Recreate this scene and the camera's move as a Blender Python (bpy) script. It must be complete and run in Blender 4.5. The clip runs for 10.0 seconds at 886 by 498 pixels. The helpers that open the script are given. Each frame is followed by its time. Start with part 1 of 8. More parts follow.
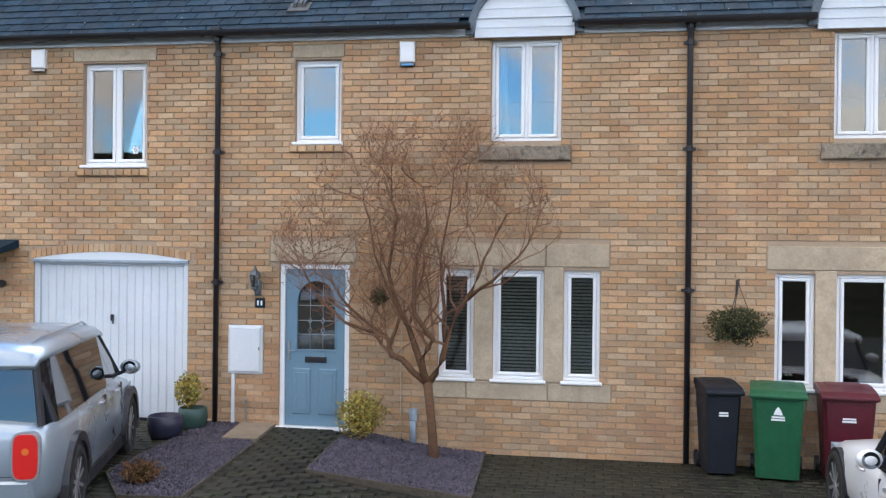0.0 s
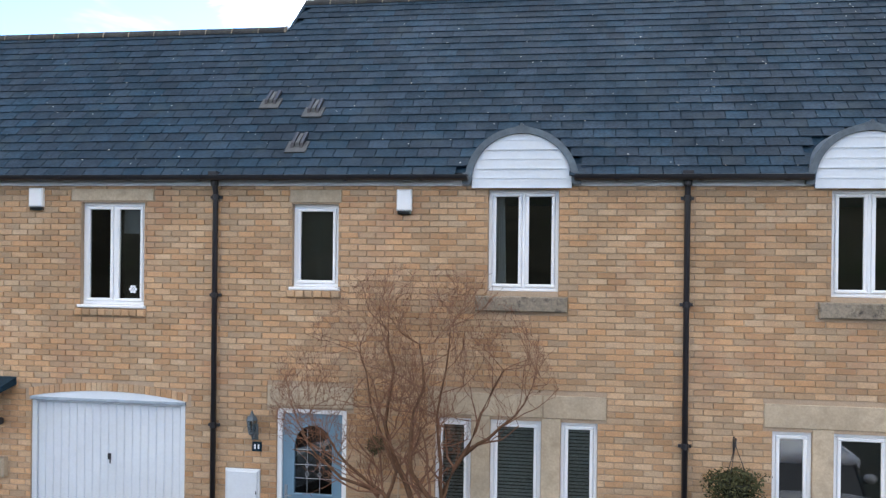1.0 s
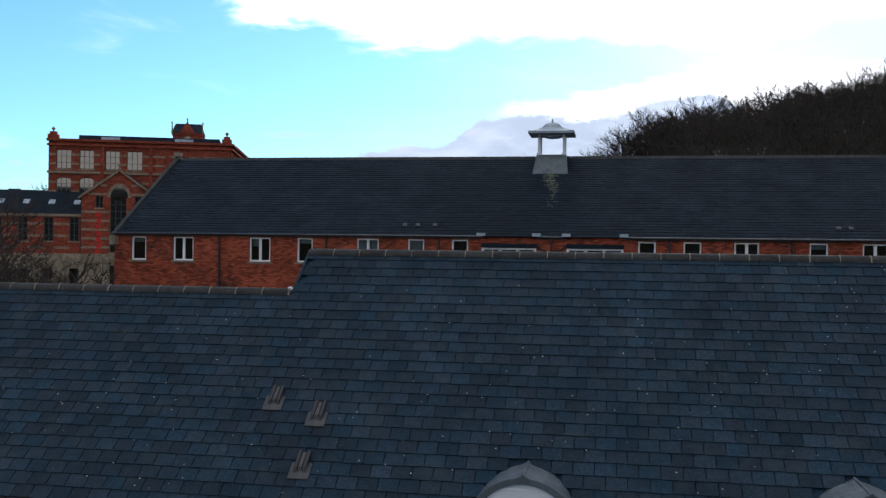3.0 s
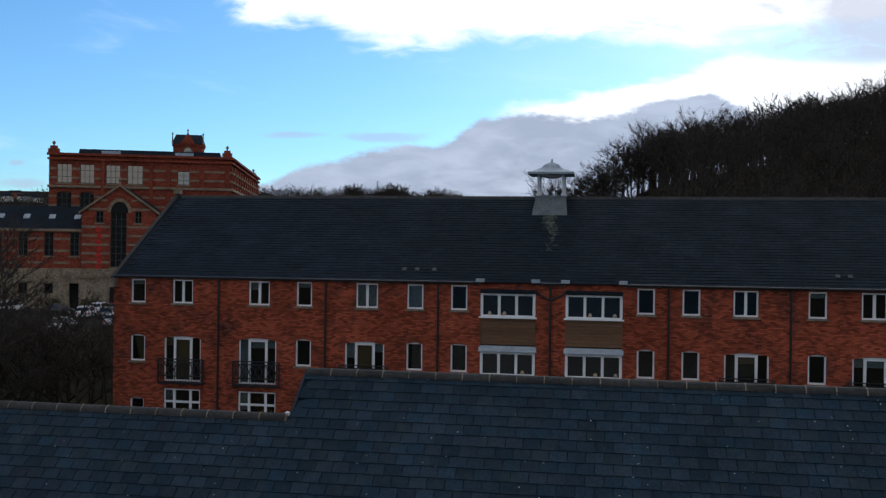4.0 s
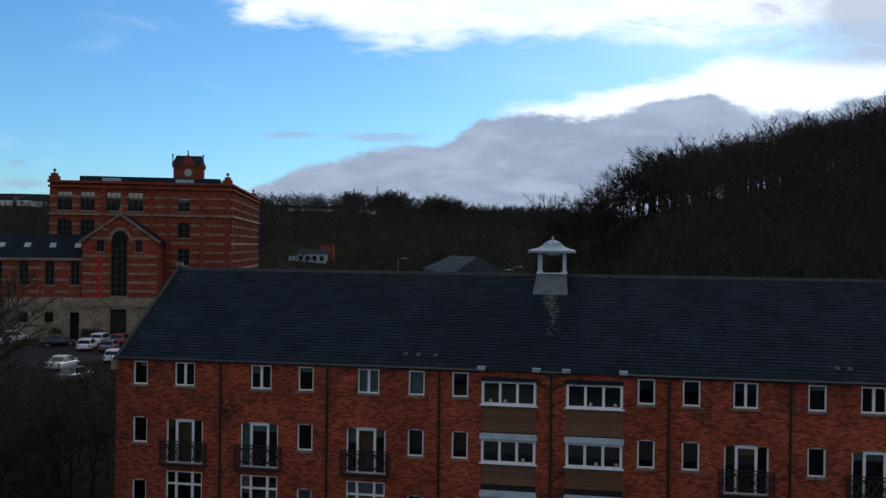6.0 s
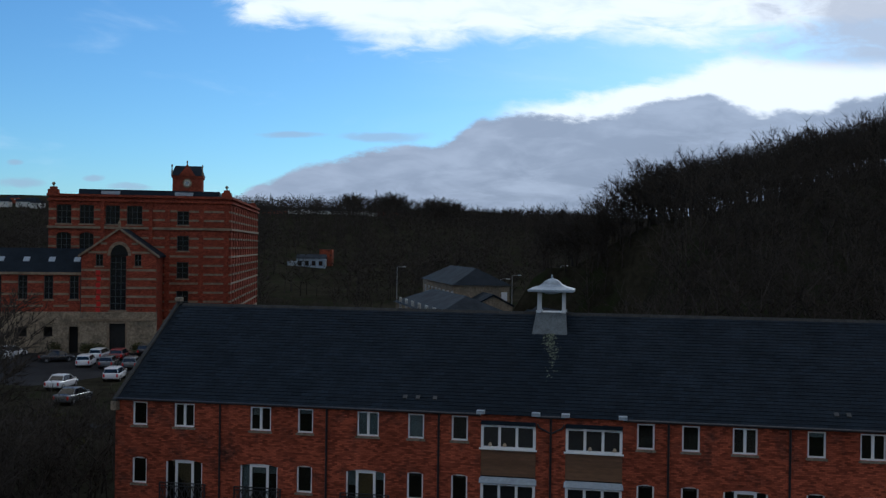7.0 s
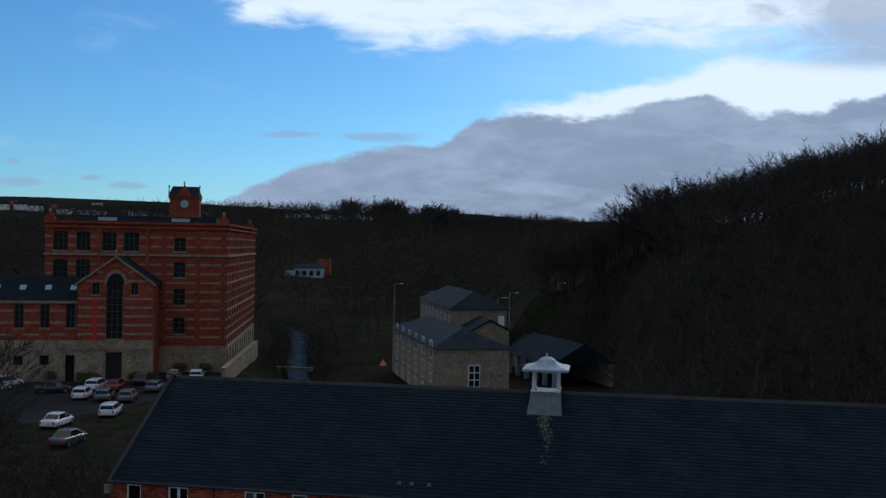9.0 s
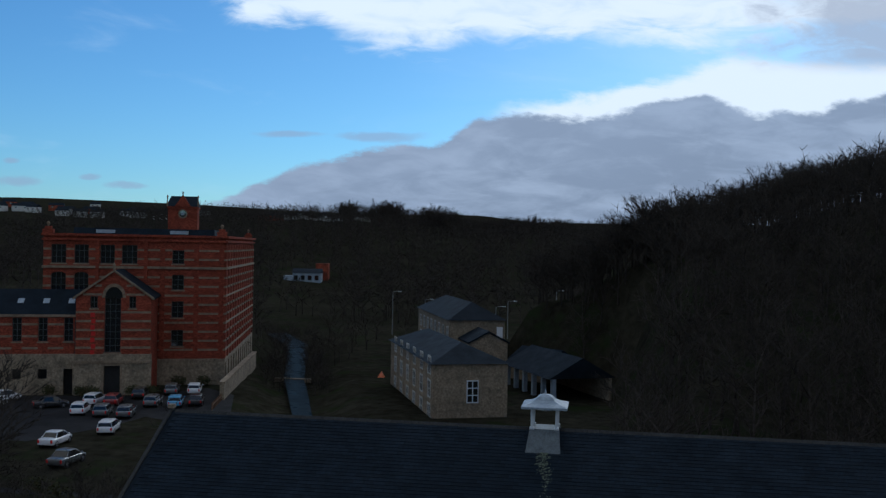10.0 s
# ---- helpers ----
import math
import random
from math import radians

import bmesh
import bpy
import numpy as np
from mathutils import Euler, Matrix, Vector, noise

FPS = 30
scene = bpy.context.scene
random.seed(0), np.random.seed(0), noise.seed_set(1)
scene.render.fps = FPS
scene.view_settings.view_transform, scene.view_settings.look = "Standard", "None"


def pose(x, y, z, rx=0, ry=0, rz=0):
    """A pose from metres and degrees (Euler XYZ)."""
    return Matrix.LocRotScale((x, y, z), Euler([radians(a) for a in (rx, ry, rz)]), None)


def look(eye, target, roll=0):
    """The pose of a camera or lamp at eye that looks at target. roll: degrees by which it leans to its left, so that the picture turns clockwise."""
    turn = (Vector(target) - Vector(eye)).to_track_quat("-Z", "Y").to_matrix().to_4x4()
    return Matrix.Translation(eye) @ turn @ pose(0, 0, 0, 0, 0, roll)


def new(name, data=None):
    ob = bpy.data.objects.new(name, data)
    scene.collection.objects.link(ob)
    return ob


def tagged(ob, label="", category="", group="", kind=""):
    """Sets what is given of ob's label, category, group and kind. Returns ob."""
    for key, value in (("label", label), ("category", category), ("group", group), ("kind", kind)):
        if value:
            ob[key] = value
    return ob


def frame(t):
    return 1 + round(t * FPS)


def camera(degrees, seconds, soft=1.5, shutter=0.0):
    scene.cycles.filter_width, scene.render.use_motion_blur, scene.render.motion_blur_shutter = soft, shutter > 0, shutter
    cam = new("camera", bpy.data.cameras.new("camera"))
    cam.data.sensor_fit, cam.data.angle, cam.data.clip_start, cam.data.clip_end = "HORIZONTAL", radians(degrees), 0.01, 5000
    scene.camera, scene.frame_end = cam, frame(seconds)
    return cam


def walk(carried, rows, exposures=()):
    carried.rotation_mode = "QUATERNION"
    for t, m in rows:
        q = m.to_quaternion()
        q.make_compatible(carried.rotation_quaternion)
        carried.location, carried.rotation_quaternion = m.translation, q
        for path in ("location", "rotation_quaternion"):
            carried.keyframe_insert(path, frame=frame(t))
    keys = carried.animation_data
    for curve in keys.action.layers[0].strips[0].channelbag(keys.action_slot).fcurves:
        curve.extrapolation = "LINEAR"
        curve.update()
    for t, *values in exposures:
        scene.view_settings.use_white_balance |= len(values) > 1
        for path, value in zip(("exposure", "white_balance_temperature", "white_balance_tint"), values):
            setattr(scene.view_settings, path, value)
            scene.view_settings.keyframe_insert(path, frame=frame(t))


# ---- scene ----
# ---- camera and its path: a drone climbing straight up in front of a terrace ----
cam = camera(50.0, 10.0, soft=1.35)
TILT = -0.12
PATH = [
    (0.0, 1.078, -11.453, 2.425, 9.63, -0.61),
    (0.5, 1.109, -11.441, 3.246, 9.69, -0.63),
    (1.0, 1.120, -11.436, 4.241, 9.76, -0.65),
    (1.5, 1.110, -11.432, 5.283, 9.83, -0.67),
    (2.0, 1.096, -11.455, 6.348, 9.90, -0.69),
    (2.5, 1.089, -11.477, 7.410, 10.00, -0.70),
    (3.0, 1.114, -11.498, 8.463, 10.03, -0.70),
    (4.5, 1.154, -11.515, 11.480, 10.08, -0.73),
    (5.0, 1.123, -11.578, 12.453, 10.08, -0.73),
    (5.5, 1.094, -11.640, 13.444, 10.07, -0.73),
    (6.0, 1.064, -11.685, 14.422, 10.05, -0.73),
    (7.5, 1.004, -11.709, 17.359, 9.96, -0.80),
    (8.0, 1.048, -11.665, 18.349, 9.94, -0.82),
    (8.5, 1.090, -11.632, 19.377, 9.91, -0.86),
    (9.0, 1.113, -11.611, 20.357, 9.88, -0.91),
    (9.5, 1.095, -11.606, 21.320, 9.83, -0.94),
    (10.0, 1.058, -11.606, 22.237, 9.78, -0.97),
]
EXPOSURES = [(0.0, 2.1, 6300, 10), (1.0, 2.0, 6300, 10), (2.0, 1.55, 6350, 10), (2.5, 1.0, 6400, 10), (3.2, 0.4, 6400, 10), (4.5, -0.12, 6250, 10), (6.0, -0.25, 6050, 8), (8.0, -0.45, 5750, 6), (10.0, -0.55, 5600, 5)]
walk(cam, [(t, pose(x, y, z, 90, 0, yaw) @ pose(0, 0, 0, TILT) @ pose(0, 0, 0, 0, 0, -roll)) for t, x, y, z, yaw, roll in PATH], EXPOSURES)

# ---- world: broken cloud over a blue winter sky, low sun behind the cloud ahead ----
SUN_AZ, SUN_EL = 12.0, 26.0          # degrees to the right of +y, and above the horizon
world = bpy.data.worlds.new("sky")
scene.world = world
world.use_nodes = True
wt = world.node_tree
wt.nodes.clear()


def wn(kind, **sets):
    n = wt.nodes.new(kind)
    for k, v in sets.items():
        n.inputs[k].default_value = v
    return n


def wmath(op, a, b=None, clamp=False):
    n = wt.nodes.new("ShaderNodeMath")
    n.operation, n.use_clamp = op, clamp
    for i, v in enumerate((a, b)):
        if v is None:
            continue
        if isinstance(v, (int, float)):
            n.inputs[i].default_value = v
        else:
            wt.links.new(v, n.inputs[i])
    return n.outputs[0]


def wstep(v, a, b):
    n = wt.nodes.new("ShaderNodeMapRange")
    n.interpolation_type = "SMOOTHSTEP"
    n.inputs[1].default_value, n.inputs[2].default_value = a, b
    wt.links.new(v, n.inputs[0])
    return n.outputs[0]


def wmix(fac, a, b):
    n = wt.nodes.new("ShaderNodeMix")
    n.data_type = "RGBA"
    wt.links.new(fac, n.inputs[0])
    for i, v in ((6, a), (7, b)):
        if isinstance(v, tuple):
            n.inputs[i].default_value = (*v, 1)
        else:
            wt.links.new(v, n.inputs[i])
    return n.outputs[2]


sky = wt.nodes.new("ShaderNodeTexSky")
sky.sky_type, sky.sun_disc = "NISHITA", False
sky.sun_elevation, sky.sun_rotation = radians(SUN_EL), radians(SUN_AZ)
sky.air_density, sky.dust_density, sky.ozone_density = 1.0, 0.3, 2.0
coord = wt.nodes.new("ShaderNodeTexCoord").outputs["Generated"]
sep = wt.nodes.new("ShaderNodeSeparateXYZ")
wt.links.new(coord, sep.inputs[0])
dx, dy, dz = sep.outputs
# bearings are taken from a line ten degrees to the left of +y: u across, v up, both as tangents
C10, S10 = math.cos(radians(10)), math.sin(radians(10))
across = wmath("ADD", wmath("MULTIPLY", dx, C10), wmath("MULTIPLY", dy, S10))
ahead = wmath("SUBTRACT", wmath("MULTIPLY", dy, C10), wmath("MULTIPLY", dx, S10))
front = wstep(ahead, 0.15, 0.5)
near = wmath("MAXIMUM", ahead, 0.15)
u = wmath("DIVIDE", across, near)
v = wmath("DIVIDE", dz, near)
flat = wt.nodes.new("ShaderNodeCombineXYZ")
wt.links.new(wmath("MULTIPLY", u, 2.2), flat.inputs[0])
wt.links.new(wmath("MULTIPLY", v, 7.0), flat.inputs[1])
soft_n = wn("ShaderNodeTexNoise", Scale=2.2, Detail=8.0, Roughness=0.58, Distortion=0.4)
wt.links.new(flat.outputs[0], soft_n.inputs[0])
fine_n = wn("ShaderNodeTexNoise", Scale=7.0, Detail=8.0, Roughness=0.6, Distortion=0.6)
wt.links.new(flat.outputs[0], fine_n.inputs[0])
n1 = wmath("SUBTRACT", soft_n.outputs[0], 0.5)
n2 = wmath("SUBTRACT", fine_n.outputs[0], 0.5)
even = wt.nodes.new("ShaderNodeCombineXYZ")
wt.links.new(u, even.inputs[0])
wt.links.new(wmath("MULTIPLY", v, 1.6), even.inputs[1])
lobe_n = wn("ShaderNodeTexNoise", Scale=17.0, Detail=7.0, Roughness=0.62)
wt.links.new(even.outputs[0], lobe_n.inputs[0])
n3 = wmath("SUBTRACT", lobe_n.outputs[0], 0.5)


def profile(stops):
    """A cloud's edge: height v over bearing u, both as tangents."""
    n = wt.nodes.new("ShaderNodeValToRGB")
    el = n.color_ramp.elements
    while len(el) < len(stops):
        el.new(0.5)
    for e, (a, h) in zip(el, stops):
        e.position, e.color = a + 0.5, (h * 2, h * 2, h * 2, 1)
    wt.links.new(wmath("ADD", u, 0.5), n.inputs[0])
    return wmath("MULTIPLY", n.outputs[0], 0.5)


def streak(cu, cv, ru, rv):
    """A small stretched cloud of its own."""
    a = wmath("POWER", wmath("ABSOLUTE", wmath("DIVIDE", wmath("SUBTRACT", u, cu), ru)), 2.0)
    b = wmath("POWER", wmath("ABSOLUTE", wmath("DIVIDE", wmath("SUBTRACT", wmath("ADD", v, wmath("MULTIPLY", n2, 0.012)), cv), rv)), 2.0)
    return wstep(wmath("ADD", wmath("SUBTRACT", wmath("SUBTRACT", 1.0, a), b), wmath("MULTIPLY", n3, 1.5)), 0.0, 1.0)


# grey bank low down, its top climbing to the right in lobes
bank_top = profile([(-0.284, 0.026), (-0.249, 0.048), (-0.196, 0.069), (-0.155, 0.086), (-0.107, 0.100), (-0.048, 0.111), (0.005, 0.120), (0.041, 0.146), (0.130, 0.148), (0.195, 0.150), (0.237, 0.167), (0.278, 0.175), (0.308, 0.160), (0.326, 0.153), (0.398, 0.157), (0.468, 0.178)])
ragged = wmath("ADD", wmath("MULTIPLY", n3, 0.034), wmath("MULTIPLY", n2, 0.02))
bank_d = wmath("ADD", wmath("SUBTRACT", bank_top, wmath("ADD", v, 0.006)), ragged)
bank = wmath("MULTIPLY", wstep(bank_d, -0.003, 0.006), wstep(u, -0.30, -0.2))
# bright rim over the bank on the right
rim_top = profile([(0.047, 0.144), (0.070, 0.154), (0.130, 0.160), (0.189, 0.169), (0.248, 0.186), (0.302, 0.206), (0.367, 0.204), (0.415, 0.201), (0.467, 0.202)])
rim_d = wmath("ADD", wmath("SUBTRACT", rim_top, v), wmath("ADD", wmath("MULTIPLY", n3, 0.03), wmath("MULTIPLY", n2, 0.03)))
rim = wmath("MULTIPLY", wstep(rim_d, -0.006, 0.012), wstep(u, 0.03, 0.12))
# upper streaks of white, broken by blue
high_edge = profile([(-0.240, 0.238), (-0.204, 0.225), (-0.133, 0.228), (-0.103, 0.211), (-0.061, 0.201), (-0.014, 0.203), (0.028, 0.212), (0.129, 0.210), (0.248, 0.215), (0.367, 0.224), (0.467, 0.229)])
high_d = wmath("ADD", wmath("SUBTRACT", v, high_edge), wmath("ADD", wmath("MULTIPLY", n1, 0.05), wmath("MULTIPLY", n2, 0.05)))
high = wmath("MULTIPLY", wstep(high_d, -0.004, 0.028), wstep(wmath("ADD", u, wmath("MULTIPLY", n2, 0.08)), -0.245, -0.2))
haze = wmath("MULTIPLY", wstep(wmath("ADD", u, wmath("MULTIPLY", n1, 0.5)), -0.1, 0.5), 0.3)
wisps = wmath("MULTIPLY", wstep(n1, 0.06, 0.3), 0.22)
dusk = wmath("MULTIPLY", wstep(wmath("ADD", wmath("ADD", u, wmath("MULTIPLY", n2, 0.3)), wmath("MULTIPLY", n3, 0.25)), 0.30, 0.46), wstep(v, 0.185, 0.21))
scraps = 0.0
for cu, cv, ru, rv in ((-0.161, 0.116, 0.045, 0.005), (-0.060, 0.115, 0.057, 0.007), (-0.445, 0.062, 0.030, 0.007), (-0.368, 0.067, 0.014, 0.004), (-0.331, 0.059, 0.027, 0.005), (-0.451, 0.083, 0.011, 0.004)):
    scraps = wmath("MAXIMUM", streak(cu, cv, ru, rv), scraps)
tint = wt.nodes.new("ShaderNodeMix")
tint.data_type, tint.blend_type = "RGBA", "MULTIPLY"
tint.inputs[0].default_value = 1.0
wt.links.new(sky.outputs[0], tint.inputs[6])
tint.inputs[7].default_value = (0.62, 1.0, 1.32, 1)
blue = tint.outputs[2]
WHITE, GREY, PALE = (12.5, 12.9, 13.5), (3.7, 4.3, 5.5), (10.5, 12.0, 13.5)
c1 = wmix(wisps, blue, PALE)
c1 = wmix(haze, c1, PALE)
c1 = wmix(rim, c1, WHITE)
c1 = wmix(high, c1, wmix(wstep(wmath("ADD", n2, wmath("MULTIPLY", n1, 0.6)), -0.3, 0.1), (10.0, 11.2, 12.6), WHITE))
c1 = wmix(wmath("MULTIPLY", dusk, 0.8), c1, (6.2, 6.5, 7.6))
c1 = wmix(wmath("MULTIPLY", scraps, 0.6), c1, (4.6, 5.6, 7.4))
grey_v = wmix(wstep(wmath("ADD", n2, wmath("MULTIPLY", n1, 1.5)), -0.22, 0.3), GREY, (5.6, 6.3, 7.7))
grey_v = wmix(wmath("MULTIPLY", wstep(wmath("SUBTRACT", 0.11, bank_d), 0.0, 0.11), 0.35), grey_v, (4.9, 5.7, 7.3))
c1 = wmix(bank, c1, grey_v)
# the rest of the sky: mostly blue with scattered cloud
all_n = wn("ShaderNodeTexNoise", Scale=2.0, Detail=7.0, Roughness=0.6)
wide = wn("ShaderNodeMapping", Scale=(1.0, 1.0, 2.5))
wt.links.new(coord, wide.inputs[0])
wt.links.new(wide.outputs[0], all_n.inputs[0])
c2 = wmix(wstep(all_n.outputs[0], 0.40, 0.56), blue, (7.4, 6.9, 6.3))
bg = wn("ShaderNodeBackground", Strength=0.1)
wout = wt.nodes.new("ShaderNodeOutputWorld")
wt.links.new(bg.outputs[0], wout.inputs[0])
wt.links.new(wmix(front, c2, c1), bg.inputs[0])

sun = new("sun", bpy.data.lights.new("sun", "SUN"))
sun.data.energy, sun.data.angle, sun.data.color = 0.5, radians(15), (1.0, 0.95, 0.88)
_az, _el = radians(SUN_AZ), radians(SUN_EL)
sun.matrix_world = look((math.sin(_az) * math.cos(_el) * 50, math.cos(_az) * math.cos(_el) * 50, math.sin(_el) * 50), (0, 0, 0))

# ---- materials ----
def material(name, base, rough=0.8, metal=0.0, spread=0.15, grain=30.0, stain=1.5, stain_amt=0.25, stain_col=None, bump=0.2, bump_scale=None, each=0.0, hue=0.0, spec=0.4, bump_dist=0.004, stretch=(1, 1, 1)):
    """A procedural surface: base colour with fine grain, broad stains, relief, and a tint that differs from piece to piece."""
    m = bpy.data.materials.new(name)
    m.use_nodes = True
    t = m.node_tree
    b = t.nodes["Principled BSDF"]
    b.inputs["Roughness"].default_value, b.inputs["Metallic"].default_value = rough, metal
    b.inputs["Specular IOR Level"].default_value = spec
    co = t.nodes.new("ShaderNodeTexCoord").outputs["Object"]
    if stretch != (1, 1, 1):
        mp = t.nodes.new("ShaderNodeMapping")
        mp.inputs["Scale"].default_value = stretch
        t.links.new(co, mp.inputs[0])
        co = mp.outputs[0]
    geo = t.nodes.new("ShaderNodeNewGeometry")

    def tex(scale, detail=4.0, rough_=0.6):
        n = t.nodes.new("ShaderNodeTexNoise")
        n.inputs["Scale"].default_value, n.inputs["Detail"].default_value, n.inputs["Roughness"].default_value = scale, detail, rough_
        t.links.new(co, n.inputs[0])
        return n.outputs[0]

    def ramp(v, a, b_, lo, hi):
        n = t.nodes.new("ShaderNodeMapRange")
        n.inputs[1].default_value, n.inputs[2].default_value, n.inputs[3].default_value, n.inputs[4].default_value = a, b_, lo, hi
        t.links.new(v, n.inputs[0])
        return n.outputs[0]

    def mult(a, b_):
        n = t.nodes.new("ShaderNodeMath")
        n.operation = "MULTIPLY"
        for i, v in enumerate((a, b_)):
            t.links.new(v, n.inputs[i])
        return n.outputs[0]

    fine = tex(grain)
    broad = tex(stain, 6.0, 0.65)
    value = mult(ramp(fine, 0.3, 0.7, 1 - spread, 1 + spread), ramp(broad, 0.3, 0.7, 1 - stain_amt * 0.5, 1 + stain_amt * 0.3))
    hsv = t.nodes.new("ShaderNodeHueSaturation")
    hsv.inputs["Color"].default_value = (*base, 1)
    if each > 0:
        oi = t.nodes.new("ShaderNodeObjectInfo").outputs["Random"]
        add = t.nodes.new("ShaderNodeMath")
        add.operation = "ADD"
        t.links.new(oi, add.inputs[0])
        t.links.new(geo.outputs["Random Per Island"], add.inputs[1])
        fr = t.nodes.new("ShaderNodeMath")
        fr.operation = "FRACT"
        t.links.new(add.outputs[0], fr.inputs[0])
        wn_ = t.nodes.new("ShaderNodeTexWhiteNoise")
        wn_.noise_dimensions = "1D"
        t.links.new(fr.outputs[0], wn_.inputs["W"])
        value = mult(value, ramp(fr.outputs[0], 0, 1, 1 - each, 1 + each))
        if hue:
            t.links.new(ramp(wn_.outputs["Value"], 0, 1, 0.5 - hue, 0.5 + hue), hsv.inputs["Hue"])
            t.links.new(ramp(wn_.outputs["Value"], 0, 1, 1.1, 0.85), hsv.inputs["Saturation"])
    t.links.new(value, hsv.inputs["Value"])
    col = hsv.outputs[0]
    if stain_col:
        mx = t.nodes.new("ShaderNodeMix")
        mx.data_type = "RGBA"
        patch = tex(stain * 2.3, 8.0, 0.7)
        t.links.new(ramp(patch, 0.52, 0.72, 0.0, stain_amt * 1.6), mx.inputs[0])
        t.links.new(col, mx.inputs[6])
        mx.inputs[7].default_value = (*stain_col, 1)
        col = mx.outputs[2]
    t.links.new(col, b.inputs["Base Color"])
    t.links.new(ramp(broad, 0.3, 0.7, min(1, rough + 0.08), max(0.02, rough - 0.08)), b.inputs["Roughness"])
    if bump:
        bp = t.nodes.new("ShaderNodeBump")
        bp.inputs["Strength"].default_value, bp.inputs["Distance"].default_value = bump, bump_dist
        t.links.new(tex(bump_scale or grain * 1.5), bp.inputs["Height"])
        t.links.new(bp.outputs[0], b.inputs["Normal"])
    return m


def glass_mat(name, tint=(0.012, 0.015, 0.018), rough=0.03):
    m = bpy.data.materials.new(name)
    m.use_nodes = True
    b = m.node_tree.nodes["Principled BSDF"]
    b.inputs["Base Color"].default_value = (*tint, 1)
    b.inputs["Roughness"].default_value = rough
    b.inputs["Specular IOR Level"].default_value = 0.5
    b.inputs["IOR"].default_value = 2.3
    return m


def brickwork(m, length=0.225, course=0.075, mortar=(0.55, 0.5, 0.45)):
    """Lays courses of unequal bricks over a wall too far off for single bricks."""
    t = m.node_tree
    b = t.nodes["Principled BSDF"]
    old = b.inputs["Base Color"].links[0].from_socket
    sep_ = t.nodes.new("ShaderNodeSeparateXYZ")
    t.links.new(t.nodes.new("ShaderNodeTexCoord").outputs["Object"], sep_.inputs[0])
    add = t.nodes.new("ShaderNodeMath")
    t.links.new(sep_.outputs[0], add.inputs[0])
    t.links.new(sep_.outputs[1], add.inputs[1])
    com = t.nodes.new("ShaderNodeCombineXYZ")
    t.links.new(add.outputs[0], com.inputs[0])
    t.links.new(sep_.outputs[2], com.inputs[1])
    br = t.nodes.new("ShaderNodeTexBrick")
    br.inputs["Scale"].default_value = 1.0
    br.inputs["Brick Width"].default_value, br.inputs["Row Height"].default_value, br.inputs["Mortar Size"].default_value = length, course, 0.006
    br.inputs["Color1"].default_value, br.inputs["Color2"].default_value, br.inputs["Mortar"].default_value = (0.5, 0.5, 0.55, 1), (1.45, 1.4, 1.4, 1), (*mortar, 1)
    t.links.new(com.outputs[0], br.inputs["Vector"])
    mx = t.nodes.new("ShaderNodeMix")
    mx.data_type, mx.blend_type = "RGBA", "MULTIPLY"
    mx.inputs[0].default_value = 1.0
    t.links.new(old, mx.inputs[6])
    t.links.new(br.outputs["Color"], mx.inputs[7])
    t.links.new(mx.outputs[2], b.inputs["Base Color"])
    return m


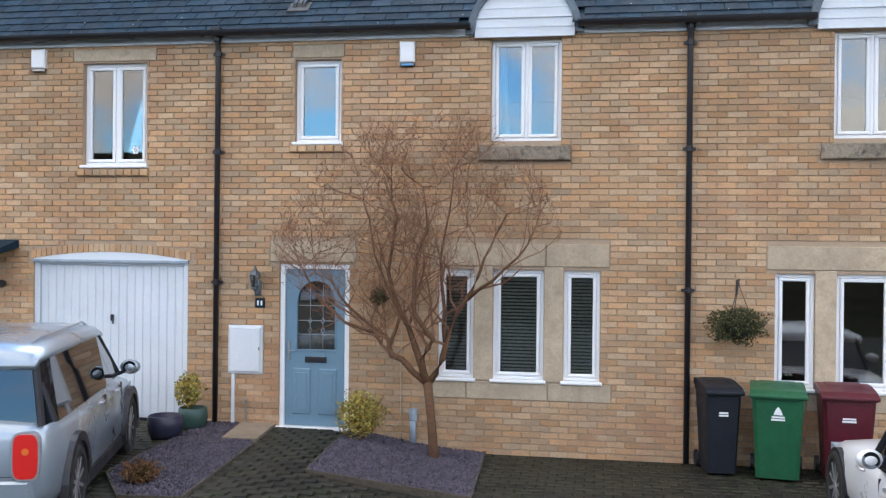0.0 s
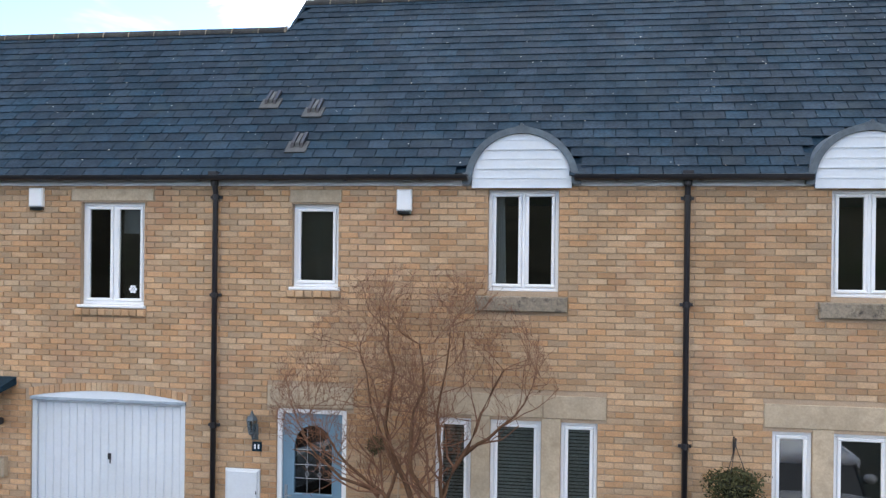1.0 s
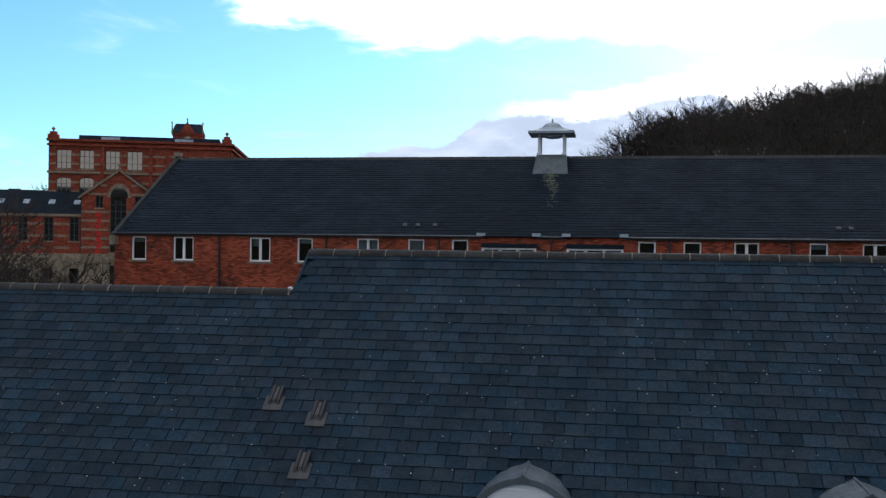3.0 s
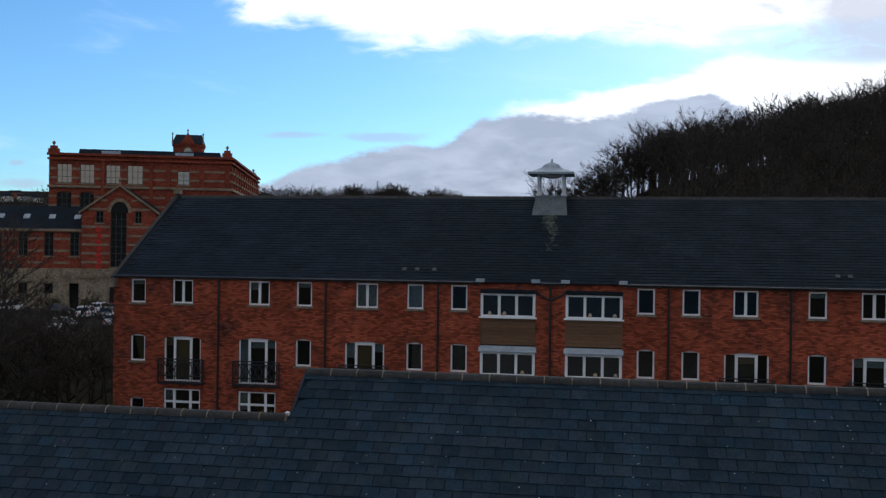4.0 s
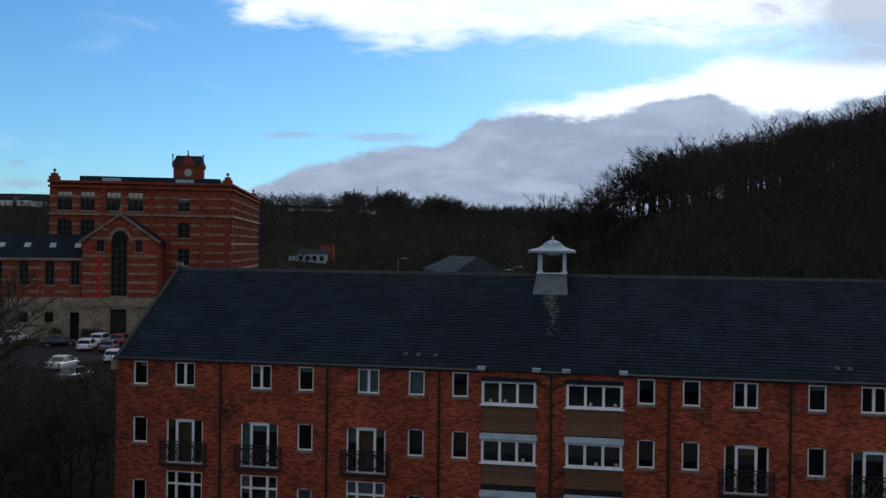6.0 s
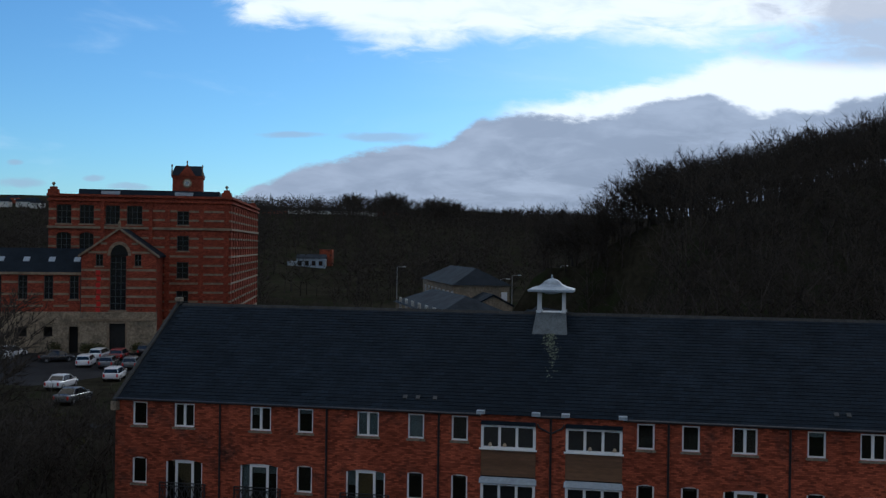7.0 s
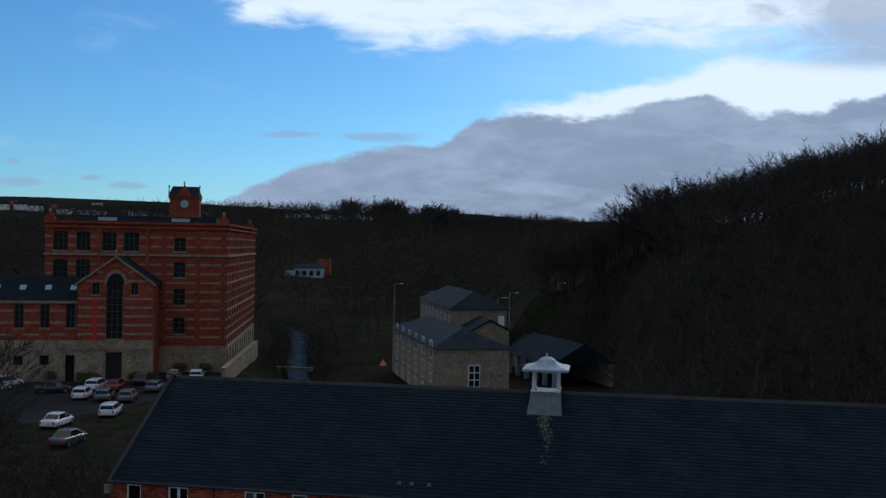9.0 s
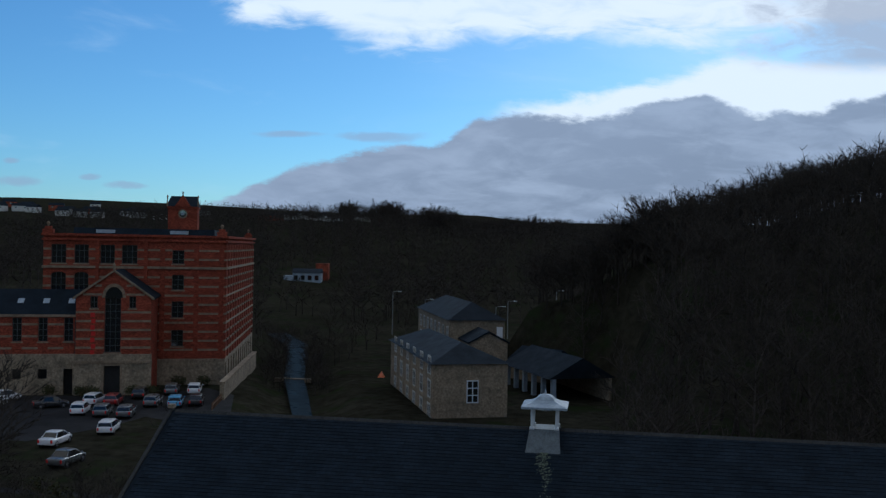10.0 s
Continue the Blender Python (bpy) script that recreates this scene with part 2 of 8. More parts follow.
MAT = {
    "brick": material("buff_brick", (0.46, 0.295, 0.165), 0.88, spread=0.18, grain=60, stain=0.4, stain_amt=0.6, each=0.2, hue=0.006, bump=0.6, stain_col=(0.37, 0.2, 0.115)),
    "mortar": material("mortar", (0.4, 0.3, 0.21), 0.95, grain=80, stain=0.8, stain_amt=0.4, bump=0.4),
    "red_brick": material("red_brick", (0.31, 0.08, 0.043), 0.9, spread=0.3, grain=30, spec=0.1, stain=0.35, stain_amt=0.7, stain_col=(0.09, 0.04, 0.03), bump=0.4),
    "mill_brick": material("mill_brick", (0.27, 0.066, 0.038), 0.9, spread=0.3, grain=8, spec=0.1, stain=0.2, stain_amt=0.5, stain_col=(0.12, 0.04, 0.03), bump=0.3, stretch=(1, 1, 3)),
    "stone": material("buff_stone", (0.45, 0.365, 0.26), 0.9, spread=0.12, grain=40, stain=2.0, stain_amt=0.4, stain_col=(0.28, 0.22, 0.15), each=0.06, bump=0.3),
    "weathered": material("weathered_stone", (0.24, 0.2, 0.15), 0.92, spread=0.25, grain=30, stain=5.0, stain_amt=0.9, stain_col=(0.05, 0.045, 0.038), bump=0.4),
    "mill_stone": material("mill_stone", (0.27, 0.215, 0.15), 0.92, spread=0.4, grain=3.5, stain=0.5, stain_amt=0.7, stain_col=(0.1, 0.085, 0.06), bump=0.5, bump_dist=0.03),
    "slate": material("roof_slate", (0.0145, 0.0315, 0.0495), 0.72, spread=0.35, grain=25, stain=0.9, stain_amt=0.6, each=0.27, hue=0.004, spec=0.12, bump=0.6, stain_col=(0.028, 0.042, 0.05)),
    "slate_far": material("old_slate", (0.010, 0.017, 0.026), 0.8, spread=0.25, grain=6, stain=0.5, stain_amt=0.6, each=0.2, spec=0.12, bump=0.3),
    "ridge": material("ridge_tile", (0.03, 0.031, 0.032), 0.85, spread=0.25, grain=20, stain=4, stain_amt=0.6, stain_col=(0.06, 0.066, 0.045), each=0.2),
    "upvc": material("white_upvc", (0.8, 0.81, 0.82), 0.35, spread=0.02, grain=20, stain=2, stain_amt=0.08, bump=0.0, spec=0.5),
    "white_paint": material("white_paint", (0.62, 0.66, 0.7), 0.5, spread=0.03, grain=30, stain=1.5, stain_amt=0.12, stain_col=(0.55, 0.55, 0.52), bump=0.05),
    "black_pvc": material("black_pvc", (0.018, 0.018, 0.022), 0.4, spread=0.1, grain=30, stain=3, stain_amt=0.3, bump=0.05),
    "lead": material("lead_sheet", (0.115, 0.14, 0.16), 0.5, 0.4, spread=0.12, grain=12, stain=3, stain_amt=0.5, bump=0.2),
    "lead_pale": material("pale_lead", (0.32, 0.38, 0.44), 0.55, 0.1, spread=0.1, grain=8, stain=2, stain_amt=0.4, bump=0.15),
    "glass": glass_mat("window_glass"),
    # near-black colour that paints in the shade of rooms behind openings
    "dark": material("painted_dark_interior", (0.02, 0.02, 0.02), 0.9, bump=0),
    "door_blue": material("blue_grey_door", (0.15, 0.25, 0.33), 0.45, spread=0.05, grain=40, stain=2, stain_amt=0.12, bump=0.08),
    "ground": material("far_ground", (0.03, 0.028, 0.02), 0.95, spread=0.4, grain=0.6, stain=0.06, stain_amt=0.9, stain_col=(0.02, 0.028, 0.012), bump=0.6, bump_dist=0.2, spec=0.0),
    "asphalt": material("asphalt", (0.022, 0.022, 0.024), 0.9, spread=0.2, grain=30, stain=0.3, stain_amt=0.5, bump=0.3, spec=0.1),
    "bark": material("bare_twigs", (0.044, 0.039, 0.034), 0.95, spread=0.3, grain=4, stain=0.3, stain_amt=0.5, each=0.3, bump=0, spec=0.0),
    "dark_frame": material("grey_green_frame", (0.05, 0.06, 0.06), 0.5, spread=0.08, grain=10, stain=1, stain_amt=0.2, bump=0),
    "pale_sash": material("pale_window_surround", (0.5, 0.5, 0.47), 0.8, spread=0.12, grain=6, stain=1, stain_amt=0.3, bump=0),
    "timber": material("brown_cladding", (0.14, 0.075, 0.04), 0.8, spread=0.2, grain=10, stain=1, stain_amt=0.5, bump=0.2, stretch=(0.2, 1, 1), each=0.15),
}
brickwork(MAT["red_brick"])
brickwork(MAT["mill_brick"], 0.225, 0.075)

# ---- small modelling kit ----
class Geo:
    """Gathers vertices and faces of one mesh."""

    def __init__(self):
        self.v, self.f = [], []

    def add(self, verts, faces):
        n = len(self.v)
        self.v += [tuple(p) for p in verts]
        self.f += [tuple(i + n for i in q) for q in faces]
        return self

    def box(self, x0, x1, y0, y1, z0, z1, m=None):
        p = [(x0, y0, z0), (x1, y0, z0), (x1, y1, z0), (x0, y1, z0), (x0, y0, z1), (x1, y0, z1), (x1, y1, z1), (x0, y1, z1)]
        if m is not None:
            p = [m @ Vector(q) for q in p]
        return self.add(p, [(0, 3, 2, 1), (4, 5, 6, 7), (0, 1, 5, 4), (1, 2, 6, 5), (2, 3, 7, 6), (3, 0, 4, 7)])

    def chamfer(self, x0, x1, y0, y1, z0, z1, c=0.01):
        """A box with its front (-y) edges taken off."""
        p = [(x0, y1, z0), (x1, y1, z0), (x1, y1, z1), (x0, y1, z1), (x0, y0 + c, z0), (x1, y0 + c, z0), (x1, y0 + c, z1), (x0, y0 + c, z1),
             (x0 + c, y0, z0 + c), (x1 - c, y0, z0 + c), (x1 - c, y0, z1 - c), (x0 + c, y0, z1 - c)]
        return self.add(p, [(0, 3, 2, 1), (0, 1, 5, 4), (1, 2, 6, 5), (2, 3, 7, 6), (3, 0, 4, 7), (4, 5, 9, 8), (5, 6, 10, 9), (6, 7, 11, 10), (7, 4, 8, 11), (8, 9, 10, 11)])

    def extrude(self, outline, a, b, axis="y"):
        """A closed outline of two coordinates pushed along an axis."""
        n = len(outline)
        put = {"x": lambda p, q: (q, p[0], p[1]), "y": lambda p, q: (p[0], q, p[1]), "z": lambda p, q: (p[0], p[1], q)}[axis]
        vs = [put(p, a) for p in outline] + [put(p, b) for p in outline]
        return self.add(vs, [tuple(range(n))[::-1], tuple(range(n, 2 * n))] + [(i, (i + 1) % n, n + (i + 1) % n, n + i) for i in range(n)])

    def tube(self, pts, radii, sides=8, cap=True):
        pts = [Vector(p) for p in pts]
        if isinstance(radii, (int, float)):
            radii = [radii] * len(pts)
        n0, vs, fs = len(pts), [], []
        for i, p in enumerate(pts):
            d = (pts[min(i + 1, n0 - 1)] - pts[max(i - 1, 0)]).normalized()
            ref = Vector((0, 0, 1)) if abs(d.z) < 0.9 else Vector((1, 0, 0))
            s = d.cross(ref).normalized()
            w = s.cross(d)
            for k in range(sides):
                a = 2 * math.pi * k / sides
                vs.append(p + (s * math.cos(a) + w * math.sin(a)) * radii[i])
        for i in range(n0 - 1):
            for k in range(sides):
                fs.append((i * sides + k, i * sides + (k + 1) % sides, (i + 1) * sides + (k + 1) % sides, (i + 1) * sides + k))
        if cap:
            fs += [tuple(range(sides))[::-1], tuple(range((n0 - 1) * sides, n0 * sides))]
        return self.add(vs, fs)

    def lathe(self, profile, cx=0, cy=0, sides=16):
        """A profile of (radius, height) turned about an upright axis."""
        vs, fs, n = [], [], len(profile)
        for r, z in profile:
            for k in range(sides):
                a = 2 * math.pi * k / sides
                vs.append((cx + r * math.cos(a), cy + r * math.sin(a), z))
        for i in range(n - 1):
            for k in range(sides):
                fs.append((i * sides + k, i * sides + (k + 1) % sides, (i + 1) * sides + (k + 1) % sides, (i + 1) * sides + k))
        fs += [tuple(range(sides))[::-1], tuple(range((n - 1) * sides, n * sides))]
        return self.add(vs, fs)

    def mesh(self, name, mat, smooth=False):
        me = bpy.data.meshes.new(name)
        me.from_pydata([tuple(p) for p in self.v], [], self.f)
        me.update()
        if mat:
            me.materials.append(MAT[mat] if isinstance(mat, str) else mat)
        if smooth:
            me.polygons.foreach_set("use_smooth", [True] * len(me.polygons))
            me.update()
        return me


def thing(name, label, category, at=None, kind="", group=""):
    """An Empty at a thing's base, to which its parts are bound."""
    ob = new(name)
    ob.empty_display_size = 0.1
    if at is not None:
        ob.matrix_world = at if isinstance(at, Matrix) else Matrix.Translation(at)
    return tagged(ob, label, category, group, kind)


def part(name, g, mat, parent=None, label="", smooth=False, kind=""):
    """One mesh object, made from a Geo or a mesh, in its parent's own coordinates."""
    ob = new(name, g if isinstance(g, bpy.types.Mesh) else g.mesh(name, mat, smooth))
    if parent is not None:
        ob.parent = parent
    return tagged(ob, label, "", "", kind)


def solid(name, g, mat, label, category, kind="", group="", smooth=False):
    return tagged(part(name, g, mat, None, "", smooth), label, category, group, kind)


def wall_with_holes(g, x0, x1, z0, z1, y0, y1, holes):
    """A wall along x from y0 to y1 with square openings (x0, x1, z0, z1) through it, in one piece."""
    xs = sorted({x0, x1, *[min(x1, max(x0, h[k])) for h in holes for k in (0, 1)]})
    zs = sorted({z0, z1, *[min(z1, max(z0, h[k])) for h in holes for k in (2, 3)]})
    nx_, nz_ = len(xs), len(zs)

    def full(i, j):
        if not (0 <= i < nx_ - 1 and 0 <= j < nz_ - 1):
            return False
        mx, mz = (xs[i] + xs[i + 1]) / 2, (zs[j] + zs[j + 1]) / 2
        return not any(h[0] < mx < h[1] and h[2] < mz < h[3] for h in holes)

    ids, vs, fs = {}, [], []

    def at(i, j, back):
        key = (i, j, back)
        if key not in ids:
            ids[key] = len(vs)
            vs.append((xs[i], y1 if back else y0, zs[j]))
        return ids[key]

    for i in range(nx_ - 1):
        for j in range(nz_ - 1):
            if not full(i, j):
                continue
            fs.append((at(i, j, 0), at(i + 1, j, 0), at(i + 1, j + 1, 0), at(i, j + 1, 0)))
            fs.append((at(i, j + 1, 1), at(i + 1, j + 1, 1), at(i + 1, j, 1), at(i, j, 1)))
            for di, dj, p, q in ((-1, 0, (i, j + 1), (i, j)), (1, 0, (i + 1, j), (i + 1, j + 1)), (0, -1, (i, j), (i + 1, j)), (0, 1, (i + 1, j + 1), (i, j + 1))):
                if not full(i + di, j + dj):
                    fs.append((at(*q, 0), at(*p, 0), at(*p, 1), at(*q, 1)))
    return g.add(vs, fs)

# ---- the terrace in front: walls, openings, windows, doors ----
def ease(a, b, x):
    t = min(1.0, max(0.0, (x - a) / (b - a)))
    return t * t * (3 - 2 * t)


def yard(x, y):
    """Height of the forecourt: it rises a little towards the garage."""
    return -0.07 + 0.22 * ease(0.4, 2.4, -x)


glass_t = MAT["pane"] = bpy.data.materials.new("clear_pane")
glass_t.use_nodes = True
_t = glass_t.node_tree
_t.nodes.clear()
_o, _m, _tr, _gl, _fr = (_t.nodes.new("ShaderNode" + k) for k in ("OutputMaterial", "MixShader", "BsdfTransparent", "BsdfGlossy", "Fresnel"))
_tr.inputs[0].default_value = (0.72, 0.76, 0.76, 1)
_gl.inputs["Roughness"].default_value = 0.01
_fr.inputs[0].default_value = 2.1
for a, b in ((_fr.outputs[0], _m.inputs[0]), (_tr.outputs[0], _m.inputs[1]), (_gl.outputs[0], _m.inputs[2]), (_m.outputs[0], _o.inputs[0])):
    _t.links.new(a, b)

STEP = 3.948                                     # the right-hand house repeats the middle one
WALL_L, WALL_R, EAVES = -13.0, 11.0, 4.99
UPPER = [(-5.649, -4.764, 3.436, 4.771), (-2.769, -2.171, 3.716, 4.757), (-0.295, 0.554, 3.714, 4.95), (-0.295 + STEP, 0.554 + STEP, 3.714, 4.95)]
GROUND = [(-0.919, -0.479), (-0.245, 0.37), (0.605, 1.039)]
DOOR = (-2.943, -2.04, 0.1, 2.19)
GARAGE = (-6.336, -4.177, 0.1, 2.205)
holes = [*UPPER, DOOR, GARAGE]
for dx_ in (0, STEP):
    holes += [(a + dx_, b + dx_, 0.83, 2.16) for a, b in GROUND]
STONES = [(-3.073, -1.953, 2.215, 2.48), (-5.79, -4.63, 4.79, 4.95), (-2.8, -2.13, 4.775, 4.94)]
for dx_ in (0, STEP):
    STONES += [(-1.014 + dx_, 0.385 + dx_, 2.2, 2.479), (0.393 + dx_, 1.143 + dx_, 2.2, 2.479),
               (-0.479 + dx_, -0.245 + dx_, 0.815, 2.2), (0.37 + dx_, 0.605 + dx_, 0.815, 2.2),
               (-1.0 + dx_, -0.57 + dx_, 0.587, 0.8), (-0.562 + dx_, 0.42 + dx_, 0.587, 0.8), (0.428 + dx_, 1.174 + dx_, 0.587, 0.8)]
SILLS = [(-0.433 + dx_, 0.671 + dx_, 3.475, 3.655) for dx_ in (0, STEP)]

wall = tagged(part("wall_front", wall_with_holes(Geo(), WALL_L, WALL_R, -0.4, EAVES, 0.006, 0.28, holes), "mortar"),
              "mortar and blockwork of a buff brick terrace front", "wall", "", "structure")
# room shade is put into this colour: far darker than bare plaster
MAT["dim"] = material("dim_room_colour", (0.12, 0.115, 0.1), 0.9, bump=0)
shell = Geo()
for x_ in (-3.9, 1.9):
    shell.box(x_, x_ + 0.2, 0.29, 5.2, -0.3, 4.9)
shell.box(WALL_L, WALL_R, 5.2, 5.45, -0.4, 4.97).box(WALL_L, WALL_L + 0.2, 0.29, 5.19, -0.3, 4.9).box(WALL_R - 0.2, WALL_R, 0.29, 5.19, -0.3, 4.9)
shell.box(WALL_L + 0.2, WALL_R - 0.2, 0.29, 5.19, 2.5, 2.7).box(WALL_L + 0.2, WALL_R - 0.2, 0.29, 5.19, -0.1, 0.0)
tagged(part("wall_inner", shell, "dim"), "plain inner and rear walls of the terrace, coloured dim like unlit rooms", "wall", "", "structure")

for i, (a, b, c, d) in enumerate(STONES):
    part("stone_block", Geo().chamfer(a + 0.003, b - 0.003, -0.014, 0.2, c + 0.003, d - 0.003, 0.006), "stone", wall, "buff sandstone dressing")
for a, b, c, d in SILLS:
    part("window_ledge", Geo().chamfer(a, b, -0.07, 0.1, c, d, 0.012), "weathered", wall, "black-stained weathered stone ledge")
for (a, b, c, d), drop in ((UPPER[0], 0.03), (UPPER[1], 0.02)):
    g = Geo()
    n_ = max(3, round((b - a + 0.1) / 0.115))
    for k in range(n_):
        w_ = (b - a + 0.1) / n_
        g.chamfer(a - 0.06 + k * w_, a - 0.06 + (k + 1) * w_ - 0.006, -0.05, 0.05, c - drop - 0.105, c - drop - 0.02, 0.012)
    part("brick_ledge", g, "brick", wall, "row of bricks on edge under a window")

blocked = holes + STONES + [(a, b, c, d) for a, b, c, d in SILLS] + [(UPPER[0][0] - 0.06, UPPER[0][1] + 0.04, 3.30, 3.43), (UPPER[1][0] - 0.06, UPPER[1][1] + 0.04, 3.59, 3.71), (GARAGE[0], GARAGE[1], 2.1, 2.3)]


def arch_top(x, rise, base):
    """Height of the garage's flat arch."""
    mid, half = (GARAGE[0] + GARAGE[1]) / 2, (GARAGE[1] - GARAGE[0]) / 2 + 0.04
    return base + rise * max(0.0, 1 - ((x - mid) / half) ** 2)


def brick_rows():
    """Every brick of the front as (x0, x1, z0, z1), in stretcher bond, cut at the openings."""
    rnd = random.Random(4)
    z, row = -0.235, 0
    while z < EAVES - 0.02:
        z1 = min(z + 0.065, EAVES - 0.01)
        cuts = []
        for a, b, c, d in blocked:
            if z1 > c + 0.012 and z < d - 0.012:
                cuts.append((a, b))
        if 2.2 < z1 < 2.46 + 0.0:
            xs = [GARAGE[0] - 0.08 + k * 0.02 for k in range(117)]
            inside = [x for x in xs if z < arch_top(x, 0.12, 2.31)]
            if inside:
                cuts.append((min(inside), max(inside)))
        cuts.sort()
        spans, x = [], WALL_L
        for a, b in cuts:
            if a > x:
                spans.append((x, a))
            x = max(x, b)
        spans.append((x, WALL_R))
        off = 0.1125 * (row % 2) + rnd.uniform(-0.004, 0.004)
        for a, b in spans:
            k = math.floor((a - off) / 0.225)
            while off + k * 0.225 < b:
                x0, x1 = max(a + 0.004, off + k * 0.225 + 0.005), min(b - 0.004, off + (k + 1) * 0.225 - 0.005)
                if x1 - x0 > 0.02:
                    yield x0, x1, z, z1
                k += 1
        z += 0.075
        row += 1


# ---- windows ----
def window(n, x0, x1, z0, z1, lights=1, y=0.07, sill=True, inner=None, label="white plastic casement window in a brick wall"):
    w = tagged(thing(f"window_{n}", label, "window", (0, 0, 0)), kind="structure")
    fr = Geo()
    t = 0.045
    fr.chamfer(x0, x1, y, y + 0.07, z0, z0 + t, 0.008).chamfer(x0, x1, y, y + 0.07, z1 - t, z1, 0.008)
    fr.chamfer(x0, x0 + t, y + 0.002, y + 0.07, z0 + t, z1 - t, 0.006).chamfer(x1 - t, x1, y + 0.002, y + 0.07, z0 + t, z1 - t, 0.006)
    inside = (x1 - x0 - 2 * t)
    step = inside / lights
    for k in range(1, lights):
        xm = x0 + t + k * step
        fr.chamfer(xm - 0.02, xm + 0.02, y + 0.004, y + 0.07, z0 + t, z1 - t, 0.006)
    frame_ob = part("window_frame", fr, "upvc", w)
    for k in range(lights):
        a, b = x0 + t + k * step + 0.002, x0 + t + (k + 1) * step - 0.002
        if k:
            a += 0.02
        if k < lights - 1:
            b -= 0.02
        s = Geo()
        q = 0.042
        za, zb = z0 + t + 0.002, z1 - t - 0.002
        s.chamfer(a, b, y - 0.012, y + 0.05, za, za + q, 0.01).chamfer(a, b, y - 0.012, y + 0.05, zb - q, zb, 0.01)
        s.chamfer(a, a + q, y - 0.011, y + 0.05, za + q, zb - q, 0.008).chamfer(b - q, b, y - 0.011, y + 0.05, za + q, zb - q, 0.008)
        sash = part("sash", s, "upvc", w)
        pn = part("pane", Geo().box(a + q - 0.004, b - q + 0.004, y + 0.018, y + 0.024, za + q - 0.004, zb - q + 0.004), "pane", sash)
        pn.visible_shadow = False
    if sill:
        part("window_sill", Geo().chamfer(x0 - 0.03, x1 + 0.03, -0.045, y - 0.014, z0 - 0.035, z0 + 0.005, 0.01), "upvc", w)
    return w


window(1, *UPPER[0], 2, label="white two-light plastic window over the garage")
window(2, *UPPER[1], 1, label="white single-light plastic window over the front door")
window(3, *UPPER[2], 2, sill=False, label="white two-light plastic window under a rounded dormer")
window(4, *UPPER[3], 2, sill=False, label="white two-light plastic window of the next house")
k_ = 5
for dx_ in (0, STEP):
    for a, b in GROUND:
        window(k_, a + dx_, b + dx_, 0.83, 2.16, 1, y=0.05, label="tall white plastic window between stone mullions")
        k_ += 1

# blinds behind the middle house's ground windows, curtains upstairs
MAT["blind"] = material("blind_slats", (0.5, 0.52, 0.5), 0.6, spread=0.05, grain=20, stain=3, stain_amt=0.2, bump=0)
MAT["cloth"] = material("pale_roller_blind", (0.62, 0.64, 0.66), 0.8, spread=0.06, grain=60, stain=3, stain_amt=0.15, bump=0.1)
MAT["red_cloth"] = material("dark_red_curtain", (0.2, 0.03, 0.03), 0.85, spread=0.2, grain=20, stain=5, stain_amt=0.4, bump=0.3)
for a, b in GROUND:
    blind = thing("venetian_blind", "grey slatted blind hanging inside a window", "blind", (0, 0, 0), group="blinds of the ground floor")
    z_ = 0.93
    while z_ < 2.05:
        part("slat", Geo().add([(a + 0.06, 0.15, z_), (b - 0.06, 0.15, z_), (b - 0.06, 0.172, z_ + 0.022), (a + 0.06, 0.172, z_ + 0.022), (a + 0.06, 0.15, z_ - 0.002), (b - 0.06, 0.15, z_ - 0.002), (b - 0.06, 0.172, z_ + 0.02), (a + 0.06, 0.172, z_ + 0.02)],
                         [(0, 1, 2, 3), (7, 6, 5, 4), (0, 4, 5, 1), (1, 5, 6, 2), (2, 6, 7, 3), (3, 7, 4, 0)]), "blind", blind)
        z_ += 0.042
    part("headrail", Geo().box(a + 0.05, b - 0.05, 0.15, 0.19, 2.05, 2.09), "blind", blind)
a, b, c, d = UPPER[0]
for x0, x1, z0 in ((a + 0.14, a + 0.42, d - 0.42), (a + 0.5, b - 0.1, d - 0.4)):
    solid("roller_blind", Geo().box(x0, x1, 0.2, 0.205, z0, d - 0.05), "cloth", "pale roller blind pulled partly down inside a window", "blind", group="roller blinds")
g = Geo()
for k in range(7):
    g.tube([(a + 0.09 + 0.014 * k, 0.21 + 0.012 * (k % 2), c + 0.05), (a + 0.09 + 0.014 * k, 0.21 + 0.012 * (k % 2), d - 0.05)], 0.012, 6)
solid("curtain", g, "red_cloth", "dark red curtain gathered beside a window", "curtain")
g = Geo()
for k in range(6):
    an = k * math.pi / 3
    g.lathe([(0.004, -0.0), (0.02, 0.001), (0.02, 0.003), (0.004, 0.004)], 0.038 * math.cos(an), 0.038 * math.sin(an), 8)
g.lathe([(0.004, 0), (0.016, 0.001), (0.016, 0.003), (0.004, 0.004)], 0, 0, 8)
st = solid("window_sticker", g, "upvc", "white flower-shaped sticker on a window pane", "sticker")
st.matrix_world = pose(b - 0.19, 0.083, c + 0.21, 90)
g = Geo()
for k in range(8):
    g.tube([(-0.215 + 0.016 * k, 0.22 + 0.014 * (k % 2), 3.78), (-0.215 + 0.012 * k, 0.22 + 0.014 * (k % 2), 4.92)], 0.012, 6)
solid("curtain", g, "cloth", "pale curtain drawn back inside a bedroom window", "curtain")
# blind takes the dim room colour so the pane reads as unlit
solid("frosted_blind", Geo().box(-2.70, -2.24, 0.2, 0.206, 3.78, 4.70), "dim", "blind inside a small window, coloured dim like the unlit room", "blind")

